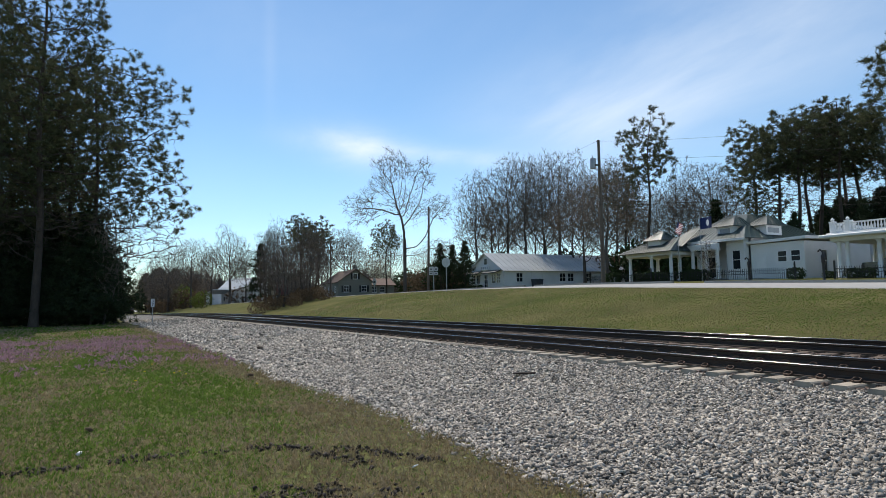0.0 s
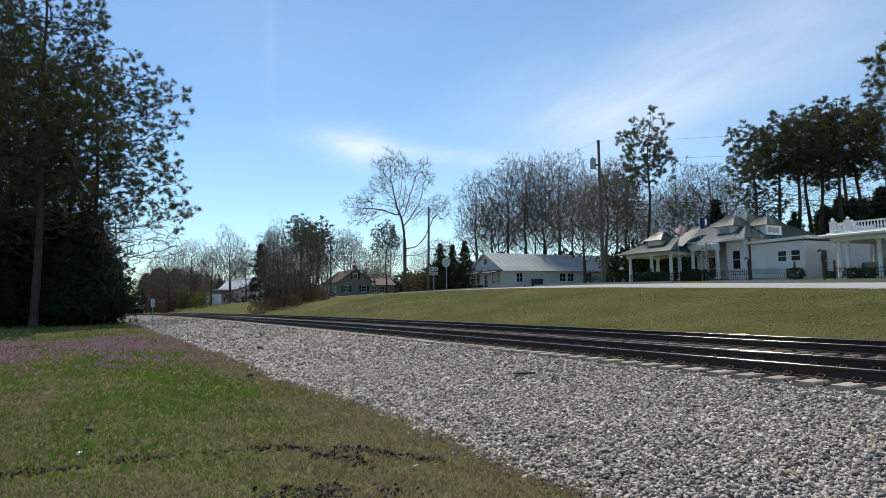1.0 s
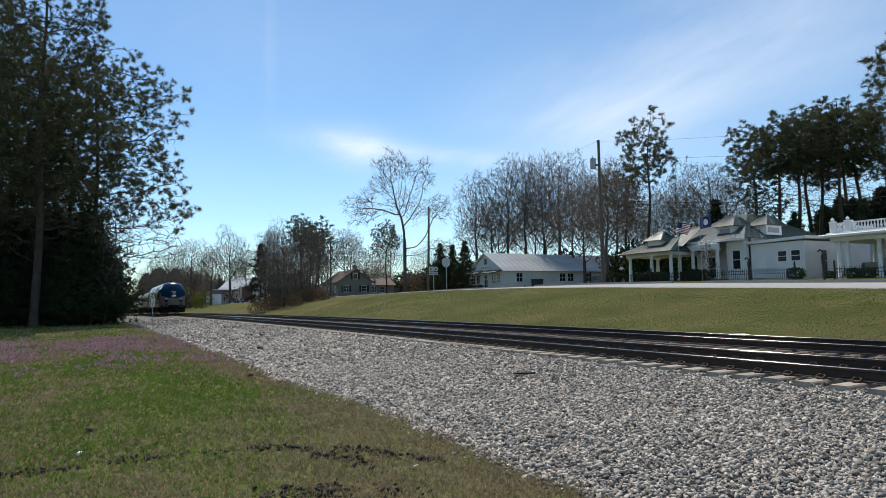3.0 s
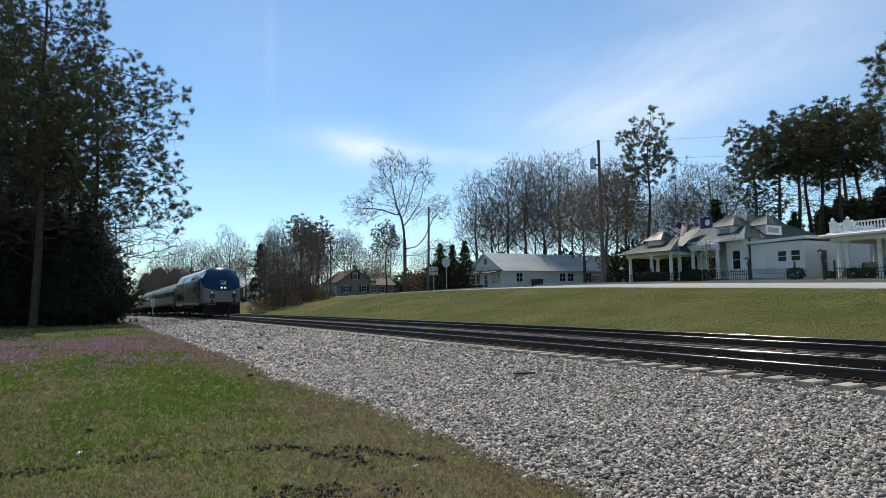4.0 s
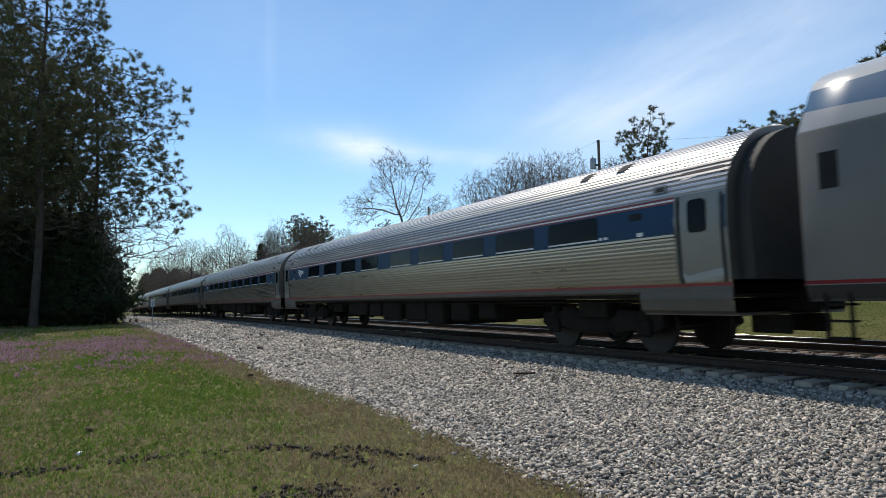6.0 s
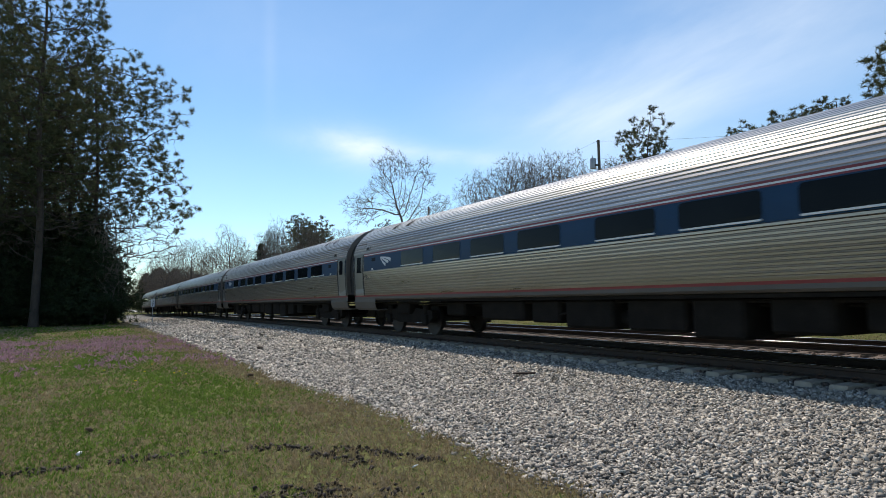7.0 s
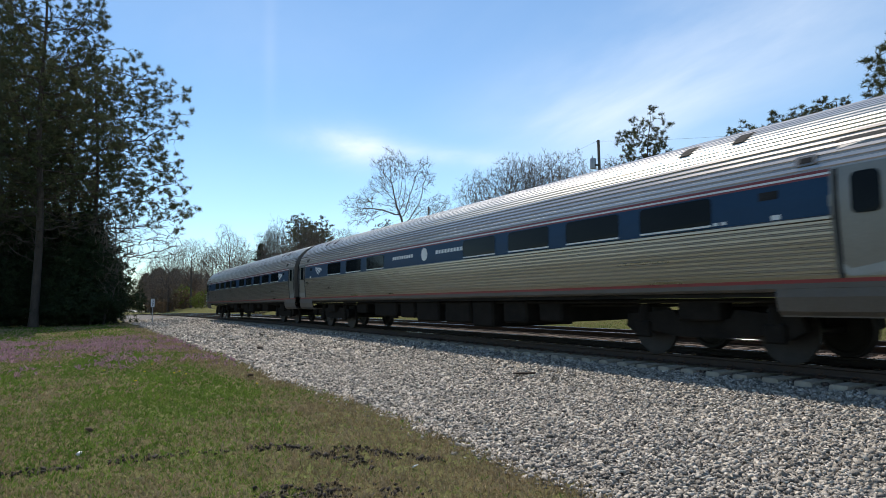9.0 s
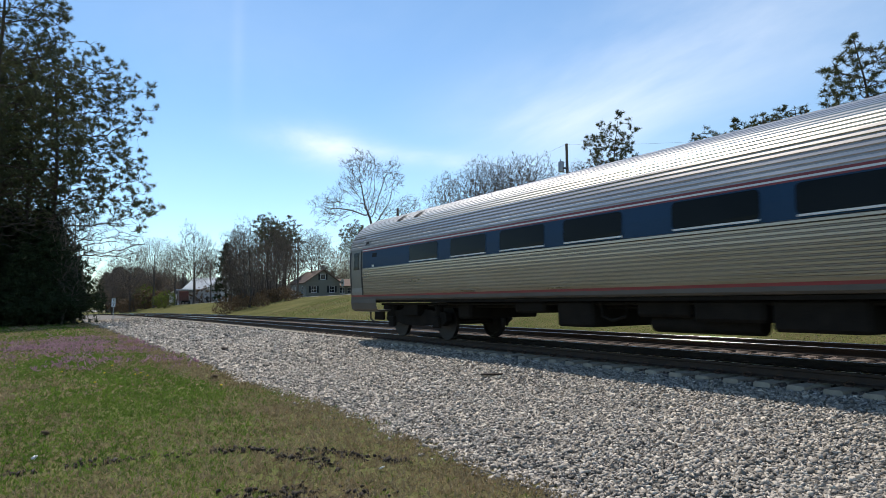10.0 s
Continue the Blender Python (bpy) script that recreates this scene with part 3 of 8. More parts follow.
            plate(sign, s * 10.60, s * 10.90, 2.40, 2.52, 0.006, 0.008, side)
            part("notice_panel", sign, M_DARKPAINT, shell)
            lt = Shape()
            plate(lt, s * 10.78, s * 10.92, 2.10, 2.17, 0.006, 0.008, side)
            part("notice_label", lt, M_STRIPEWHITE, shell, "small white label")
        bel = Shape()
        ring = [(y * 0.9, 1.1 + (z - 1.1) * 0.965) for y, z in side_prof]
        poly = ring + [(-y, z) for y, z in ring[::-1][1:]]
        for i in range(3):
            a = E0 - 0.03 + i * 0.11
            if tail and s < 0 and i:
                continue
            bel.extrude([(y * (1 - 0.015 * (i % 2)), z) for y, z in poly], s * a, s * (a + 0.10), "x")
        part("bellows", bel, M_RUBBER, car, "black rubber diaphragm at the car's end", True)
        cp = Shape()
        cp.box(s * 11.6, s * 13.0, -0.16, 0.16, 0.74, 0.98, 0.04)
        cp.box(s * 12.2, s * 12.9, -0.55, -0.48, 0.42, 0.72, 0.02)
        cp.box(s * 12.2, s * 12.9, 0.48, 0.55, 0.42, 0.72, 0.02)
        part("coupler", cp, M_UNDER, car)
    if tail:
        dr = Shape()
        dr.box(-E0 - 0.11, -E0 - 0.06, -0.42, 0.42, 1.06, 3.05, 0.02)
        e = part("end_door", dr, M_DOOR, car)
        dr = Shape()
        dr.box(-E0 - 0.125, -E0 - 0.112, -0.24, 0.24, 2.05, 2.75, 0.01)
        part("door_window", dr, M_TRAINGLASS, e)
        for y in (-0.72, 0.72):
            hose = Shape()
            hose.tube([(-E0 - 0.02, y, 0.95), (-E0 - 0.22, y, 0.75), (-E0 - 0.2, y, 0.45), (-E0 - 0.05, y * 0.9, 0.36)], 0.03, 6)
            part("hose", hose, M_RUBBER, car)
    # roof hatches near both ends
    for x in (10.0, 8.95, -10.0, -8.95):
        for side in (-1, 1):
            h = Shape()
            vs = [(half_width(3.44), 3.44)] + [(half_width(z) + 0.05, z) for z in (3.46, 3.55, 3.64)] + [(half_width(3.66), 3.66)]
            h.grid([[(x - 0.12, side * y, z) for y, z in vs], [(x + 0.12, side * y, z) for y, z in vs]])
            part("roof_vent", h, M_DARKPAINT, shell)
    # underside
    deep = ((-6.4, -5.4, 0.60, 1.2), (-4.4, -2.6, 0.52, 1.3), (-2.3, -1.3, 0.50, 1.3), (-1.1, 0.3, 0.42, 1.32), (0.64, 2.0, 0.42, 1.3), (2.13, 3.1, 0.34, 1.32), (3.5, 4.45, 0.46, 1.28), (4.8, 5.6, 0.52, 1.2))
    for x0, x1, z0, y0 in deep if not tail else ((-6.9, -6.3, 0.58, 1.1), (-4.3, -3.3, 0.76, 1.30), (-2.9, -1.9, 0.50, 1.32), (-0.9, 0.2, 0.72, 1.26), (0.3, 1.5, 0.66, 1.32), (1.6, 2.9, 0.54, 1.3), (3.7, 4.5, 0.74, 1.3), (4.9, 6.2, 0.56, 1.24)):
        u = Shape()
        u.box(x0, x1, -y0, y0, z0, 1.01, 0.05)
        part("equipment_box", u, M_UNDER, car)
    tank = Shape()
    tank.tube([(-0.7, -0.95, 0.62), (1.3, -0.95, 0.62)], 0.17, 12)
    part("air_tank", tank, M_UNDER, car, "", True)
    loop = Shape()
    loop.tube([(-1.75, -1.25, 0.98), (-1.70, -1.25, 0.72), (-1.45, -1.25, 0.64), (-1.15, -1.25, 0.72), (-1.1, -1.25, 0.98)], 0.03, 6)
    part("hanging_pipe", loop, M_UNDER, car)
    floor_pan = Shape()
    floor_pan.box(-E0, E0, -1.44, 1.44, 1.00, 1.06)
    part("floor_pan", floor_pan, M_UNDER, car)
    pipes = Shape()
    for y, z in ((-1.2, 0.95), (-0.9, 0.88), (1.2, 0.95)):
        pipes.tube([(-11, y, z), (11, y, z)], 0.035, 6)
    part("pipe_run", pipes, M_UNDER, car)
    for x in (-9.15, 9.15):
        bogie(car, x, 2.59, 0.455, M_UNDER, "outside-frame passenger truck")
    # lettering and marks as plain bars
    if lounge:
        bars = Shape()
        for x0, x1 in ((-2.2, -0.7), (0.7, 2.2)):
            for i in range(9):
                a = x0 + (x1 - x0) * i / 9
                plate(bars, a, a + 0.12, 2.33, 2.43, 0.004, 0.004)
        part("lettering", bars, M_STRIPEWHITE, shell, "line of small white letters as bars")
        ro = Shape()
        ro.add([(0.20 * math.cos(k * 0.785), -half_width(2.37) - 0.005, 2.37 + 0.2 * math.sin(k * 0.785)) for k in range(8)], [tuple(range(8))])
        part("emblem", ro, M_STRIPEWHITE, shell)
    for x, on in ((10.1, logo_front), (-9.75, not tail)):
        if on:
            lg = Shape()
            swoosh(lg, x + 0.45, 2.18, 0.9, 0.34, lambda z: half_width(z) + 0.005, -1, 0, -1)
            part("emblem", lg, M_STRIPEWHITE, shell, "white fan-shaped mark")
    nb = Shape()
    for i in range(4):
        plate(nb, 9.95 - 0.14 * i - (1.4 if logo_front else 0), 10.04 - 0.14 * i - (1.4 if logo_front else 0), 2.12, 2.17, 0.004, 0.004)
    part("lettering", nb, M_STRIPEWHITE, shell)
    return car


def loco_half(z):
    return float(np.interp(z, [0.9, 1.2, 3.28, 3.95, 4.07, 4.20, 4.31, 4.39, 4.43], [1.50, 1.52, 1.52, 1.15, 1.06, 0.86, 0.60, 0.30, 0.0]))


def nose_x(z):
    return float(np.interp(z, [0.2, 1.0, 1.35, 2.2, 2.5, 2.8, 3.2, 3.6, 3.9, 4.1, 4.25, 4.35, 4.43], [0.10, 0.22, 0.22, 0.15, 0.08, 0.0, -0.18, -0.42, -0.65, -0.88, -1.18, -1.55, -2.6]))


def nose_point(z, y, out=0.0):
    """Point of the rounded cab front at height z, offset y."""
    hw = max(loco_half(z), 0.02)
    q = min(abs(y) / hw, 1.0)
    back = min(0.72 * q ** 2.8, 2.6 + nose_x(z))
    d = Vector((0.9, 0.5 * q * (1 if y > 0 else -1), 0.35 if z > 2.5 else 0.05)).normalized() * out
    return Vector((nose_x(z) - back, y, z)) + d


def cab_paint():
    """Silver body, paler on the upper slant and roof, with the blue cab, the rear blue sweep and a red line, by place
    on the body.
    """
    m = bpy.data.materials.new("locomotive_paint")
    m.use_nodes = True
    n, l = m.node_tree.nodes, m.node_tree.links
    b = n["Principled BSDF"]
    tc = n.new("ShaderNodeTexCoord")
    sp = n.new("ShaderNodeSeparateXYZ")
    l.new(tc.outputs["Object"], sp.inputs[0])
    x, y, z = sp.outputs

    def fn(op, a, c=None):
        k = n.new("ShaderNodeMath")
        k.operation = op
        for i, v in enumerate((a, c)):
            if v is None:
                continue
            if isinstance(v, (int, float)):
                k.inputs[i].default_value = v
            else:
                l.new(v, k.inputs[i])
        return k.outputs[0]

    def curve(pts, src=None):
        """Height as a function of x, by a float curve over -20..1."""
        c = n.new("ShaderNodeFloatCurve")
        mapped = fn("DIVIDE", fn("ADD", src or x, 20.0), 21.0)
        l.new(mapped, c.inputs["Value"])
        cv = c.mapping.curves[0]
        pts = [((px + 20) / 21, pz / 5) for px, pz in pts]
        cv.points[0].location, cv.points[1].location = pts[0], pts[-1]
        for p in pts[1:-1]:
            cv.points.new(*p)
        c.mapping.update()
        return fn("MULTIPLY", c.outputs[0], 5.0)

    over = lambda lo: fn("GREATER_THAN", z, lo)
    cab = over(curve([(-20, 4.8), (-5.0, 4.5), (-4.3, 3.95), (-3.6, 3.55), (-2.6, 3.30), (-1.7, 2.98), (-0.8, 2.62), (-0.2, 2.36), (0.3, 2.16), (1.0, 2.1)]))
    rear = over(curve([(-20, 3.62), (-19, 3.56), (-17.2, 3.37), (-15, 3.36), (-13.5, 3.42), (-12, 3.60), (-10.6, 3.86), (-9.8, 4.3), (1, 4.9)]))
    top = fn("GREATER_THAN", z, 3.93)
    big = n.new("ShaderNodeTexNoise")
    big.inputs["Scale"].default_value, big.inputs["Detail"].default_value = 0.9, 6
    l.new(tc.outputs["Object"], big.inputs["Vector"])

    def blend(f, a, c):
        k = n.new("ShaderNodeMix")
        k.data_type = "RGBA"
        l.new(f, k.inputs[0])
        for i, v in ((6, a), (7, c)):
            if isinstance(v, tuple):
                k.inputs[i].default_value = (*v, 1)
            else:
                l.new(v, k.inputs[i])
        return k.outputs[2]

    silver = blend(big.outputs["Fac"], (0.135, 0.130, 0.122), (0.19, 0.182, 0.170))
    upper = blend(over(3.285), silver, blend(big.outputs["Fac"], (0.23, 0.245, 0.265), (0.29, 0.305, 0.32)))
    col = blend(rear, upper, (0.055, 0.115, 0.20))
    col = blend(cab, col, (0.006, 0.040, 0.090))
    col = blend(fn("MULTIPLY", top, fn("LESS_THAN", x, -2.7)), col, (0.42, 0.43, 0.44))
    red = fn("MULTIPLY", fn("MULTIPLY", over(1.175), fn("LESS_THAN", z, 1.225)), fn("LESS_THAN", x, 0.15))
    col = blend(red, col, (0.17, 0.022, 0.027))
    col = blend(fn("LESS_THAN", z, 1.16), col, (0.035, 0.034, 0.032))
    l.new(col, b.inputs["Base Color"])
    b.inputs["Roughness"].default_value = 0.24
    b.inputs["Specular IOR Level"].default_value = 0.14
    return m


def letters(text, size, mat, at, parent, label, squeeze=1.0):
    """Lettering on the near flank, read from outside, as a flat mesh."""
    cu = bpy.data.curves.new("lettering", "FONT")
    cu.body, cu.size, cu.extrude, cu.align_x = text, size, 0.002, "CENTER"
    tmp = bpy.data.objects.new("lettering", cu)
    scene.collection.objects.link(tmp)
    me = bpy.data.meshes.new_from_object(tmp.evaluated_get(bpy.context.evaluated_depsgraph_get()))
    bpy.data.objects.remove(tmp)
    me.transform(at @ Matrix.Diagonal((squeeze, 1, 1, 1)))
    me.materials.clear()
    me.materials.append(mat)
    return part("lettering", me, None, parent, label)


def flank(x, z, out=0.006):
    """Pose of lettering on the locomotive's near side."""
    return Matrix.Translation((x, -1.52 - out, z)) @ Matrix.Rotation(radians(90), 4, "X")


def locomotive():
    eng = thing("locomotive", "silver passenger diesel locomotive with blue cab and lit headlights", "locomotive")
    paint = cab_paint()
    body = Shape()
    sec = [(1.46, 0.98), (1.52, 1.10), (1.52, 3.25), (1.50, 3.31), (1.17, 3.92), (1.06, 4.07), (0.86, 4.20), (0.60, 4.31), (0.30, 4.39), (0.0, 4.43)]
    full = [(-y, z) for y, z in sec] + [(y, z) for y, z in sec[::-1][1:]]
    xs = [-19.66, -19.60, -19.0, -12.5, -6.0, -2.6]
    rows = []
    for i, x in enumerate(xs):
        k = 0.965 if i == 0 else 1.0
        rows.append([(x, y * k, 0.98 + (z - 0.98) * (0.985 if i == 0 else 1)) for y, z in full])
    body.grid(rows)
    body.add(rows[0], [tuple(range(len(rows[0])))])
    body.box(-19.6, -2.6, -1.46, 1.46, 0.94, 0.99)
    zs = [0.98, 1.1, 1.35, 1.8, 2.2, 2.4, 2.55, 2.7, 2.9, 3.1, 3.28, 3.45, 3.6, 3.8, 3.95, 4.07, 4.14, 4.20, 4.26, 4.31, 4.35, 4.39, 4.43]
    crow = []
    for z in zs:
        hw = loco_half(z)
        r = [Vector((-2.6, -hw, z))]
        r += [nose_point(z, hw * t) for t in (-1, -0.97, -0.92, -0.84, -0.72, -0.55, -0.35, -0.15, 0, 0.15, 0.35, 0.55, 0.72, 0.84, 0.92, 0.97, 1)]
        r += [Vector((-2.6, hw, z))]
        crow.append(r)
    body.grid(crow)
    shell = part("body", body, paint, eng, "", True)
    # windscreen and cab windows
    for s in (-1, 1):
        w = Shape()
        w.grid([[nose_point(z, s * y, 0.012) for y in (0.07, 0.3, 0.55, 0.75, 0.88)] for z in (3.28, 3.45, 3.65, 3.90)])
        part("windscreen", w, M_SCREEN, shell, "dark windscreen pane", True)
        for x0, x1 in ((-2.50, -1.86), (-1.80, -1.18)):
            q = Shape()
            pts = [(x0, 3.37), (x1, 3.37), (x1 - 0.10, 3.88), (x0, 3.88)]
            q.add([(x, s * (loco_half(z) + 0.012), z) for x, z in pts] + [(x, s * (loco_half(z) - 0.03), z) for x, z in pts], [(0, 1, 2, 3), (0, 4, 5, 1), (1, 5, 6, 2), (2, 6, 7, 3), (3, 7, 4, 0)])
            cw = part("cab_window", q, M_TRAINGLASS, shell)
            q = Shape()
            q.box(x0 - 0.02, x1 + 0.02, s * 1.49, s * 1.515, 3.32, 3.35, 0.008)
            part("window_sill", q, M_DARKPAINT, cw)
    # slanted upper panels: dark grilles and one bright louvre
    def slant(x, t, out=0.0):
        a, c = Vector((1.50, 3.31)), Vector((1.15, 3.92))
        p = a + (c - a) * t
        return x, p.x + 0.867 * out, p.y + 0.498 * out
    for s in (-1, 1):
        for x0, x1, bright in ((-14.70, -13.92, False), (-8.62, -7.68, False), (-7.48, -6.82, False), (-6.78, -6.10, False), (-5.94, -4.08, True)):
            g = Shape()
            pts = [slant(x0, 0.04, 0.008), slant(x1, 0.04, 0.008), slant(x1, 0.90, 0.008), slant(x0, 0.90, 0.008)]
            g.add([(x, s * y, z) for x, y, z in pts], [(0, 1, 2, 3)])
            gr = part("grille", g, M_DARKPAINT, shell, "dark intake grille")
            for i in range(9 if bright else 12):
                f = (i + 0.5) / (9 if bright else 12)
                t = 0.04 + 0.86 * f
                sl = Shape()
                p0, p1 = slant(x0 + 0.02, t, 0.014), slant(x0 + 0.02, t + (0.022 if bright else 0.02), 0.026)
                q0, q1 = slant(x1 - 0.02, t, 0.014), slant(x1 - 0.02, t + (0.022 if bright else 0.02), 0.026)
                sl.add([(x, s * y, z) for x, y, z in (p0, q0, q1, p1)], [(0, 1, 2, 3)])
                part("louvre", sl, M_STRIPEWHITE if bright else M_UNDER, gr)
    # flank details
    for x0, x1, z0, z1, mt, nm in ((-18.52, -16.98, 1.53, 2.30, M_TRAINGLASS, "equipment_grille"), (-16.66, -15.00, 1.53, 2.30, M_TRAINGLASS, "equipment_grille"),
                                   (-19.35, -19.10, 2.45, 2.95, M_DARKPAINT, "access_panel"), (-10.0, -9.72, 1.52, 1.82, M_DARKPAINT, "fuel_filler"),
                                   (-9.05, -8.9, 1.4, 1.46, M_DARKPAINT, "latch"), (-1.9, -1.75, 2.26, 2.32, M_DARKPAINT, "latch"), (-1.2, -1.05, 2.36, 2.42, M_DARKPAINT, "latch"), (-1.75, -1.35, 1.30, 1.46, M_SKIRT, "access_panel")):
        for s in (-1, 1):
            q = Shape()
            q.box(x0, x1, s * 1.515, s * 1.53, z0, z1, 0.006)
            eq = part(nm, q, mt, shell)
            if nm == "equipment_grille":
                q = Shape()
                for i in range(7):
                    z = z0 + 0.06 + i * 0.105
                    q.box(x0 + 0.03, x1 - 0.03, s * 1.531, s * 1.54, z, z + 0.02)
                part("louvre", q, M_UNDER, eq)
    for s in (-1, 1):
        d = Shape()
        d.box(-3.28, -2.74, s * 1.518, s * 1.535, 1.52, 3.25, 0.008)
        door = part("cab_door", d, M_SILVER, eng, "silver cab side door")
        q = Shape()
        for x in (-3.38, -2.66):
            q.box(x - 0.04, x + 0.04, s * 1.52, s * 1.575, 1.50, 3.36, 0.012)
        part("grab_rail", q, M_DARKPAINT, door)
        for x0, x1, z0, z1 in ((-3.24, -3.1, 3.02, 3.16), (-3.24, -3.02, 2.36, 2.52), (-3.22, -2.84, 1.60, 2.10)):
            q = Shape()
            q.box(x0, x1, s * 1.534, s * 1.542, z0, z1, 0.003)
            part("door_fitting", q, M_DARKPAINT, door)
        st = Shape()
        for z in (0.40, 0.62, 0.84, 1.05):
            st.box(-3.3, -2.75, s * 1.30, s * 1.53, z - 0.015, z + 0.015)
        for x in (-3.3, -2.77):
            st.box(x, x + 0.03, s * 1.44, s * 1.53, 0.38, 1.30)
        st.box(-3.25, -2.80, s * 1.50, s * 1.526, 1.30, 1.42)
        part("step_ladder", st, M_UNDER, eng)
        st = Shape()
        for z in (0.45, 0.68, 0.9):
            st.box(-19.4, -19.05, s * 1.3, s * 1.5, z - 0.015, z + 0.015)
        for x in (-19.4, -19.08):
            st.box(x, x + 0.03, s * 1.44, s * 1.5, 0.43, 1.2)
        part("step_ladder", st, M_UNDER, eng)
        # skirt over the fuel tank with sloping ends
        sk = Shape()
        sk.extrude([(-14.1, 1.16), (-13.3, 0.74), (-6.4, 0.74), (-5.3, 1.16)], s * 1.46, s * 1.51, "y")
        part("skirt", sk, M_SKIRT, eng)
    tank = Shape()
    tank.box(-12.7, -11.2, -1.38, 1.38, 0.30, 0.98, 0.06)
    tank.box(-11.1, -8.4, -1.32, 1.32, 0.36, 0.98, 0.18)
    tank.box(-8.3, -6.5, -1.38, 1.38, 0.30, 0.98, 0.06)
    part("fuel_tank", tank, M_UNDER, eng)
    for x in (-3.25, -16.6):
        bogie(eng, x, 2.74, 0.508, M_UNDER, "dark grimy two-axle truck")
    # pilot, coupler, hoses
    pl = Shape()
    pr = []
    for z, dx in ((0.98, -0.04), (0.75, 0.02), (0.45, 0.10), (0.22, 0.16)):
        pr.append([(nose_x(1.0) - 0.55 * abs(t) ** 3 + dx, 1.46 * t, z) for t in (-1, -0.85, -0.65, -0.4, 0, 0.4, 0.65, 0.85, 1)])
    pl.grid(pr)
    pl.grid([[(-1.05, s, z) for s in (-1.46, 1.46)] for z in (0.98, 0.22)])
    for s in (-1, 1):
        pl.grid([[(nose_x(1.0) - 0.59, s * 1.46, 0.98), (nose_x(1.0) - 0.39, s * 1.46, 0.22)], [(-1.05, s * 1.46, 0.98), (-1.05, s * 1.46, 0.22)]])
    part("pilot", pl, M_UNDER, eng, "grimy black pilot plate", True)
    cp = Shape()
    cp.box(-0.1, 0.55, -0.13, 0.13, 0.72, 0.96, 0.04)
    cp.box(0.42, 0.66, -0.24, 0.14, 0.68, 1.0, 0.05)
    cp.box(0.10, 0.34, -0.62, 0.62, 0.96, 1.24, 0.03)
    part("coupler", cp, M_UNDER, eng)
    for s in (-1, 1):
        hose = Shape()
        hose.tube([(0.18, s * 0.45, 0.85), (0.42, s * 0.45, 0.62), (0.37, s * 0.43, 0.38)], 0.03, 6)
        part("hose", hose, M_RUBBER, eng)
        gr = Shape()
        pts = [nose_point(1.05, s * y, 0.12) for y in (0.62, 0.8, 1.0, 1.2)]
        gr.tube([nose_point(1.05, s * 0.6, 0.0), *pts, nose_point(1.0, s * 1.25, 0.0)], 0.016, 6)
        part("grab_iron", gr, M_STEELFLAT, eng)
        nb = Shape()
        nb.grid([[nose_point(z, s * y, 0.012) for y in (0.70, 0.88, 1.06)] for z in (1.60, 1.90)])
        board = part("number_board", nb, M_NUMBERGLOW, shell, "number board with plain bars")
        nb = Shape()
        nb.grid([[nose_point(z, s * y, 0.018) for y in (0.78, 0.98)] for z in (1.70, 1.80)])
        part("digit_bar", nb, surface("board_digits", (0.02, 0.09, 0.16), (0.03, 0.11, 0.2)), board)
        dk = Shape()
        dk.grid([[nose_point(z, s * y, 0.012) for y in (0.80, 0.98)] for z in (1.20, 1.46)])
        part("front_step", dk, M_DARKPAINT, shell)
    for y in (-0.15, 0.15):
        p = nose_point(2.45, y)
        ls = Shape()
        turn = Matrix.Translation(p) @ Matrix.Rotation(radians(78), 4, "Y")
        ls.lathe([(0.115, -0.05), (0.115, 0.03), (0.095, 0.035), (0.092, 0.01)], 18, turn)
        hl = part("headlight", ls, M_DARKPAINT, shell, "lit twin headlight")
        ls = Shape()
        ls.lathe([(0.080, 0.012), (0.05, 0.020), (0.004, 0.024)], 18, turn)
        part("lens", ls, M_LIGHTON, hl, "warm lit lens")
    for s in (-1, 1):
        p = nose_point(2.06, s * 0.92)
        turn = Matrix.Translation(p) @ Matrix.Rotation(radians(90), 4, "Y")
        ls = Shape()
        ls.lathe([(0.115, -0.08), (0.115, 0.06), (0.085, 0.065), (0.078, 0.04)], 16, turn)
        hl = part("ditch_light", ls, M_SKIRT, shell, "lit ditch light")
        ls = Shape()
        ls.lathe([(0.078, 0.045), (0.05, 0.052), (0.004, 0.055)], 16, turn)
        part("lens", ls, M_DITCHON, hl, "amber-white lit lens")
    # white mark on the nose, dark mark on the flank
    mk = Shape()
    for a in range(3):
        mk.grid([[nose_point(2.74 + 0.15 * t ** (0.5 + 0.5 * a) - 0.03 * a * (1 - t) + dz, -0.26 + 0.13 * a + (0.52 - 0.13 * a) * t, 0.012) for t in (0, 0.25, 0.5, 0.75, 1)] for dz in (0, 0.035)])
    part("nose_mark", mk, M_STRIPEWHITE, shell, "white fan-shaped mark")
    tx = Shape()
    tx.grid([[nose_point(z, y, 0.012) for y in (-0.30, 0, 0.30)] for z in (3.01, 3.05)])
    part("nose_lettering_bar", tx, M_STRIPEWHITE, shell)
    for a in range(3):
        fm = Shape()
        swoosh(fm, -6.40, 1.86, 2.50, 0.98, lambda z: 1.527, -1, 0, 1, (a,))
        part("mark_blade", fm, M_NAVY, shell, "navy curved blade of a fan-shaped mark")
    for i in range(6):
        bars = Shape()
        bars.box(-6.0 + i * 0.355, -5.74 + i * 0.355, -1.526, -1.52, 2.88, 3.03)
        part("name_bar", bars, M_NAVY, shell, "brand lettering as a plain bar")
    letters("157", 1.02, M_NAVY, flank(-14.12, 1.62), shell, "large navy unit number 157", 0.95)
    letters("BIG GAME", 0.52, M_REDLETTER, flank(-8.02, 2.36), shell, "red lettering reading big game", 0.86)
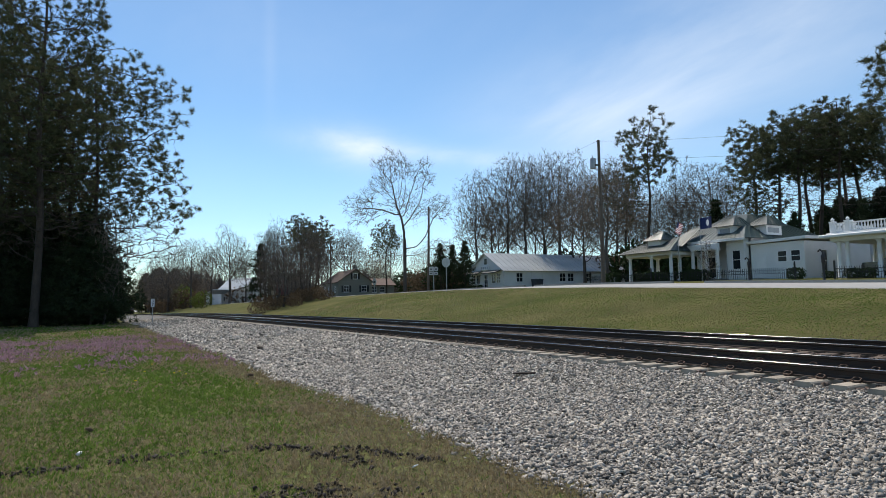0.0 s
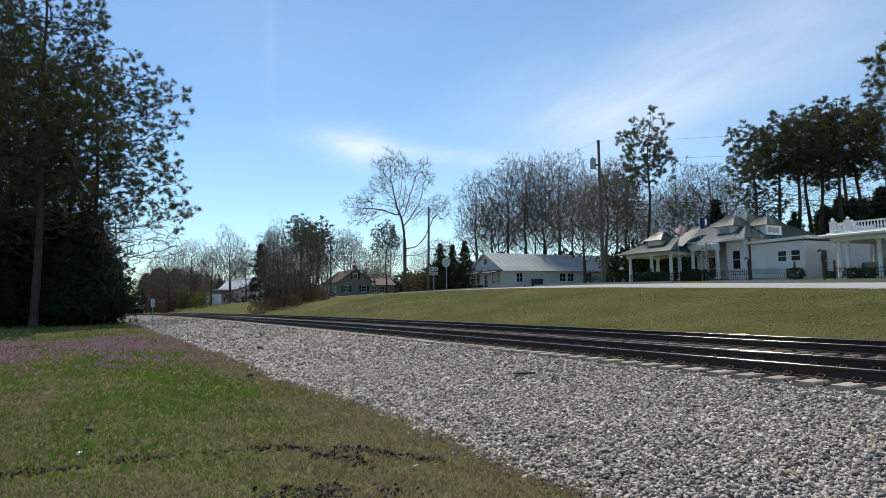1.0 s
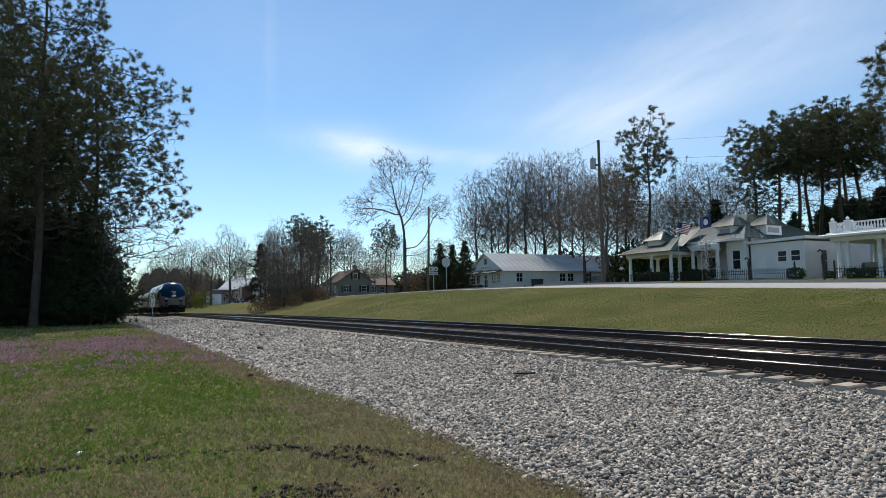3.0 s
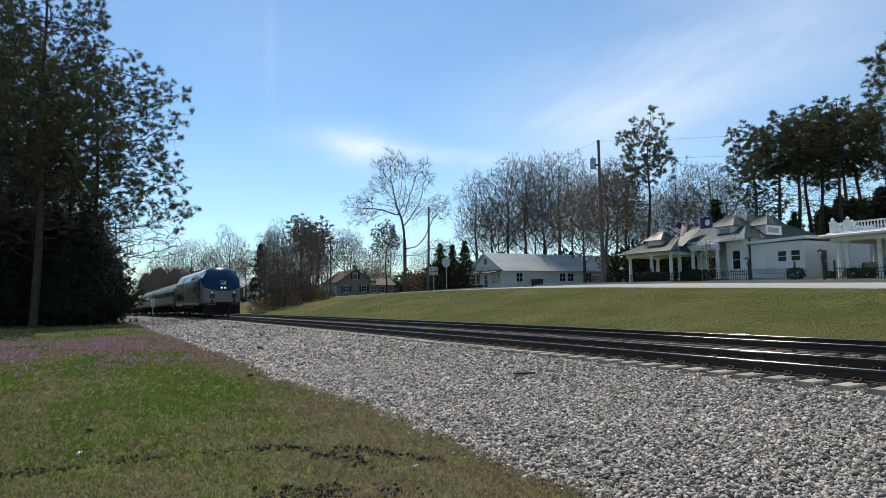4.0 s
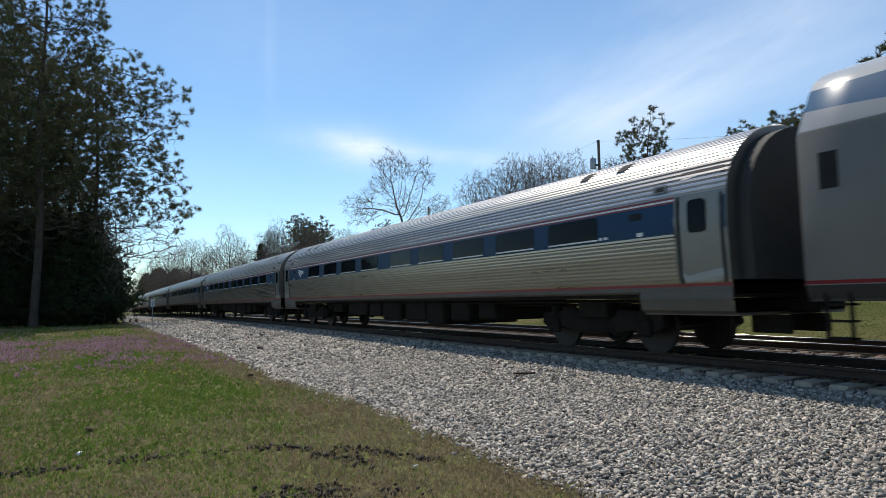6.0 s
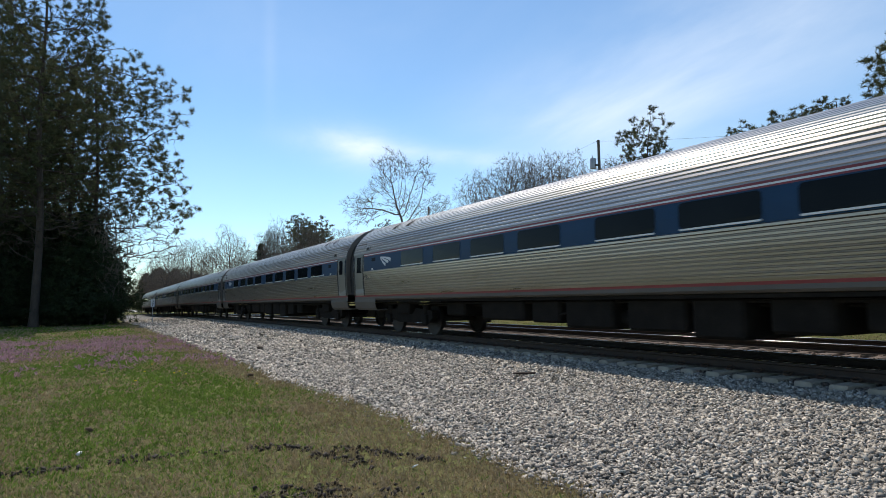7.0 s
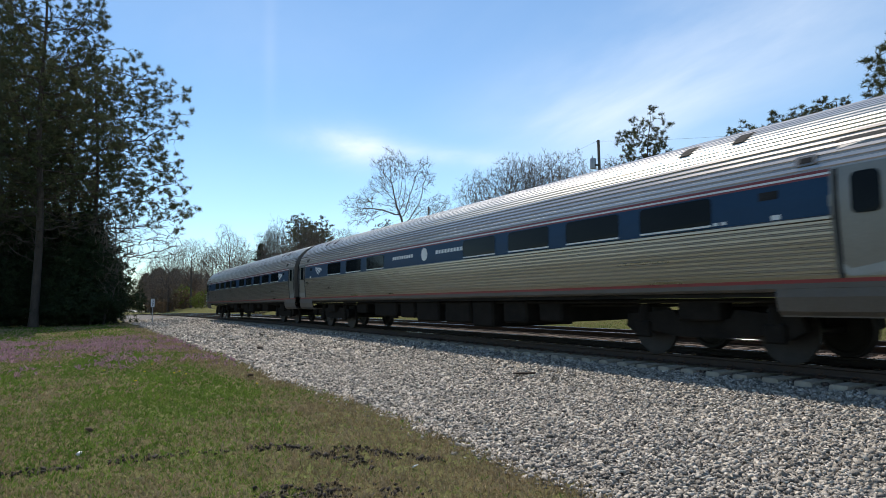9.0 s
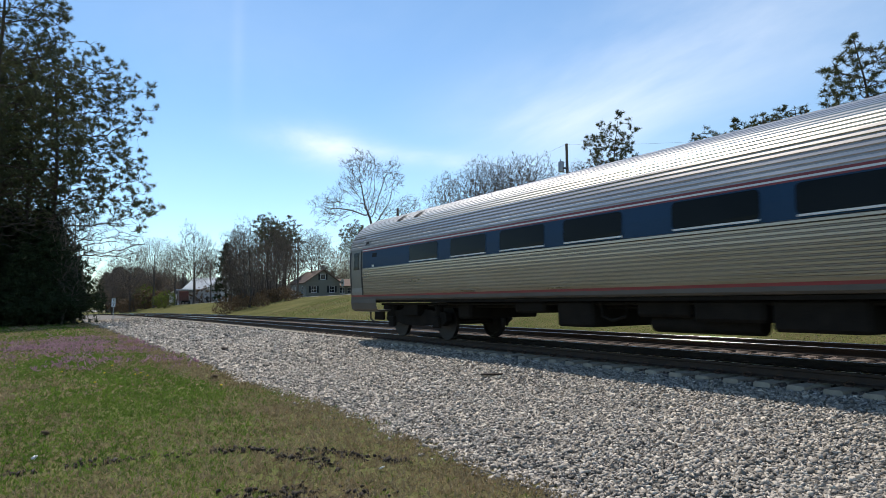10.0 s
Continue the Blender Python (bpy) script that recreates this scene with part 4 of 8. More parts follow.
    letters("TRAIN", 0.27, M_REDLETTER, flank(-7.35, 2.14), shell, "red lettering reading train", 1.05)
    bars = Shape()
    bars.box(-9.0, -7.0, -1.526, -1.52, 2.80, 2.85)
    part("lettering_bar", bars, surface("pale_blue_letter", (0.16, 0.22, 0.34), (0.2, 0.26, 0.38)), shell)
    # roof gear
    for x0, x1, y1, z1 in ((-15.9, -15.2, 0.45, 4.27), (-11.9, -10.7, 0.5, 4.32), (-7.4, -6.2, 0.45, 4.28), (-3.3, -3.05, 0.3, 4.20)):
        r = Shape()
        r.box(x0, x1, -y1, y1, 4.30, z1 + 0.18, 0.05)
        part("roof_hatch", r, M_DARKPAINT, shell)
    hn = Shape()
    hn.box(-2.5, -2.3, -0.32, 0.0, 4.36, 4.43, 0.02)
    for i in range(3):
        hn.lathe([(0.02, 0), (0.025, 0.3), (0.055, 0.42)], 8, Matrix.Translation((-2.55, -0.30 + 0.11 * i, 4.46)) @ Matrix.Rotation(radians(90), 4, "Y"))
    part("air_horn", hn, M_DARKPAINT, shell)
    return eng


def run(x):
    """Place on the line at distance x along it."""
    z = float(track_drop(x))
    dz = float(track_drop(x + 8) - track_drop(x - 8)) / 16
    return Matrix.Translation((x, TRACK_A, z)) @ Matrix.Rotation(-math.atan(dz), 4, "Y")


engine = locomotive()
coach_plain = coach(ALL_WINDOWS, False, False, False)
coach_lounge = coach([9.04, 7.04, 4.99, 2.94, -3.65, -5.68, -7.79], False, True, False)
coach_tail = coach(ALL_WINDOWS, True, False, True)
cars = [coach_plain] + [copy_thing(coach_plain, Matrix.Identity(4)) for _ in range(3)] + [coach_lounge, coach_tail]

# ---- plants ----
M_BARK = surface("bark_grey", (0.055, 0.046, 0.039), (0.12, 0.103, 0.088), scale=3, rough=0.95, bump=0.02, bump_scale=18, stretch=(1, 1, 0.25))
M_TWIG = surface("twig_brown", (0.095, 0.077, 0.063), (0.18, 0.15, 0.122), scale=2, rough=0.9, spread=0.25, island=True)
M_BUDS = leafy("budding_twig", (0.20, 0.135, 0.09), (0.30, 0.22, 0.15), 0.3)
M_PINEBARK = surface("pine_bark", (0.038, 0.028, 0.022), (0.085, 0.062, 0.048), scale=4, rough=0.95, bump=0.03, bump_scale=14, stretch=(1, 1, 0.3))
M_NEEDLE = leafy("pine_needles", (0.060, 0.070, 0.036), (0.118, 0.130, 0.068), 0.4, 0.35)
M_CEDAR = leafy("cedar_foliage", (0.022, 0.034, 0.016), (0.046, 0.062, 0.028), 0.4, 0.1)
M_HEDGE = leafy("hedge_leaves", (0.020, 0.036, 0.014), (0.045, 0.07, 0.025), 0.35, 0.15)
M_FRESH = leafy("fresh_leaves", (0.10, 0.13, 0.03), (0.17, 0.20, 0.05), 0.3, 0.3)
M_BLOSSOM = leafy("pale_blossom", (0.46, 0.50, 0.38), (0.66, 0.68, 0.56), 0.25, 0.5)
M_DRYLEAF = leafy("dry_brush_leaves", (0.09, 0.065, 0.04), (0.17, 0.12, 0.075), 0.35, 0.2)


def unit(v):
    return v / np.linalg.norm(v)


class Twigs:
    """Fast collector of thin tapered sticks (three-sided) as arrays."""

    def __init__(self):
        self.a, self.b, self.ra, self.rb = [], [], [], []

    def add(self, a, b, ra, rb):
        self.a.append(a); self.b.append(b); self.ra.append(ra); self.rb.append(rb)

    def mesh(self, name, mat, sides=3):
        a, b = np.array(self.a, float), np.array(self.b, float)
        if sides == 2:
            d = b - a
            s = np.cross(d, np.random.default_rng(len(a)).normal(size=d.shape))
            s /= np.maximum(np.linalg.norm(s, axis=1, keepdims=True), 1e-9)
            r0, r1 = np.array(self.ra)[:, None] * 1.25, np.array(self.rb)[:, None] * 1.25
            v = np.stack([a - s * r0, a + s * r0, b + s * r1, b - s * r1], 1).reshape(-1, 3)
            base = (np.arange(len(a)) * 4)[:, None]
            return raw_mesh(name, v, np.concatenate([base + [[0, 1, 2]], base + [[0, 2, 3]]]), mat)
        ra, rb = np.array(self.ra)[:, None, None], np.array(self.rb)[:, None, None]
        d = b - a
        d /= np.maximum(np.linalg.norm(d, axis=1, keepdims=True), 1e-9)
        ref = np.where(np.abs(d[:, 2:3]) < 0.9, [[0, 0, 1.0]], [[1.0, 0, 0]])
        s = np.cross(d, ref); s /= np.linalg.norm(s, axis=1, keepdims=True)
        u = np.cross(s, d)
        ang = np.arange(sides) * 2 * np.pi / sides
        ring = s[:, None] * np.cos(ang)[None, :, None] + u[:, None] * np.sin(ang)[None, :, None]
        v = np.concatenate([a[:, None] + ring * ra, b[:, None] + ring * rb], 1).reshape(-1, 3)
        base = (np.arange(len(a)) * 2 * sides)[:, None]
        tri = []
        for k in range(sides):
            j = (k + 1) % sides
            tri += [base + np.array([[k, j, sides + j]]), base + np.array([[k, sides + j, sides + k]])]
        return raw_mesh(name, v, np.concatenate(tri), mat, smooth=sides > 3)


def needles(points, sizes, per, width, mat, name, gen, up=0.35, single=False):
    """Tufts of thin blades at the points."""
    p = np.repeat(points, per, 0)
    sz = np.repeat(sizes, per)[:, None]
    d = gen.normal(size=p.shape)
    d[:, 2] += up
    d /= np.linalg.norm(d, axis=1, keepdims=True)
    s = np.cross(d, gen.normal(size=p.shape))
    s /= np.linalg.norm(s, axis=1, keepdims=True)
    L = sz * gen.uniform(0.7, 1.2, (len(p), 1))
    w = width * gen.uniform(0.7, 1.3, (len(p), 1))
    a, b, c = p - s * w * 0.4, p + s * w * 0.4, p + d * L
    if single:
        v = np.stack([p - s * w * 0.7, p + s * w * 0.7, c], 1).reshape(-1, 3)
        return raw_mesh(name, v, np.arange(len(v)).reshape(-1, 3), mat)
    m1, m2 = p + d * L * 0.55 + s * w, p + d * L * 0.55 - s * w
    v = np.stack([p, m1, c, m2], 1).reshape(-1, 3)
    base = (np.arange(len(p)) * 4)[:, None]
    return raw_mesh(name, v, np.concatenate([base + [[0, 1, 2]], base + [[0, 2, 3]]]), mat)


def inside(lobes, n, gen, shell=0.0):
    """Random points within a union of ellipsoids (x, y, z, rx, ry, rz); shell pushes them outwards."""
    L = np.array(lobes, float)
    vol = L[:, 3] * L[:, 4] * L[:, 5]
    k = gen.choice(len(L), n, p=vol / vol.sum())
    d = gen.normal(size=(n, 3))
    d /= np.linalg.norm(d, axis=1, keepdims=True)
    r = gen.random((n, 1)) ** (1 / 3)
    r = shell + (1 - shell) * r
    ph = gen.uniform(0, 6.28, (len(L), 4))[k]
    r *= 0.92 + 0.20 * (np.sin(4.1 * d[:, :1] + ph[:, :1]) * np.sin(3.7 * d[:, 1:2] + ph[:, 1:2]) + np.sin(5.3 * d[:, 2:] + ph[:, 2:3] + 3 * d[:, :1]) * 0.8)
    return L[k, :3] + d * r * L[k, 3:]


def colonize(stem, pull, step, kill, gen, up=0.0, wander=0.2, most=90, limit=3):
    """Branches that grow from the stem's nodes towards the pulling points. Returns nodes and parents."""
    nodes = [np.array(p, float) for p in stem]
    parent = [-1] + list(range(len(stem) - 1))
    kids = [1] * (len(stem) - 1) + [0]
    P = np.array(nodes)
    D = np.linalg.norm(pull[:, None] - P[None], axis=2)
    near, dist = D.argmin(1), D.min(1)
    alive = np.ones(len(pull), bool)
    for _ in range(most):
        ids = np.nonzero(alive)[0]
        if not len(ids):
            break
        P = np.array(nodes)
        way = pull[ids] - P[near[ids]]
        way /= np.maximum(np.linalg.norm(way, axis=1, keepdims=True), 1e-6)
        total = np.zeros((len(nodes), 3))
        np.add.at(total, near[ids], way)
        grown = []
        for i in np.unique(near[ids]):
            if kids[i] >= limit:
                continue
            d = total[i]
            m = np.linalg.norm(d)
            d = (d / m if m > 1e-6 else np.zeros(3)) + gen.normal(size=3) * wander + np.array([0, 0, up])
            d /= max(np.linalg.norm(d), 1e-6)
            kids[i] += 1
            nodes.append(P[i] + d * step)
            parent.append(int(i))
            kids.append(0)
            grown.append(len(nodes) - 1)
        if not grown:
            break
        Q = np.array([nodes[g] for g in grown])
        D = np.linalg.norm(pull[ids][:, None] - Q[None], axis=2)
        j = D.argmin(1)
        best = D[np.arange(len(ids)), j]
        closer = best < dist[ids]
        near[ids[closer]] = np.array(grown)[j[closer]]
        dist[ids[closer]] = best[closer]
        alive[ids] = dist[ids] > kill
    return np.array(nodes), np.array(parent), np.array(kids)


def pipe_radii(parent, tip, power, count):
    """Thickness from the tips down: every limb carries what grows on it."""
    area = np.zeros(count)
    for i in range(count - 1, -1, -1):
        if area[i] == 0:
            area[i] = tip ** power
        if parent[i] >= 0:
            area[parent[i]] += area[i]
    return area ** (1 / power)


def bare_tree(seed, height, lobes, trunk=0.3, pulls=3600, step=0.45, twigs=4, buds=False, tip=0.0145, lean=(0.0, 0.0), wander=0.10, twig_length=1.05):
    """Leafless broadleaf tree: limbs grown through the crown's lobes (given in shares of the height), fine twigs at their ends."""
    gen = np.random.default_rng(seed)
    L = [tuple(v * height for v in q) for q in lobes]
    pull = inside(L, pulls, gen)
    k = 7
    stem = [np.array([lean[0] * (i / k) ** 2 * height, lean[1] * (i / k) ** 2 * height, trunk * height * i / k - (0.3 if i == 0 else 0)]) for i in range(k + 1)]
    P, par, kids = colonize(stem, pull, step, step * 1.3, gen, 0.09, wander)
    r = pipe_radii(par, tip, 2.28, len(P))
    r[:k + 1] *= 1.35
    r[:2] *= (1.35, 1.12)
    wood, fine, tips = Twigs(), Twigs(), []
    for i in range(1, len(P)):
        j = par[i]
        (wood if r[i] > 0.04 else fine).add(P[j], P[i], min(r[j], r[i] * 1.5) if j >= k else r[j], r[i])
        if r[i] < 0.03:
            d = unit(P[i] - P[j])
            for _ in range(twigs if kids[i] == 0 else 1 + int(gen.random() < 0.4)):
                t = unit(d + gen.normal(size=3) * 0.55 + np.array([0, 0, 0.12]))
                q = P[i] + t * gen.uniform(0.4, 1.0) * twig_length
                fine.add(P[i], q, tip * 0.8, tip * 0.35)
                m = P[i] + (q - P[i]) * gen.uniform(0.3, 0.6)
                fine.add(m, m + unit(t + gen.normal(size=3) * 0.6) * gen.uniform(0.3, 0.7) * twig_length, tip * 0.6, tip * 0.3)
                tips.append(q)
    me = {"trunk": wood.mesh("trunk", M_BARK, 6), "crown": fine.mesh("crown", M_TWIG, 2)}
    if buds:
        tips = np.array(tips)
        pick = tips[gen.random(len(tips)) < 0.8]
        me["budding"] = needles(pick, np.full(len(pick), 0.24), 2, 0.035, buds, "buds", gen)
    return me


def pine_tree(seed, height, lobes, puffs=40, pulls=480, size=0.42, step=0.6, lean=0.03, dead=(), needle=0.022, shell=0.35, trunk=0.0125):
    """Pine: a straight trunk, ascending limbs through the crown's lobes and round puffs of needles at their ends; dead lobes stay bare."""
    gen = np.random.default_rng(seed)
    k = 24
    a = gen.uniform(0, 6.28)
    line = [np.array([lean * height * math.cos(a) * (i / k) ** 2 + 0.12 * math.sin(i * 0.5 + seed), lean * height * math.sin(a) * (i / k) ** 2 + 0.12 * math.cos(i * 0.4 + seed), height * 0.97 * i / k - (0.3 if i == 0 else 0)]) for i in range(k + 1)]
    pull = inside(lobes, pulls, gen, shell)
    live = np.ones(len(pull), bool)
    if dead:
        more = inside(dead, pulls // 3, gen, 0.2)
        live = np.concatenate([live, np.zeros(len(more), bool)])
        pull = np.concatenate([pull, more])
    P, par, kids = colonize(line, pull, step, step * 1.1, gen, 0.16, 0.22, 60, 4)
    r = pipe_radii(par, 0.017, 2.2, len(P))
    r0 = height * trunk
    for i in range(k + 1):
        r[i] = r0 * (1 - 0.88 * i / k) * (1.25 if i == 0 else 1)
    wood, thin, clumps = Twigs(), Twigs(), []
    for i in range(1, len(P)):
        j = par[i]
        (wood if i <= k or r[i] > 0.04 else thin).add(P[j], P[i], r[j] if i <= k else min(r[j], r[i] * 1.4), r[i])
        if i > k and r[i] < 0.05:
            green = live[np.linalg.norm(pull - P[i], axis=1).argmin()]
            d = unit(P[i] - P[j])
            for _ in range(3 if kids[i] == 0 else 1):
                q = P[i] + unit(d + gen.normal(size=3) * 0.7 + np.array([0, 0, 0.25])) * gen.uniform(0.3, 0.9) * step
                thin.add(P[i], q, 0.013, 0.006)
                if green and (kids[i] == 0 or gen.random() < 0.55):
                    clumps.append(q)
    clumps = np.array(clumps + [line[-1] + np.array([0, 0, 0.3])])
    return {"trunk": wood.mesh("trunk", M_PINEBARK, 5), "branchwood": thin.mesh("branchwood", M_PINEBARK, 2),
            "crown": needles(clumps, gen.uniform(0.65, 1.25, len(clumps)) * size, puffs, needle, M_NEEDLE, "crown", gen, 0.30, True)}


def cedar_tree(seed, height, reach, boughs, mat, width=0.05, low=0.03):
    """Dense evergreen with ragged boughs from the ground to the tip."""
    gen = np.random.default_rng(seed)
    wood = Twigs()
    wood.add(np.array([0, 0, -0.2]), np.array([0, 0, height * 0.97]), height * 0.018, 0.02)
    pts = []
    for i in range(boughs):
        f = ((i + gen.random()) / boughs) ** 0.85
        a = i * 2.4 + gen.normal() * 0.4
        R = (reach * (1 - f) ** 0.8 * min(1, 0.6 + 2.5 * f) + 0.08) * gen.uniform(0.55, 1.2)
        root = np.array([0, 0, height * (low + (0.97 - low) * f)])
        end = root + np.array([math.cos(a) * R, math.sin(a) * R, R * gen.uniform(-0.15, 0.45)])
        wood.add(root, end, 0.035, 0.01)
        for t in gen.uniform(0.2, 1.0, 6 + int(R * 5)) ** 0.7:
            pts.append(root + (end - root) * t + gen.normal(size=3) * [0.13 * R + 0.05, 0.13 * R + 0.05, 0.05 * R + 0.06])
    pts = np.array(pts)
    return {"trunk": wood.mesh("trunk", M_PINEBARK, 4), "crown": needles(pts, gen.uniform(0.25, 0.5, len(pts)) * (0.5 + height * 0.06), 9, width * (0.6 + height * 0.06), mat, "crown", gen, 0.15, True)}


def bush(seed, rx, ry, rz, count, mat, leaf=0.09, per=5, square=2.0):
    """Clipped or loose shrub: leaf clusters filling a rounded body, with a few stems."""
    gen = np.random.default_rng(seed)
    d = gen.normal(size=(count, 3))
    d /= (np.abs(d) ** square).sum(1, keepdims=True) ** (1 / square)
    d *= gen.uniform(0.55, 1.0, (count, 1)) ** 0.5
    d *= 1 + 0.10 * np.sin(d[:, :1] * 7 + seed) + 0.08 * np.cos(d[:, 1:2] * 9)
    pts = d * [rx, ry, rz] + [0, 0, rz * 0.95]
    pts = pts[pts[:, 2] > 0.02]
    w = Twigs()
    for _ in range(9):
        q = pts[gen.integers(len(pts))]
        w.add(np.array([q[0] * 0.2, q[1] * 0.2, -0.1]), q * 0.85, 0.025, 0.008)
    return {"stem": w.mesh("stem", M_BARK, 4), "leaves": needles(pts, np.full(len(pts), leaf), per, leaf * 0.42, mat, "leaves", gen, 0.3)}


def plant(name, meshes, x, y, label, category="tree", group="", scale=1.0, turn=0.0, wide=1.0, z=None):
    if z is None:
        z = float(lawn_z(x, y))
    t = thing(name, label, category, Matrix.Translation((x, y, z)) @ Matrix.Rotation(turn, 4, "Z") @ Matrix.Diagonal((scale * wide, scale * wide, scale, 1)), group)
    for k, me in meshes.items():
        o = new(k, me)
        o.parent = t
    return t


# crowns in shares of the height: x, y, z of each lobe and its half-sizes
DOME = [(0, 0, 0.62, 0.26, 0.26, 0.37), (0.13, -0.08, 0.50, 0.20, 0.18, 0.20), (-0.14, 0.10, 0.55, 0.19, 0.20, 0.22)]
VASE = [(0.02, 0, 0.74, 0.24, 0.24, 0.25), (-0.18, 0.05, 0.62, 0.13, 0.16, 0.22), (0.17, -0.07, 0.58, 0.14, 0.15, 0.24), (0.05, 0.15, 0.5, 0.14, 0.13, 0.18)]
TALL = [(0, 0, 0.70, 0.19, 0.19, 0.29), (0.08, 0.10, 0.50, 0.16, 0.16, 0.20), (-0.10, -0.08, 0.56, 0.15, 0.15, 0.22)]
OAK = [bare_tree(3, 20.0, DOME, 0.26), bare_tree(8, 20.0, VASE, 0.24), bare_tree(21, 20.0, TALL, 0.28, 3800)]
# lone broad tree by the road: open crown with separate limbs
LONE = bare_tree(52, 19.0, [(0.02, -0.09, 0.86, 0.13, 0.15, 0.13), (0.03, 0.12, 0.82, 0.11, 0.09, 0.11), (-0.05, -0.28, 0.58, 0.12, 0.13, 0.12), (0.05, -0.20, 0.73, 0.10, 0.09, 0.07), (0.0, 0.27, 0.60, 0.12, 0.12, 0.10),
                            (-0.03, 0.10, 0.60, 0.10, 0.09, 0.10), (0.0, -0.05, 0.64, 0.10, 0.10, 0.12), (0.0, 0.28, 0.34, 0.08, 0.11, 0.06)], 0.36, 3800, 0.42, 5)
BUDDY = [bare_tree(s, 18.0, q, 0.20, 3600, 0.45, 3, M_BUDS, 0.014) for s, q in ((5, DOME), (14, VASE))]
SAPLING = [bare_tree(s, 12.0, [(0, 0, 0.60, 0.13, 0.13, 0.40), (0.05, -0.05, 0.35, 0.12, 0.12, 0.2)], 0.12, 1300, 0.36, 2, False, 0.014, (0.02, 0.01), 0.10) for s in (31, 44)]
PINE_HIGH = [pine_tree(2, 22.0, [(0, 0, 17.2, 3.6, 3.6, 4.6), (1.6, -1.2, 13.6, 3.0, 2.8, 2.0)], 46, 640, 0.42, 0.50, 0.05, [(0, 0, 11, 2.4, 2.4, 3)], 0.027),
             pine_tree(9, 22.0, [(-0.6, 0.5, 16.6, 4.2, 4.0, 4.2), (2.2, 1.0, 13.0, 2.8, 2.4, 1.8), (-2.6, -1, 14.2, 2.2, 2.4, 1.8)], 46, 700, 0.42, 0.50, 0.07, [(0, 0, 10, 2.4, 2.4, 3)], 0.027),
             pine_tree(17, 22.0, [(0.4, 0, 18.4, 2.9, 3.0, 3.4), (-0.8, 1.6, 14.8, 3.2, 3.0, 1.9), (1.5, -1.5, 12.4, 2.3, 2.3, 1.3)], 46, 640, 0.42, 0.50, 0.04, [(0, 0, 10, 2.2, 2.2, 3)], 0.027)]
PINE_FULL = [pine_tree(4, 36.0, [(0, 0, 26.0, 6.6, 6.6, 10.0), (0, 1.5, 16, 7.0, 7.2, 4.5)], 44, 1900, 0.44, 0.60, 0.02, [(0, 0, 11, 6, 7, 4.5)], 0.027, 0.3, 0.0115),
             pine_tree(13, 28.5, [(0, 1.2, 17.6, 6.3, 7.4, 10.2), (1, 5.2, 11.2, 3.6, 4.9, 2.4), (0, -3.5, 13.5, 5, 4, 4)], 44, 2400, 0.42, 0.58, 0.02, [(0, 3.6, 8.0, 5, 5.4, 2.6)], 0.027, 0.3, 0.0125)]
CEDAR = [cedar_tree(6, 7.0, 1.9, 75, M_CEDAR), cedar_tree(12, 9.0, 4.2, 210, M_CEDAR)]
PEAR = bare_tree(27, 8.0, DOME, 0.2, 900, 0.33, 3, M_BLOSSOM, 0.010, (0, 0), 0.14, 0.6)


BACKGREEN = bush(64, 1.3, 1.3, 1.1, 420, M_HEDGE, 0.15, 4)


def bearing_spot(px_turn, range_m):
    """Spot at a bearing (degrees from -x towards +y) and a distance from the camera's stand."""
    return -math.cos(radians(px_turn)) * range_m, math.sin(radians(px_turn)) * range_m


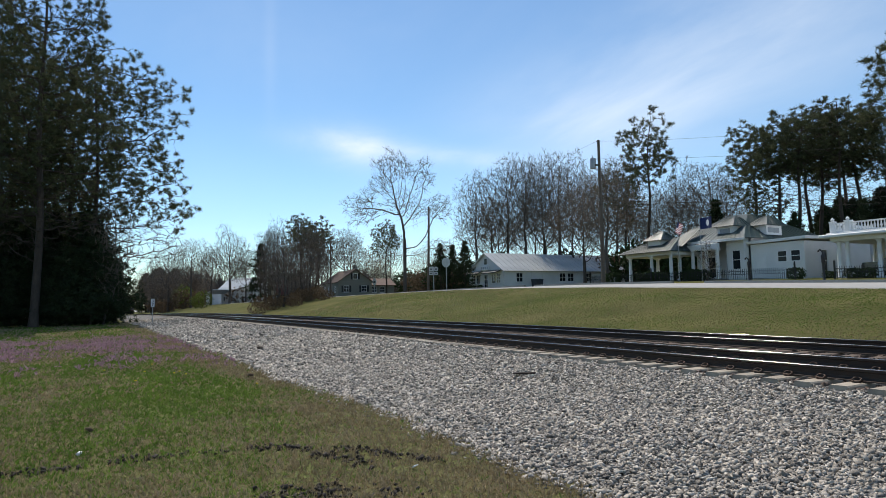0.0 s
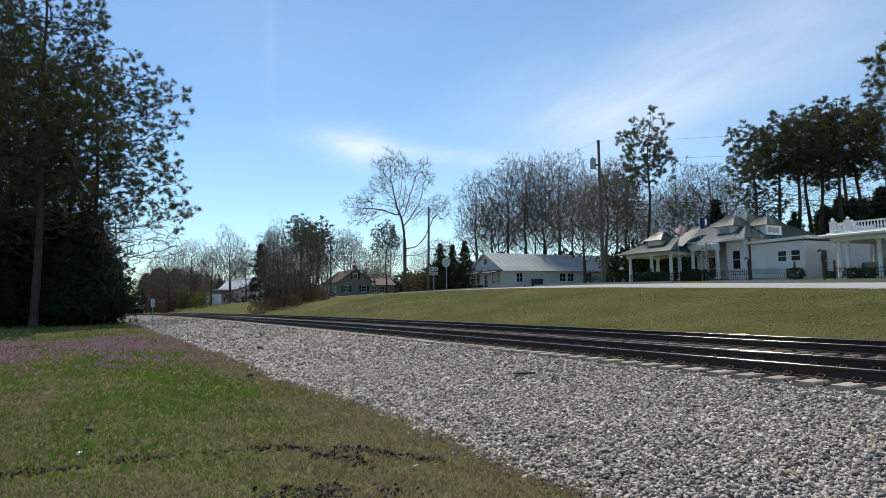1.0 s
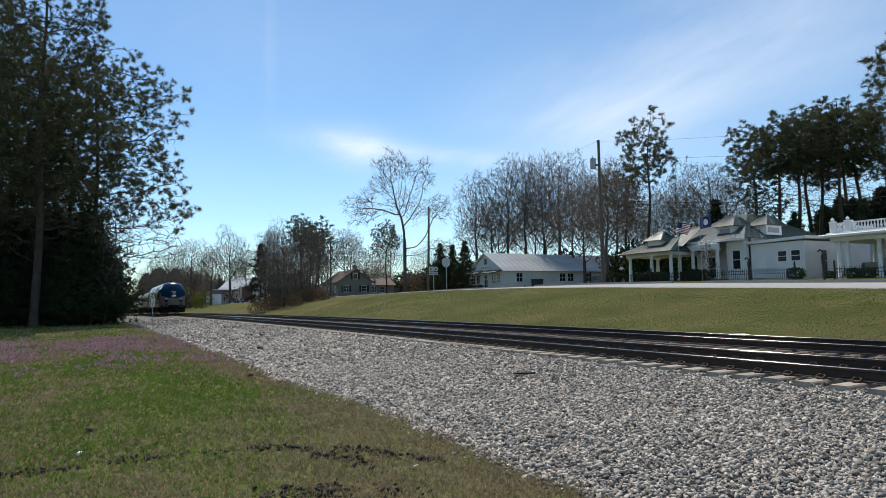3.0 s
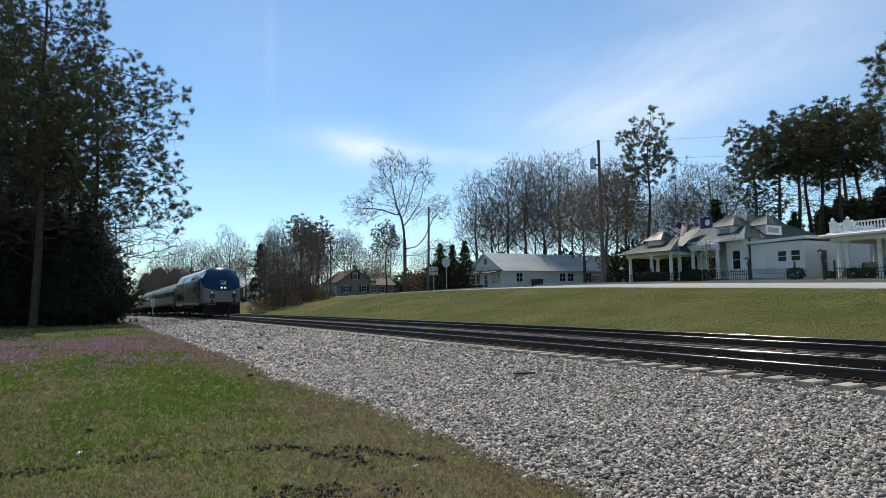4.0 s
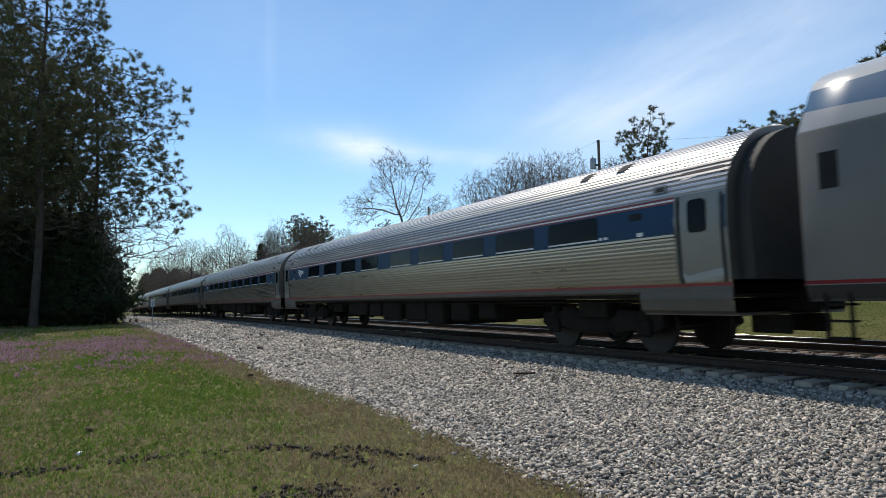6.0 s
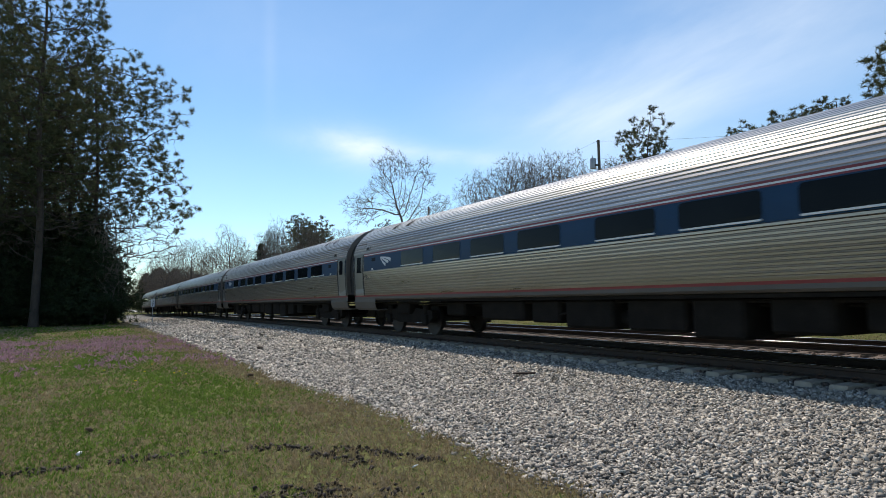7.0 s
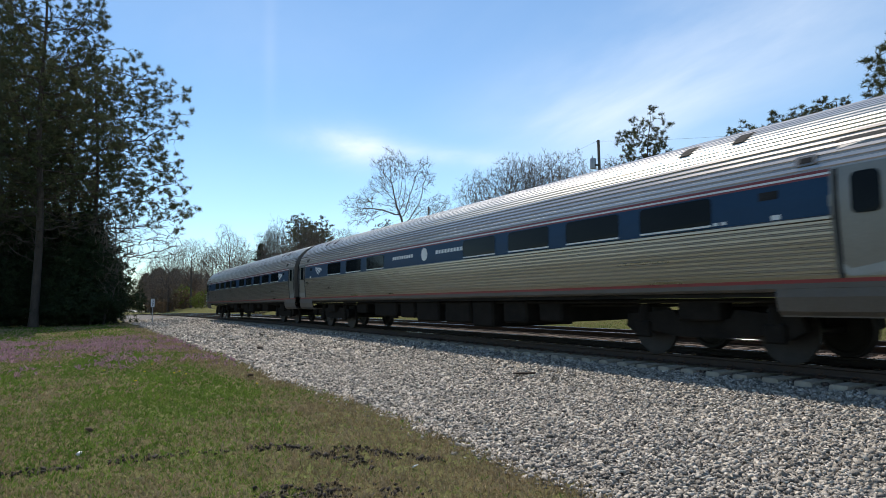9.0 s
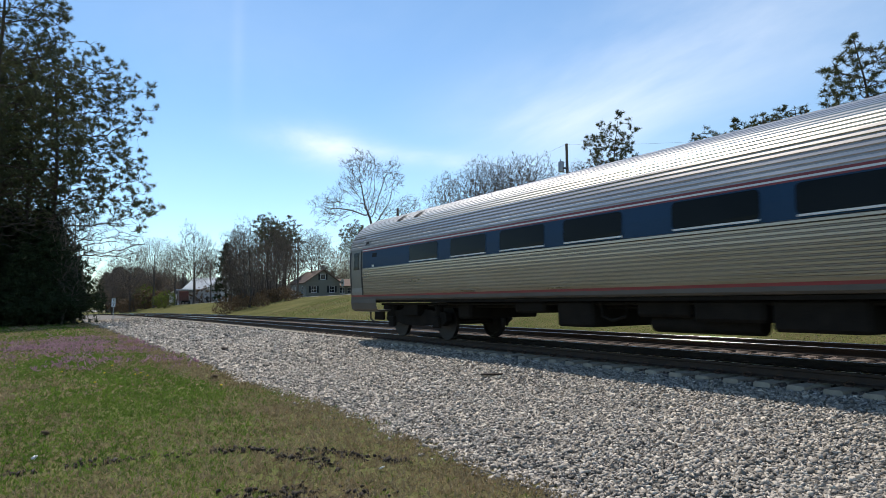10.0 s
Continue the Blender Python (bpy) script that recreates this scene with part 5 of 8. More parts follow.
def plant_all():
    spot = bearing_spot
    # tall pines and dark undergrowth beside the line
    for b, r, s, k, turn in ((-3.4, 64, 0.92, 0, 0.4), (0.5, 72, 1.0, 1, 0.0), (-6.9, 68, 0.95, 1, 2.0), (-1.4, 82, 0.88, 0, 2.6), (-5.0, 84, 0.95, 0, 4.1), (-8.4, 76, 1.0, 0, 1.2)):
        plant("pine_tree", PINE_FULL[k], *spot(b, r), "tall dark pine with bare lower limbs, in a lineside stand", "tree", "lineside stand of pines", s, turn)
    for i, (b, r, s) in enumerate(((-6.0, 68, 0.75), (-3.0, 70, 0.9), (-1.3, 66, 0.8), (0.1, 68, 0.85), (0.5, 72, 0.85), (0.3, 66, 0.9), (0.0, 71, 1.25), (0.4, 78, 1.2), (-8.5, 66, 0.9), (-4.8, 74, 1.2), (-0.8, 76, 1.15), (0.0, 82, 1.0), (-7, 76, 1.3), (-2.4, 80, 1.35), (-8.8, 78, 1.4), (-0.6, 88, 1.3), (-5.8, 88, 1.6), (-3.8, 94, 1.6))):
        plant("cedar_tree", CEDAR[1], *spot(b, r), "dense dark evergreen growing under the pines", "tree", "evergreens under the pines", s, i * 2.1)
    for i, (b, r, s) in enumerate(((2.0, 70, 1.1), (1.2, 66, 0.9))):
        plant("bare_tree", SAPLING[i % 2], *spot(b, r), "thin leafless tree among the pines", "tree", "", s, i * 1.3)
    # unseen trees added along the line to darken coach reflections, clear of near track
    for i, (x, y, k) in enumerate(((-94, 1.0, 1.0), (-106, 0.0, 1.3), (-119, 0.5, 1.2), (-133, -0.5, 1.4), (-149, -0.5, 1.4), (-168, -1.0, 1.5), (-190, -1.5, 1.6))):
        plant("cedar_tree", CEDAR[1], x, y, "dense dark evergreen growing under the pines", "tree", "evergreens under the pines", k, i * 1.7)
        if i % 2 == 0:
            plant("pine_tree", PINE_FULL[i // 2 % 2], x - 5, y - 5, "tall dark pine with bare lower limbs, in a lineside stand", "tree", "lineside stand of pines", 0.7, i * 1.3)
    # row behind the road, from the far end towards the store and the houses
    for i, (b, r, h, kind) in enumerate((
            (5.9, 189.7, 19.8, "o"), (7.6, 176.6, 18.4, "o"), (9.2, 169.5, 16.3, "o"), (10.7, 157.2, 18.7, "o"), (12.0, 156.5, 12.9, "o"), (4.6, 208.4, 17.3, "o"), (14.6, 144.8, 12.0, "o"),
            (14.3, 138.9, 15.4, "o"), (17.2, 142.2, 16.8, "o"), (18.9, 131.4, 13.6, "o"), (20.4, 125.7, 13.8, "o"), (20.9, 150.4, 15.2, "b"),
            (25.8, 83.8, 19.0, "m"), (24.5, 149.4, 15.0, "o"), (32.3, 113.6, 22.1, "o"), (33.7, 119.1, 19.4, "o"), (35.1, 116.9, 24.7, "o"), (36.7, 111.2, 23.9, "o"), (38.4, 114.7, 24.2, "o"),
            (39.7, 110.1, 23.5, "o"), (40.9, 105.8, 19.0, "b"), (43.7, 80.0, 15.3, "b"), (41.8, 96.2, 16.3, "b"), (44.6, 94.1, 17.2, "b"), (45.6, 92.9, 12.0, "o"), (48.2, 94.2, 13.4, "b"),
            (49.7, 90.6, 15.0, "o"), (51.0, 93.5, 16.0, "o"), (52.4, 90.1, 15.6, "o"), (53.6, 95.4, 15.1, "o"), (54.6, 104.1, 12.7, "o"), (29.5, 170, 13, "o"), (27.5, 180, 14, "b"), (43.5, 110, 17, "o"), (46.8, 112, 15, "b"), (34.4, 140, 20, "b"), (37.6, 140, 20, "b"), (50.4, 118, 15, "b"), (8.4, 215, 17, "b"), (11.4, 200, 15, "b"), (14.9, 180, 15, "b"), (18.1, 175, 15, "b"), (22.9, 170, 14, "b"))):
        pool = {"o": OAK, "b": BUDDY, "m": [LONE]}[kind]
        base = {"b": 18.0, "m": 19.0}.get(kind, 20.0)
        plant("bare_tree", pool[i % len(pool)], *spot(b, r), "budding reddish-brown tree with a dense twig crown" if kind == "b" else "leafless spring tree with a fine twig crown behind the road",
              "tree", "roadside bare trees", h / base, 0.0 if kind == "m" else i * 2.4)
    for i, (b, r, h) in enumerate(((47.3, 82.5, 21.6), (45.3, 90.1, 17.0), (55.7, 83.3, 18.7), (57.2, 79.9, 18.3), (58.6, 78.7, 18.6), (60.2, 79.9, 19.1), (61.5, 78.7, 18.8), (62.8, 82.2, 19.6), (64.4, 79.0, 18.6), (66.8, 72.0, 23.5),
                                   (56.1, 82.0, 11.3), (59.4, 95.2, 22.3), (62.1, 100.2, 23.7), (24.1, 104.7, 12.8), (16.7, 132.1, 17.4), (18.0, 136.7, 17.3), (17.4, 150, 18.0))):
        plant("pine_tree", PINE_HIGH[i % 3], *spot(b, r), "tall pine with a bare trunk and tufted crown", "tree", "pines behind the houses", h / 22.0, i * 1.7, 1.2 if 55 < b < 68 else 1.35 if b < 20 else 1.0)
    for i, (b, r, h) in enumerate(((29.0, 89.6, 6.9), (30.1, 87.7, 6.5), (31.2, 85.7, 6.8), (13.2, 124.3, 11.1), (52.7, 86.4, 10.3), (65.5, 70, 8), (63.0, 72, 7.5), (60.5, 84, 8), (58.4, 76, 7))):
        plant("cedar_tree", CEDAR[0], *spot(b, r), "dark conical evergreen beyond the road", "tree", "roadside evergreens", h / 7.0, i * 1.1)
    for i, (b, r, k) in enumerate(((58.2, 92, 0.8), (60.4, 94, 1.0), (62.4, 92, 1.05), (64.2, 90, 1.15), (66.2, 88, 1.2), (61.5, 102, 1.2))):
        plant("cedar_tree", CEDAR[1], *spot(b, r), "broad dark evergreen behind the white houses", "tree", "roadside evergreens", k, i * 1.9)
    # thicket on the bank
    gen = np.random.default_rng(5)
    for i in range(22):
        b, r = 13.3 + 5.2 * (i + gen.random()) / 22, gen.uniform(80, 100)
        plant("bare_tree", SAPLING[i % 2], *spot(b, r), "slender bare sapling in a brown thicket on the bank", "tree", "thicket saplings", gen.uniform(0.6, 1.05), gen.uniform(0, 6))
    brush = bush(71, 1.7, 1.3, 0.9, 240, M_DRYLEAF, 0.16, 4)
    for i in range(16):
        b, r = 13.0 + 6.2 * i / 16, gen.uniform(76, 90)
        plant("shrub", brush, *spot(b, r), "brown dry brush on the bank", "shrub", "dry brush", gen.uniform(0.6, 1.0), gen.uniform(0, 6))
    # brown wood beside the far end of the line
    for i in range(16):
        b, r = 3.9 + 5.6 * (i + gen.random()) / 16, gen.uniform(185, 245)
        x, y = spot(b, r)
        plant("bare_tree", BUDDY[i % 2], x, max(y, 19.5), "budding reddish-brown tree with a dense twig crown", "tree", "far line of bare trees", gen.uniform(0.45, 0.72), i * 1.7)
    for i in range(14):
        b, r = 4.0 + 8.5 * (i + gen.random()) / 14, gen.uniform(180, 220)
        x, y = spot(b, r)
        plant("shrub", brush, x, max(y, 19.0), "brown leafless undergrowth at the wood's edge", "shrub", "wood-edge shrubs", gen.uniform(1.8, 2.8), i * 1.1)
    # green undergrowth at the far end of the line
    for i, (b, r, s) in enumerate(((4.2, 300, 1.9), (4.9, 310, 2.1), (5.6, 290, 1.7), (6.3, 300, 2.0), (5.2, 330, 2.3), (7.0, 280, 1.5), (6.1, 235, 1.25), (6.9, 225, 1.0), (6.5, 330, 2.2))):
        plant("cedar_tree", CEDAR[1], *spot(b, r), "dark evergreen beyond the bend of the line", "tree", "far evergreens", s, i * 1.4)
    for i, (b, r, k) in enumerate(((4.4, 280, 0.95), (5.3, 275, 1.0), (6.6, 260, 0.9), (7.4, 250, 0.85), (8.3, 240, 0.8), (5.9, 320, 1.15), (3.9, 330, 1.1))):
        plant("bare_tree", BUDDY[i % 2], *spot(b, r), "budding reddish-brown tree with a dense twig crown", "tree", "far line of bare trees", k, i * 1.9)
    green = bush(83, 1.5, 1.5, 1.5, 420, M_FRESH, 0.16, 4)
    for b, r, s in ((6.9, 200, 2.2), (7.3, 190, 1.9), (8.6, 150, 1.3), (8.1, 160, 1.1)):
        plant("shrub", green, *spot(b, r), "fresh yellow-green shrub beside the line", "shrub", "lineside shrubs", s, b)
    # low growth behind the store and the houses
    for i in range(34):
        b, r = 26.0 + 32.5 * i / 34, gen.uniform(104, 128) if i < 22 else gen.uniform(92, 108)
        plant("shrub", brush if i % 3 else BACKGREEN, *spot(b, r), "brown leafless undergrowth at the wood's edge" if i % 3 else "dark evergreen shrub at the wood's edge", "shrub", "wood-edge shrubs", gen.uniform(1.8, 2.8), gen.uniform(0, 6))
    for i, (x, y, k) in enumerate(((-52, 60, 2.2), (-49, 61, 2.0), (-46.5, 60, 2.1), (-55, 62, 2.3), (-58, 62, 2.2), (-44.5, 63, 2.2), (-61, 63, 2.4))):
        plant("shrub", BACKGREEN, x, y, "tall dark hedge shrub behind the carport", "shrub", "back hedge", k, i * 1.3)
    plant("pear_tree", PEAR, *spot(23.4, 136), "pear tree in pale blossom beside a house", "tree", "", 1.15, 0.4)
    plant("pear_tree", PEAR, *spot(24.3, 140), "pear tree in pale blossom beside a house", "tree", "", 0.8, 2.4)



def far_woods():
    """Closed brownish wood on the skyline, too far off to tell tree from tree."""
    gen = np.random.default_rng(77)
    t = Twigs()
    for i in range(7000):
        b, r = gen.uniform(1.0, 70.0), gen.uniform(215, 300)
        x, y = bearing_spot(b, r)
        if y < 22:
            continue
        z = float(ground_z(x, y)) - 0.5
        h = gen.uniform(7, 13) * (0.8 + 0.25 * math.sin(b * 0.9) + 0.15 * math.sin(b * 2.7))
        q = np.array([x + gen.normal() * 0.5, y + gen.normal() * 0.5, z + h * 0.7])
        t.add(np.array([x, y, z]), q, 0.16, 0.10)
        for _ in range(6):
            d = gen.normal(size=3) * [1.2, 1.2, 0.6]
            t.add(q - [0, 0, h * 0.3 * gen.random()], q + d + [0, 0, h * 0.22], 0.07, 0.03)
    solo("far_woods", t.mesh("far_woods", M_TWIG, 2), None, "distant leafless brown woods closing the skyline", kind="stuff")


plant_all()
far_woods()

# ---- road, houses and street furniture ----
M_WHITEWALL = surface("white_painted_wall", (0.66, 0.66, 0.65), (0.80, 0.80, 0.79), scale=0.6, rough=0.8, bump=0.003, bump_scale=30)
M_WHITETRIM = surface("white_trim", (0.70, 0.70, 0.69), (0.82, 0.82, 0.81), scale=1.5, rough=0.6)
M_TINROOF = surface("galvanised_roof", (0.46, 0.48, 0.475), (0.62, 0.64, 0.63), scale=0.5, rough=0.42, metal=0.35, stretch=(1, 0.3, 1))
M_GREENROOF = surface("green_metal_roof", (0.030, 0.050, 0.045), (0.058, 0.088, 0.080), scale=0.6, rough=0.40, metal=0.0, gloss=0.45)
M_BROWNROOF = surface("brown_shingle_roof", (0.10, 0.065, 0.05), (0.17, 0.115, 0.09), scale=4, rough=0.9, bump=0.01, bump_scale=30)
M_TANWALL = surface("tan_siding", (0.20, 0.195, 0.165), (0.28, 0.27, 0.23), scale=1, rough=0.8, stretch=(0.3, 0.3, 8))
M_GLASS = surface("window_glass", (0.015, 0.018, 0.022), (0.03, 0.035, 0.04), scale=0.7, rough=0.06)
M_IRON = surface("black_iron", (0.012, 0.012, 0.013), (0.03, 0.03, 0.03), scale=10, rough=0.55, metal=0.3)
M_POLEWOOD = surface("pole_wood", (0.085, 0.065, 0.050), (0.16, 0.13, 0.105), scale=3, rough=0.95, stretch=(4, 4, 0.3), bump=0.006, bump_scale=30)
M_GREYMETAL = surface("grey_metal", (0.30, 0.31, 0.32), (0.42, 0.43, 0.44), scale=2, rough=0.5, metal=0.5)
M_SIGNBACK = surface("sign_back_aluminium", (0.36, 0.37, 0.37), (0.48, 0.49, 0.49), scale=3, rough=0.5, metal=0.5)
M_AWNING = surface("dark_awning", (0.03, 0.033, 0.035), (0.06, 0.065, 0.068), scale=2, rough=0.7)
M_BIN = surface("slate_blue_bin", (0.025, 0.035, 0.05), (0.045, 0.06, 0.08), scale=3, rough=0.5)
M_FLAGRED = surface("flag_red", (0.36, 0.03, 0.035), (0.46, 0.05, 0.05), scale=3, rough=0.8)
M_FLAGWHITE = surface("flag_white", (0.68, 0.68, 0.68), (0.78, 0.78, 0.78), scale=3, rough=0.8)
M_FLAGBLUE = surface("flag_blue", (0.015, 0.025, 0.10), (0.025, 0.04, 0.14), scale=3, rough=0.8)
M_CARBLACK = surface("dark_car_paint", (0.010, 0.012, 0.014), (0.018, 0.020, 0.022), scale=2, rough=0.25, clear=0.6)
M_TRUCKRED = surface("maroon_truck_paint", (0.075, 0.016, 0.016), (0.11, 0.025, 0.022), scale=1, rough=0.35, clear=0.4)
M_TYRE = surface("tyre_rubber", (0.012, 0.012, 0.012), (0.03, 0.03, 0.03), scale=6, rough=0.9)
M_LAMPGLOW = surface("truck_lamp", (0.9, 0.9, 0.85), (1, 1, 0.95), rough=0.3, glow=(1.0, 0.93, 0.8, 4.0))
M_CURB = surface("curb_concrete", (0.28, 0.27, 0.255), (0.40, 0.39, 0.37), scale=3, rough=0.9, bump=0.003, bump_scale=50)
M_WIRE = surface("cable", (0.015, 0.015, 0.015), (0.03, 0.03, 0.03), rough=0.7)

road_x = np.concatenate([-np.geomspace(900, 130, 12), np.arange(-120, 40, 3.0), np.geomspace(45, 900, 10)])
solo("road", grid_mesh("road", road_x, np.array([26.85, 26.95, 29, 30.4, 32, 33.85, 33.95]), lambda x, y: ground_z(x, np.clip(y, 26.9, 40)) + 0.035 - 0.16 * (np.abs(y - 30.4) > 3.5), M_ROAD), None,
     "pale worn two-lane road above the grass bank", kind="structure")
kerb = Shape()
for x0, x1 in ((-75, -46), (-44.5, -29.5), (-27.0, -12)):
    n = 10
    rows = []
    for i in range(n + 1):
        x = x0 + (x1 - x0) * i / n
        z = float(ground_z(x, 34.1))
        rows.append([(x, 33.97, z - 0.1), (x, 33.97, z + 0.17), (x, 34.14, z + 0.17), (x, 34.14, z - 0.1)])
    kerb.grid(rows)
solo("kerb", kerb, M_CURB, "low concrete kerb along the far side of the road", kind="structure")


def wall(parent, p0, p1, z0, z1, holes=(), thick=0.16, mat=None, name="wall"):
    """Wall from p0 to p1 (outer face), with holes (u0, u1, v0, v1) that go through it. Returns its local frame."""
    a, b = Vector((*p0, 0)), Vector((*p1, 0))
    d = (b - a).normalized()
    n = Vector((d.y, -d.x, 0))
    fr = Matrix(((d.x, -n.x, 0, a.x), (d.y, -n.y, 0, a.y), (0, 0, 1, 0), (0, 0, 0, 1)))
    L = (b - a).length
    sh = Shape()
    cuts = sorted({thick + 0.003, L, *[h[0] for h in holes], *[h[1] for h in holes]})
    for u0, u1 in zip(cuts, cuts[1:]):
        mid = (u0 + u1) / 2
        inside = sorted((h[2], h[3]) for h in holes if h[0] < mid < h[1])
        low = z0
        for v0, v1 in inside:
            if v0 > low:
                sh.box(u0, u1, 0, thick, low, v0, 0, 0, fr)
            low = v1
        if low < z1:
            sh.box(u0, u1, 0, thick, low, z1, 0, 0, fr)
    ob = part(name, sh, mat or M_WHITEWALL, parent)
    return ob, fr


def window(owner, fr, u0, u1, v0, v1, cols=2, rows=2, trim=None, shutters=None, depth=0.06):
    """Sash window set in a hole: frame with bars, panes, sill."""
    trim = trim or M_WHITETRIM
    f = Shape()
    w = 0.06
    f.box(u0, u0 + w, depth - 0.05, depth + 0.04, v0, v1, 0, 0, fr)
    f.box(u1 - w, u1, depth - 0.05, depth + 0.04, v0, v1, 0, 0, fr)
    f.box(u0 + w, u1 - w, depth - 0.05, depth + 0.04, v0, v0 + w, 0, 0, fr)
    f.box(u0 + w, u1 - w, depth - 0.05, depth + 0.04, v1 - w, v1, 0, 0, fr)
    for i in range(1, cols):
        u = u0 + (u1 - u0) * i / cols
        f.box(u - 0.02, u + 0.02, depth - 0.02, depth + 0.02, v0 + w, v1 - w, 0, 0, fr)
    for i in range(1, rows):
        v = v0 + (v1 - v0) * i / rows
        f.box(u0 + w, u1 - w, depth - 0.025, depth + 0.025, v - 0.025, v + 0.025, 0, 0, fr)
    win = part("window", f, trim, owner)
    p = Shape()
    p.box(u0 + w, u1 - w, depth + 0.004, depth + 0.016, v0 + w, v1 - w, 0, 0, fr)
    part("pane", p, M_GLASS, win)
    s = Shape()
    s.box(u0 - 0.05, u1 + 0.05, -0.07, 0.0, v0 - 0.07, v0, 0.01, 0, fr)
    part("sill", s, trim, win)
    if shutters:
        for a in (u0 - 0.42, u1 + 0.04):
            s = Shape()
            s.box(a, a + 0.38, -0.035, -0.002, v0, v1, 0.008, 0, fr)
            part("shutter", s, shutters, win)
    return win


def seamed(parent, quad, count, mat, thick=0.07, rib=0.035, name="roof"):
    """Metal roof slope: quad is eave start, eave end, ridge end, ridge start; raised seams run up the slope."""
    e0, e1, r1, r0 = [Vector(p) for p in quad]
    n = (e1 - e0).cross(r0 - e0)
    if n.length < 1e-6:
        n = (e1 - e0).cross(r1 - e0)
    n.normalize()
    if n.z < 0:
        n = -n
    sh = Shape()
    top, low = [e0, e1, r1, r0], [p - n * thick for p in (e0, e1, r1, r0)]
    sh.add([*top, *low], [(0, 1, 2, 3), (7, 6, 5, 4), (0, 4, 5, 1), (1, 5, 6, 2), (2, 6, 7, 3), (3, 7, 4, 0)])
    ro = part(name, sh, mat, parent)
    for i in range(1, count):
        t = i / count
        a, b = e0.lerp(e1, t), r0.lerp(r1, t)
        if (b - a).length < 0.2:
            continue
        d = (b - a).normalized()
        s = d.cross(n) * 0.02
        sm = Shape()
        sm.add([a - s, a + s, b + s, b - s, a - s + n * rib, a + s + n * rib, b + s + n * rib, b - s + n * rib], [(4, 5, 6, 7), (0, 4, 7, 3), (1, 2, 6, 5), (0, 1, 5, 4), (3, 7, 6, 2)])
        part("seam", sm, mat, ro)
    return ro


def column(parent, x, y, z0, z1, r=0.16, base=True):
    c = Shape()
    c.lathe([(r * 1.05, z0), (r * 1.05, z0 + 0.1), (r, z0 + 0.14), (r * 0.97, (z0 + z1) / 2), (r * 0.86, z1 - 0.2), (r * 1.08, z1 - 0.14), (r * 1.12, z1 - 0.06)], 14, Matrix.Translation((x, y, 0)))
    c.box(x - r * 1.3, x + r * 1.3, y - r * 1.3, y + r * 1.3, z1 - 0.07, z1, 0.01)
    c.box(x - r * 1.35, x + r * 1.35, y - r * 1.35, y + r * 1.35, z0 - 0.15, z0 + 0.04, 0.01)
    return part("column", c, M_WHITETRIM, parent, "", True)


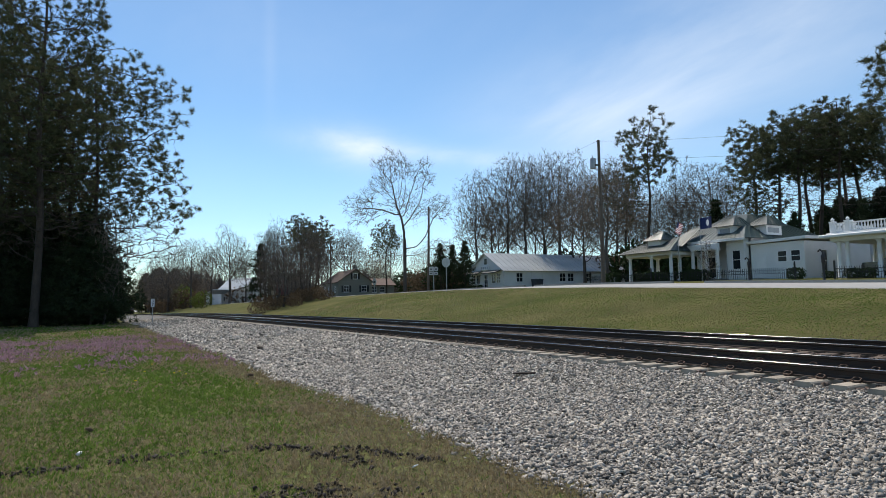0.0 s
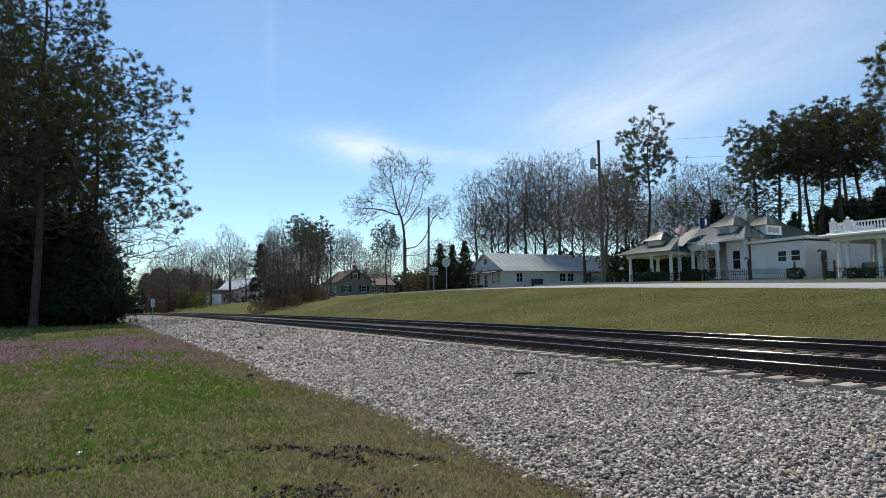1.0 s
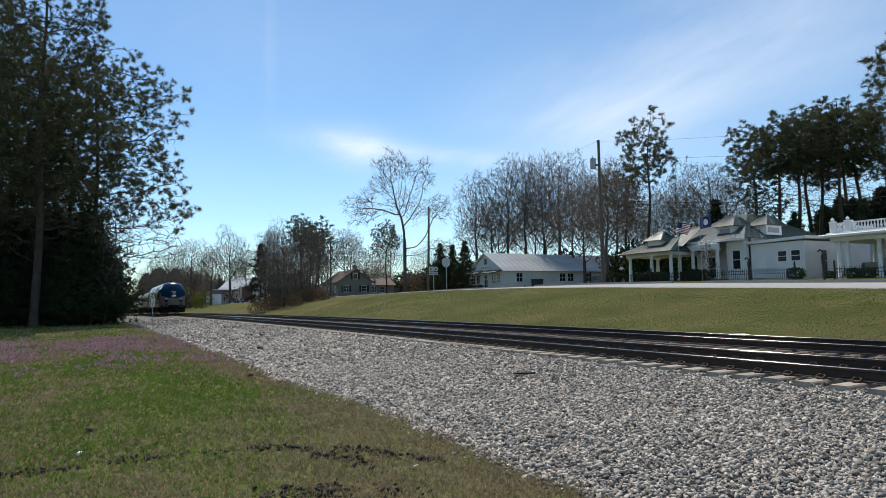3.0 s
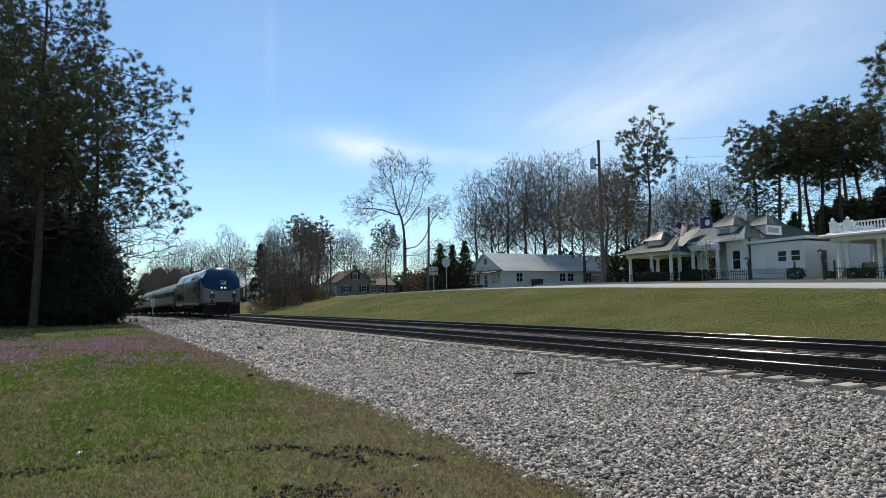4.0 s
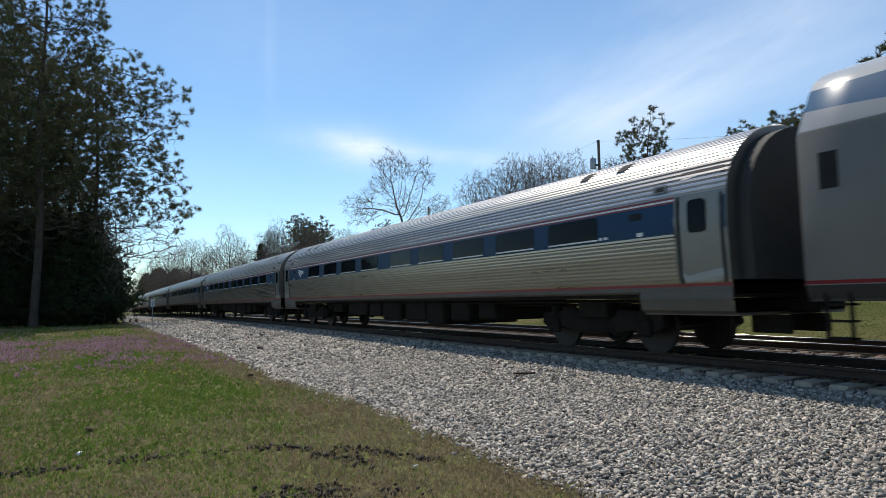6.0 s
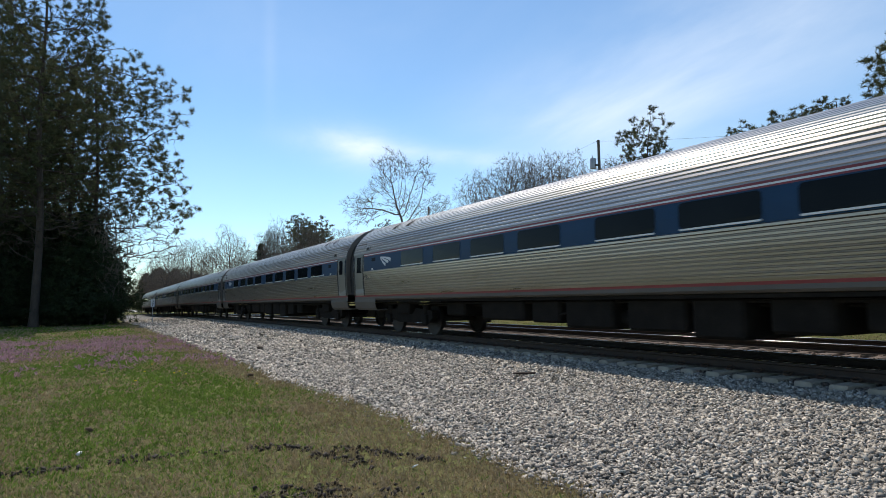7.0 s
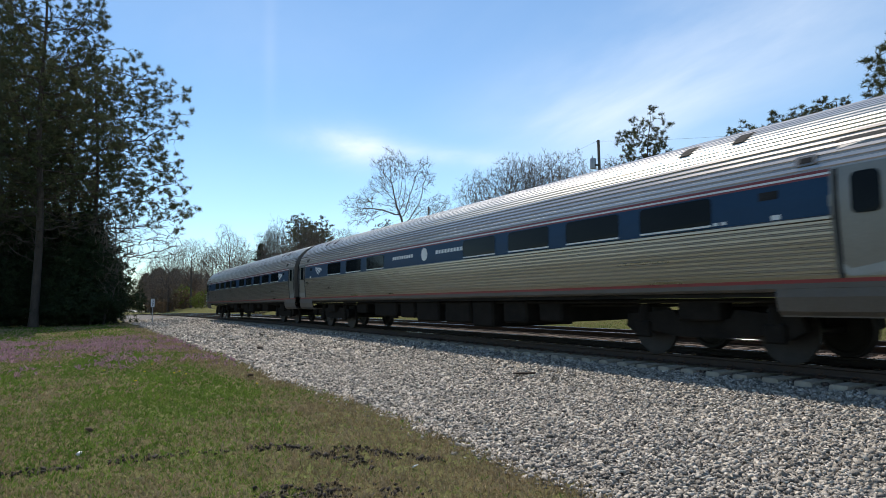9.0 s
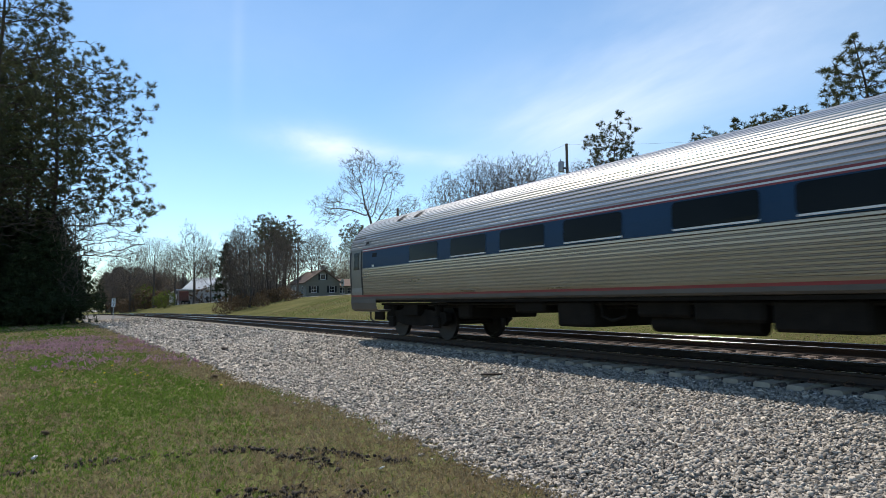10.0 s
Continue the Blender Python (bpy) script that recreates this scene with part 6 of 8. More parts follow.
def store():
    gz = float(ground_z(-76, 53))
    h = thing("store_building", "white single-storey store with a galvanised gable roof", "building", Matrix.Translation((-76.0, 52.6, gz)))
    W, L, E, R = 9.5, 24.0, 2.72, 5.45
    # long wall faces +x: u runs from front to back
    holes = [(2.2, 3.4, 0.9, 2.25), (10.3, 11.5, 0.95, 2.25), (11.9, 13.1, 0.95, 2.25), (15.6, 16.8, 0.95, 2.25)]
    lw, fr = wall(h, (0, 0), (0, L), -0.6, E, holes)
    for u0, u1, v0, v1 in holes:
        window(lw, fr, u0, u1, v0, v1, 2, 2)
    d = Shape()
    d.box(7.0, 8.0, -0.04, -0.003, 0.05, 2.1, 0.01, 0, fr)
    part("door", d, M_WHITETRIM, lw)
    for u in (5.0, 10.0):
        d = Shape()
        d.box(u, u + 0.07, -0.05, 0.0, 0.0, 2.6, 0.01, 0, fr)
        part("downpipe", d, M_WHITETRIM, lw)
    wall(h, (0, L), (-W, L), -0.6, E)
    wall(h, (-W, L), (-W, 0), -0.6, E)
    fh = [(0.7, 1.7, 0.8, 2.2), (2.0, 3.0, 0.8, 2.2), (4.2, 5.2, 0.02, 2.15), (6.3, 7.3, 0.8, 2.2), (7.5, 8.5, 0.8, 2.2)]
    fw, fr = wall(h, (-W, 0), (0, 0), -0.6, E, fh)
    for k, (u0, u1, v0, v1) in enumerate(fh):
        window(fw, fr, u0, u1, v0, v1, 2, 3)
    g = Shape()
    g.extrude([(0, E), (-W, E), (-W / 2, R - 0.12)], 0, 0.16, "y")
    gb = part("gable", g, M_WHITEWALL, h)
    gw = Shape()
    gw.box(-W / 2 - 0.45, -W / 2 + 0.45, -0.03, -0.002, 3.6, 4.6, 0.01)
    aw = part("attic_window", gw, M_WHITETRIM, gb)
    gw = Shape()
    gw.box(-W / 2 - 0.36, -W / 2 + 0.36, -0.042, -0.032, 3.68, 4.52)
    part("pane", gw, M_GLASS, aw)
    seamed(h, [(0.45, -0.4, E - 0.20), (0.45, L + 0.4, E - 0.20), (-W / 2, L + 0.4, R), (-W / 2, -0.4, R)], 26, M_TINROOF)
    seamed(h, [(-W - 0.45, -0.4, E - 0.20), (-W - 0.45, L + 0.4, E - 0.20), (-W / 2, L + 0.4, R), (-W / 2, -0.4, R)], 26, M_TINROOF)
    for x0, x1 in ((-W + 0.3, -5.6), (-4.2, -0.6)):
        a = Shape()
        a.extrude([(0.0, 2.75), (-1.25, 2.35), (-1.25, 2.22), (0.0, 2.62)], x0, x1, "x")
        aw = part("awning", a, M_AWNING, h, "dark metal awning")
        for x in (x0 + 0.05, x1 - 0.05):
            s = Shape()
            s.tube([(x, -0.02, 2.0), (x, -1.2, 2.25)], 0.02, 5)
            part("brace", s, M_IRON, aw)
    s = Shape()
    s.box(-6.2, -3.6, -0.16, -0.02, 2.85, 3.5, 0.02)
    sg = part("sign_board", s, M_WHITETRIM, h, "small white sign with grey bars")
    for i in range(4):
        s = Shape()
        s.box(-5.9 + i * 0.55, -5.5 + i * 0.55, -0.17, -0.162, 3.0, 3.32)
        part("letter_bar", s, M_GREYMETAL, sg)
    s = Shape()
    s.box(0.02, 0.35, 15.0, 15.8, 0.15, 0.55, 0.03)
    part("air_conditioner", s, M_GREYMETAL, h)
    b = Shape()
    b.extrude([(-0.62, 0), (0.62, 0), (0.72, 1.0), (-0.72, 1.0)], -0.5, 0.5, "y")
    bz = float(ground_z(-75.2, 58.2))
    bn = thing("waste_bin", "slate blue plastic waste bin beside the store wall", "bin", Matrix.Translation((-75.2, 58.0, bz)) @ Matrix.Rotation(radians(90), 4, "Z"))
    part("tub", b, M_BIN, bn)
    b = Shape()
    b.box(-0.78, 0.78, -0.55, 0.55, 1.0, 1.1, 0.03)
    part("lid", b, M_BIN, bn)


def green_house():
    gz = float(ground_z(-36, 50))
    h = thing("bungalow", "white bungalow with green-grey metal hip roof and columned porch", "house", Matrix.Translation((0, 0, gz)))
    # flat-roofed wing
    hw = [(2.55, 3.4, 1.35, 2.3), (3.7, 4.55, 1.35, 2.3)]
    w, fr = wall(h, (-35.2, 50.3), (-30.3, 50.3), -0.5, 3.0, hw)
    for q in hw:
        window(w, fr, *q, 1, 2)
    d = Shape()
    d.box(0.7, 1.6, -0.04, -0.003, 0.05, 2.15, 0.01, 0, fr)
    part("door", d, M_WHITETRIM, w, "white side door")
    hw = [(2.4, 3.2, 0.5, 2.3)]
    w, fr = wall(h, (-30.3, 50.3), (-30.3, 60), -0.5, 3.0, hw)
    window(w, fr, *hw[0], 1, 2)
    r = Shape()
    r.add([(-36.0, 50.0, 3.02), (-30.0, 50.0, 3.12), (-30.0, 60.2, 3.30), (-36.0, 60.2, 3.2), (-36.0, 50.0, 3.26), (-30.0, 50.0, 3.36), (-30.0, 60.2, 3.54), (-36.0, 60.2, 3.44)],
          [(0, 1, 2, 3), (4, 5, 6, 7), (0, 1, 5, 4), (1, 2, 6, 5), (2, 3, 7, 6), (3, 0, 4, 7)])
    part("wing_roof", r, M_WHITETRIM, h, "low white wing roof")
    # main block
    hm = [(0.5, 1.35, 0.9, 2.6)]
    w, fr = wall(h, (-36.9, 49.6), (-35.2, 49.6), -0.5, 3.65, hm)
    window(w, fr, *hm[0], 1, 2)
    wall(h, (-35.2, 49.6), (-35.2, 50.3), -0.5, 3.65)
    wall(h, (-36.9, 51.6), (-36.9, 49.6), -0.5, 3.65)
    hp = [(0.9, 1.8, 0.05, 2.3), (2.9, 3.8, 0.8, 2.4)]
    w, fr = wall(h, (-41.4, 51.6), (-36.9, 51.6), -0.5, 3.65, hp)
    for q in hp:
        window(w, fr, *q, 1, 2)
    wall(h, (-41.4, 62), (-41.4, 51.6), -0.5, 3.65)
    wall(h, (-30.3, 62), (-41.4, 62), -0.5, 3.65)
    wall(h, (-35.2, 50.46), (-35.2, 62), 3.0, 3.65)
    # hip roof
    A, B, C, D = (-42.1, 48.9, 3.62), (-34.6, 48.9, 3.62), (-34.6, 62.6, 3.62), (-42.1, 62.6, 3.62)
    r0, r1 = (-40.4, 54.6, 6.35), (-38.4, 57.0, 6.35)
    seamed(h, [A, B, (-38.2, 54.6, 6.35), r0], 16, M_GREENROOF)
    seamed(h, [B, C, r1, (-38.2, 54.6, 6.35)], 16, M_GREENROOF)
    seamed(h, [C, D, (-40.4, 57.0, 6.35), r1], 12, M_GREENROOF)
    seamed(h, [D, A, r0, (-40.4, 57.0, 6.35)], 16, M_GREENROOF)
    fa = Shape()
    for a, b in ((A, B), (B, C), (D, A)):
        pass
    fa.box(-42.15, -34.55, 48.80, 48.90, 3.38, 3.62, 0.01)
    part("fascia", fa, M_WHITETRIM, h)
    # dormers on the front and the right slope
    for cx, cy, face in ((-37.4, 50.8, "y"), (-35.8, 53.2, "x")):
        dm = Shape()
        dm.box(cx - 0.8, cx + 0.8, cy - 0.6, cy + 1.6, 4.0, 4.85)
        do = part("dormer", dm, M_WHITETRIM, h)
        v = Shape()
        if face == "y":
            v.box(cx - 0.5, cx + 0.5, cy - 0.63, cy - 0.602, 4.2, 4.65)
        else:
            v.box(cx + 0.802, cx + 0.83, cy - 0.4, cy + 1.2, 4.2, 4.65)
        part("vent", v, M_GREYMETAL, do)
        seamed(do, [(cx - 1.15, cy - 1.0, 4.85), (cx + 1.15, cy - 1.0, 4.85), (cx + 0.2, cy + 0.5, 5.75), (cx - 0.2, cy + 0.5, 5.75)], 6, M_GREENROOF, 0.05)
        seamed(do, [(cx + 1.15, cy - 1.0, 4.85), (cx + 1.15, cy + 2.0, 4.85), (cx + 0.2, cy + 1.6, 5.75), (cx + 0.2, cy + 0.5, 5.75)], 6, M_GREENROOF, 0.05)
        seamed(do, [(cx - 1.15, cy + 2.0, 4.85), (cx - 1.15, cy - 1.0, 4.85), (cx - 0.2, cy + 0.5, 5.75), (cx - 0.2, cy + 1.6, 5.75)], 6, M_GREENROOF, 0.05)
    # front porch
    pr = Shape()
    pr.box(-41.5, -36.95, 48.6, 51.6, -0.5, 0.22, 0.02)
    part("porch_floor", pr, M_CURB, h)
    pr = Shape()
    pr.box(-41.7, -36.95, 48.45, 48.75, 2.75, 3.30, 0.02)
    part("porch_beam", pr, M_WHITETRIM, h)
    for x in (-41.3, -39.8, -38.3, -37.2):
        column(h, x, 48.7, 0.24, 2.75, 0.17)
    # carport with its own roof
    for x in (-45.50, -42.81, -40.53):
        for y in (46.6, 50.4):
            column(h, x, y, -0.1, 2.45, 0.17)
    b = Shape()
    b.box(-45.83, -40.21, 46.35, 50.7, 2.45, 2.80, 0.02)
    part("carport_beam", b, M_WHITETRIM, h)
    E0 = 2.78
    seamed(h, [(-46.40, 45.7, E0), (-39.80, 45.7, E0), (-41.10, 48.5, 4.15), (-44.20, 48.5, 4.15)], 18, M_GREENROOF)
    seamed(h, [(-39.80, 45.7, E0), (-39.80, 51.3, E0), (-41.10, 48.6, 4.15), (-41.10, 48.5, 4.15)], 10, M_GREENROOF)
    seamed(h, [(-39.80, 51.3, E0), (-46.40, 51.3, E0), (-44.20, 48.6, 4.15), (-41.10, 48.6, 4.15)], 14, M_GREENROOF)
    seamed(h, [(-46.40, 51.3, E0), (-46.40, 45.7, E0), (-44.20, 48.5, 4.15), (-44.20, 48.6, 4.15)], 10, M_GREENROOF)
    cu = Shape()
    cu.box(-43.63, -42.00, 47.1, 48.5, 3.3, 3.95)
    co = part("cupola", cu, M_WHITETRIM, h)
    seamed(co, [(-43.96, 46.7, 3.95), (-41.67, 46.7, 3.95), (-42.49, 48.0, 4.85), (-43.14, 48.0, 4.85)], 8, M_GREENROOF, 0.05)
    seamed(co, [(-41.67, 46.7, 3.95), (-41.67, 49.3, 3.95), (-42.49, 48.2, 4.85), (-42.49, 48.0, 4.85)], 8, M_GREENROOF, 0.05)
    seamed(co, [(-43.96, 49.3, 3.95), (-43.96, 46.7, 3.95), (-43.14, 48.0, 4.85), (-43.14, 48.2, 4.85)], 8, M_GREENROOF, 0.05)
    seamed(h, [(-41.59, 47.2, 3.4), (-39.64, 47.2, 3.2), (-39.96, 50.5, 5.2), (-40.94, 50.5, 5.2)], 6, M_GREENROOF, 0.05, name="valley_roof")


def porch_house():
    gz = float(ground_z(-26, 50))
    h = thing("porch_house", "white house with a columned carport and roof balustrade", "house", Matrix.Translation((0, 0, gz)))
    for x in (-27.2, -26.6, -24.4, -23.8, -19.5, -19.0, -14.2, -13.7):
        for y in (49.6, 54.6):
            column(h, x, y, 0.05, 2.75, 0.17)
    s = Shape()
    s.box(-27.6, -13.2, 49.2, 55.0, 2.75, 3.05, 0.02)
    part("beam", s, M_WHITETRIM, h)
    s = Shape()
    s.box(-28.2, -12.6, 48.6, 55.6, 3.05, 3.30, 0.06)
    part("cornice", s, M_WHITETRIM, h)
    s = Shape()
    s.box(-27.8, -13.0, 49.0, 55.2, 3.30, 3.42, 0.02)
    part("roof_slab", s, M_WHITETRIM, h)
    def post(x, y):
        p = Shape()
        p.box(x - 0.17, x + 0.17, y - 0.17, y + 0.17, 3.42, 4.22, 0.02)
        p.box(x - 0.21, x + 0.21, y - 0.21, y + 0.21, 4.22, 4.30, 0.01)
        p.lathe([(0.06, 4.30), (0.12, 4.38), (0.14, 4.46), (0.08, 4.52), (0.03, 4.60)], 10, Matrix.Translation((x, y, 0)))
        part("baluster_post", p, M_WHITETRIM, h)
    for x in (-27.4, -26.3, -22.4, -18.5, -14.5):
        post(x, 49.3)
    post(-27.4, 52.0)
    for z0, z1 in ((3.46, 3.54), (4.06, 4.16)):
        r = Shape()
        r.box(-27.4, -13.4, 49.24, 49.36, z0, z1, 0.01)
        part("balustrade_rail", r, M_WHITETRIM, h)
        r = Shape()
        r.box(-27.46, -27.34, 49.3, 55.0, z0, z1, 0.01)
        part("balustrade_rail", r, M_WHITETRIM, h)
    bal = Shape()
    bal.lathe([(0.05, 3.54), (0.045, 3.60), (0.085, 3.72), (0.05, 3.88), (0.04, 4.0), (0.055, 4.06)], 8)
    me = bal.mesh("baluster", M_WHITETRIM, True)
    for i in range(62):
        x = -27.1 + i * 0.22
        if min(abs(x - q) for q in (-27.4, -26.3, -22.4, -18.5, -14.5)) > 0.25:
            part("baluster", me, None, h).location = (x, 49.3, 0)
    for i in range(20):
        y = 49.6 + i * 0.25
        if abs(y - 52) > 0.25:
            part("baluster", me, None, h).location = (-27.4, y, 0)
    # house body behind
    hh = [(2.0, 3.0, 0.9, 2.3), (6.0, 7.0, 0.9, 2.3), (10, 11, 0.05, 2.2)]
    w, fr = wall(h, (-22.5, 58.5), (-4.0, 58.5), -0.5, 3.6, hh)
    for q in hh:
        window(w, fr, *q, 2, 2)
    wall(h, (-22.5, 70), (-22.5, 58.5), -0.5, 3.6)
    wall(h, (-4.0, 58.5), (-4.0, 70), -0.5, 3.6)
    wall(h, (-4.0, 70), (-22.5, 70), -0.5, 3.6)
    seamed(h, [(-23.1, 57.9, 3.6), (-3.4, 57.9, 3.6), (-8, 64, 6.0), (-18, 64, 6.0)], 24, M_GREENROOF)
    seamed(h, [(-3.4, 70.6, 3.6), (-23.1, 70.6, 3.6), (-18, 64.1, 6.0), (-8, 64.1, 6.0)], 24, M_GREENROOF)
    seamed(h, [(-23.1, 70.6, 3.6), (-23.1, 57.9, 3.6), (-18, 64, 6.0), (-18, 64.1, 6.0)], 12, M_GREENROOF)
    g = thing("garage", "low white outbuilding with a ribbed metal roof", "building", Matrix.Translation((0, 0, float(ground_z(-29, 64)))))
    wall(g, (-33.5, 63.5), (-25, 63.5), -0.5, 2.4)
    wall(g, (-25, 63.5), (-25, 70), -0.5, 2.4)
    wall(g, (-33.5, 70), (-33.5, 63.5), -0.5, 2.4)
    wall(g, (-25, 70), (-33.5, 70), -0.5, 2.4)
    seamed(g, [(-34, 63.0, 2.35), (-24.5, 63.0, 2.35), (-24.5, 66.75, 4.2), (-34, 66.75, 4.2)], 16, M_TINROOF)
    seamed(g, [(-24.5, 70.5, 2.35), (-34, 70.5, 2.35), (-34, 66.75, 4.2), (-24.5, 66.75, 4.2)], 16, M_TINROOF)


def gabled_house(name, label, x, y, turn, W, L, E, R, mat, roof, wins, wing=None, chimney=True, seams=0):
    """Gabled house, gable wall at local y = 0; wins: holes of the gable wall."""
    h = thing(name, label, "house", Matrix.Translation((x, y, float(ground_z(x, y)))) @ Matrix.Rotation(radians(turn), 4, "Z"))
    w, fr = wall(h, (-W / 2, 0), (W / 2, 0), -1.0, E, [q for q in wins if q[3] < E], mat=mat)
    for q in wins:
        if q[3] < E:
            window(w, fr, *q, 2, 2, None, M_IRON)
    hs = [(1.5, 2.5, 0.9, 2.1), (4.5, 5.5, 0.9, 2.1), (L - 3, L - 2, 0.9, 2.1)]
    w, fr = wall(h, (W / 2, 0), (W / 2, L), -1.0, E, hs, mat=mat)
    for q in hs:
        window(w, fr, *q, 2, 2)
    w, fr = wall(h, (-W / 2, L), (-W / 2, 0), -1.0, E, hs, mat=mat)
    for q in hs:
        window(w, fr, *q, 2, 2)
    wall(h, (W / 2, L), (-W / 2, L), -1.0, E, mat=mat)
    for y0 in (0.0, L - 0.16):
        g = Shape()
        g.extrude([(-W / 2, E), (W / 2, E), (0, R - 0.1)], y0, y0 + 0.16, "y")
        gb = part("gable", g, mat, h)
        if y0 == 0:
            f = Shape()
            f.box(-0.5, 0.5, -0.04, -0.002, E + 0.35, E + 1.45, 0.01)
            f = part("attic_window", f, M_WHITETRIM, gb)
            q = Shape()
            q.box(-0.38, 0.38, -0.05, -0.042, E + 0.45, E + 1.35)
            part("pane", q, M_GLASS, f)
            for a in (-0.85, 0.52):
                q = Shape()
                q.box(a, a + 0.33, -0.04, -0.002, E + 0.35, E + 1.45, 0.01)
                part("shutter", q, M_IRON, f)
    for s in (-1, 1):
        seamed(h, [(s * (W / 2 + 0.4), -0.4, E - 0.2), (s * (W / 2 + 0.4), L + 0.4, E - 0.2), (0, L + 0.4, R), (0, -0.4, R)], seams or 1, roof, 0.12)
    if chimney:
        c = Shape()
        c.box(W * 0.18 - 0.35, W * 0.18 + 0.35, L * 0.3, L * 0.3 + 0.7, E, R + 0.9, 0.02)
        part("chimney", c, M_TANWALL, h)
    if wing:
        wx0, wx1, wy, we = wing
        hw = [(0.8, 1.7, 0.8, 1.9), (2.4, 3.3, 0.8, 1.9)]
        w, fr = wall(h, (wx0, wy), (wx1, wy), -1.0, we, hw, mat=mat)
        for q in hw:
            window(w, fr, *q, 2, 2)
        wall(h, (wx1, wy), (wx1, wy + 6), -1.0, we, mat=mat)
        seamed(h, [(wx0, wy - 0.5, we - 0.1), (wx1 + 0.4, wy - 0.5, we - 0.1), (wx1 + 0.4, wy + 3.2, we + 1.3), (wx0, wy + 3.2, we + 1.3)], 1, roof, 0.12, name="wing_roof")
    return h


store()
green_house()
porch_house()
gabled_house("cottage", "tan cottage with brown shingle roof behind the bank", -111.5, 43.6, 84, 6.4, 13, 2.9, 5.2, M_TANWALL, M_BROWNROOF, [(1.0, 2.0, 0.9, 2.1), (4.4, 5.4, 0.9, 2.1)], (3.2, 8.4, 2.6, 2.3))
gabled_house("white_house", "white gabled house among bare trees", -190, 36, -60, 8.0, 12, 4.2, 7.4, M_WHITEWALL, M_TINROOF, [(1.2, 2.2, 1, 2.4), (5.6, 6.6, 1, 2.4)], (4.0, 10, 2.0, 2.8), False, 10)


def wood_pole(x, y, height, lean, arms, can):
    z = float(ground_z(x, y))
    p = thing("utility_pole", "weathered wooden utility pole beside the road", "utility pole", Matrix.Translation((x, y, z)) @ Matrix.Rotation(radians(lean), 4, "Y"), "line of utility poles")
    s = Shape()
    s.tube([(0, 0, -0.5), (0, 0, height * 0.5), (0, 0, height)], [0.17, 0.145, 0.11], 10)
    part("shaft", s, M_POLEWOOD, p, "", True)
    for h in arms:
        a = Shape()
        a.tube([(0, -0.12, h), (0, -0.16, h + 0.02), (0, -0.16, h + 0.16)], [0.03, 0.03, 0.05], 6)
        part("insulator", a, M_GREYMETAL, p)
    if can:
        c = Shape()
        c.lathe([(0.20, 0), (0.26, 0.04), (0.26, 0.82), (0.22, 0.90), (0.10, 0.93)], 14, Matrix.Translation((-0.28, -0.42, height - 2.45)))
        t = part("transformer", c, M_GREYMETAL, p, "grey transformer can", True)
        b = Shape()
        b.tube([(-0.3, -0.45, height - 1.5), (-0.32, -0.47, height - 1.28)], [0.05, 0.03], 6)
        part("bushing", b, M_GREYMETAL, t)
        b = Shape()
        b.box(-0.1, 0.1, -0.42, -0.08, height - 2.2, height - 2.1)
        part("bracket", b, M_IRON, t)
    return z


poles = ((-39.7, 37.5, 12.2, 0.0, True), (-72.6, 38.4, 11.0, 2.6, False), (-18.0, 46.8, 10.4, 0.0, False), (-112.0, 39.0, 10.5, 0.0, False))
tops = []
for x, y, hgt, lean, can in poles:
    z = wood_pole(x, y, hgt, lean, (hgt - 0.25, hgt - 2.6, hgt - 5.2), can)
    tops.append((x + math.sin(radians(lean)) * hgt, y - 0.16, z, hgt))
for a, b in ((0, 1), (0, 2), (1, 3)):
    for drop, rad in ((0.1, 0.007), (1.6, 0.007), (5.1, 0.013), (5.5, 0.011)):
        p, q = tops[a], tops[b]
        w = Shape()
        pts = []
        for i in range(13):
            t = i / 12
            pts.append((p[0] + (q[0] - p[0]) * t, p[1] + (q[1] - p[1]) * t, (p[2] + p[3]) + (q[2] + q[3] - p[2] - p[3]) * t - drop - 0.9 * 4 * t * (1 - t) * 0.5))
        w.tube(pts, rad, 4)
        solo("overhead_wire", w, M_WIRE, "sagging overhead wire strung between wooden poles", "cable", group="overhead wires")


M_SIGNPALE = surface("weathered_sign_sheet", (0.36, 0.37, 0.37), (0.48, 0.49, 0.49), scale=4, rough=0.5)


def sign_post(x, y, turn, plates, height, label):
    p = thing("road_sign", label, "road sign", Matrix.Translation((x, y, float(ground_z(x, y)))) @ Matrix.Rotation(radians(turn), 4, "Z"))
    s = Shape()
    s.box(-0.03, 0.03, 0.0, 0.045, -0.3, height, 0.005)
    part("post", s, M_GREYMETAL, p)
    for kind, cx, z, w, h, mat in plates:
        q = Shape()
        if kind == "oct":
            q.extrude([(cx + w / 2 * math.cos(radians(22.5 + 45 * k)) * 1.08, z + w / 2 * math.sin(radians(22.5 + 45 * k)) * 1.08) for k in range(8)], -0.012, -0.002, "y")
        elif kind == "round":
            q.extrude([(cx + w / 2 * math.cos(k * 0.3927), z + h / 2 * math.sin(k * 0.3927)) for k in range(16)], -0.012, -0.002, "y")
        else:
            q.box(cx - w / 2, cx + w / 2, -0.012, -0.002, z - h / 2, z + h / 2)
        sg = part("sign_plate", q, mat, p)
        if kind in ("route", "round", "arrow"):
            b = Shape()
            b.box(cx - w * 0.25, cx + w * 0.25, -0.016, -0.0125, z - h * 0.12, z + h * 0.12)
            part("sign_mark", b, M_IRON, sg, "dark marking as a plain bar")


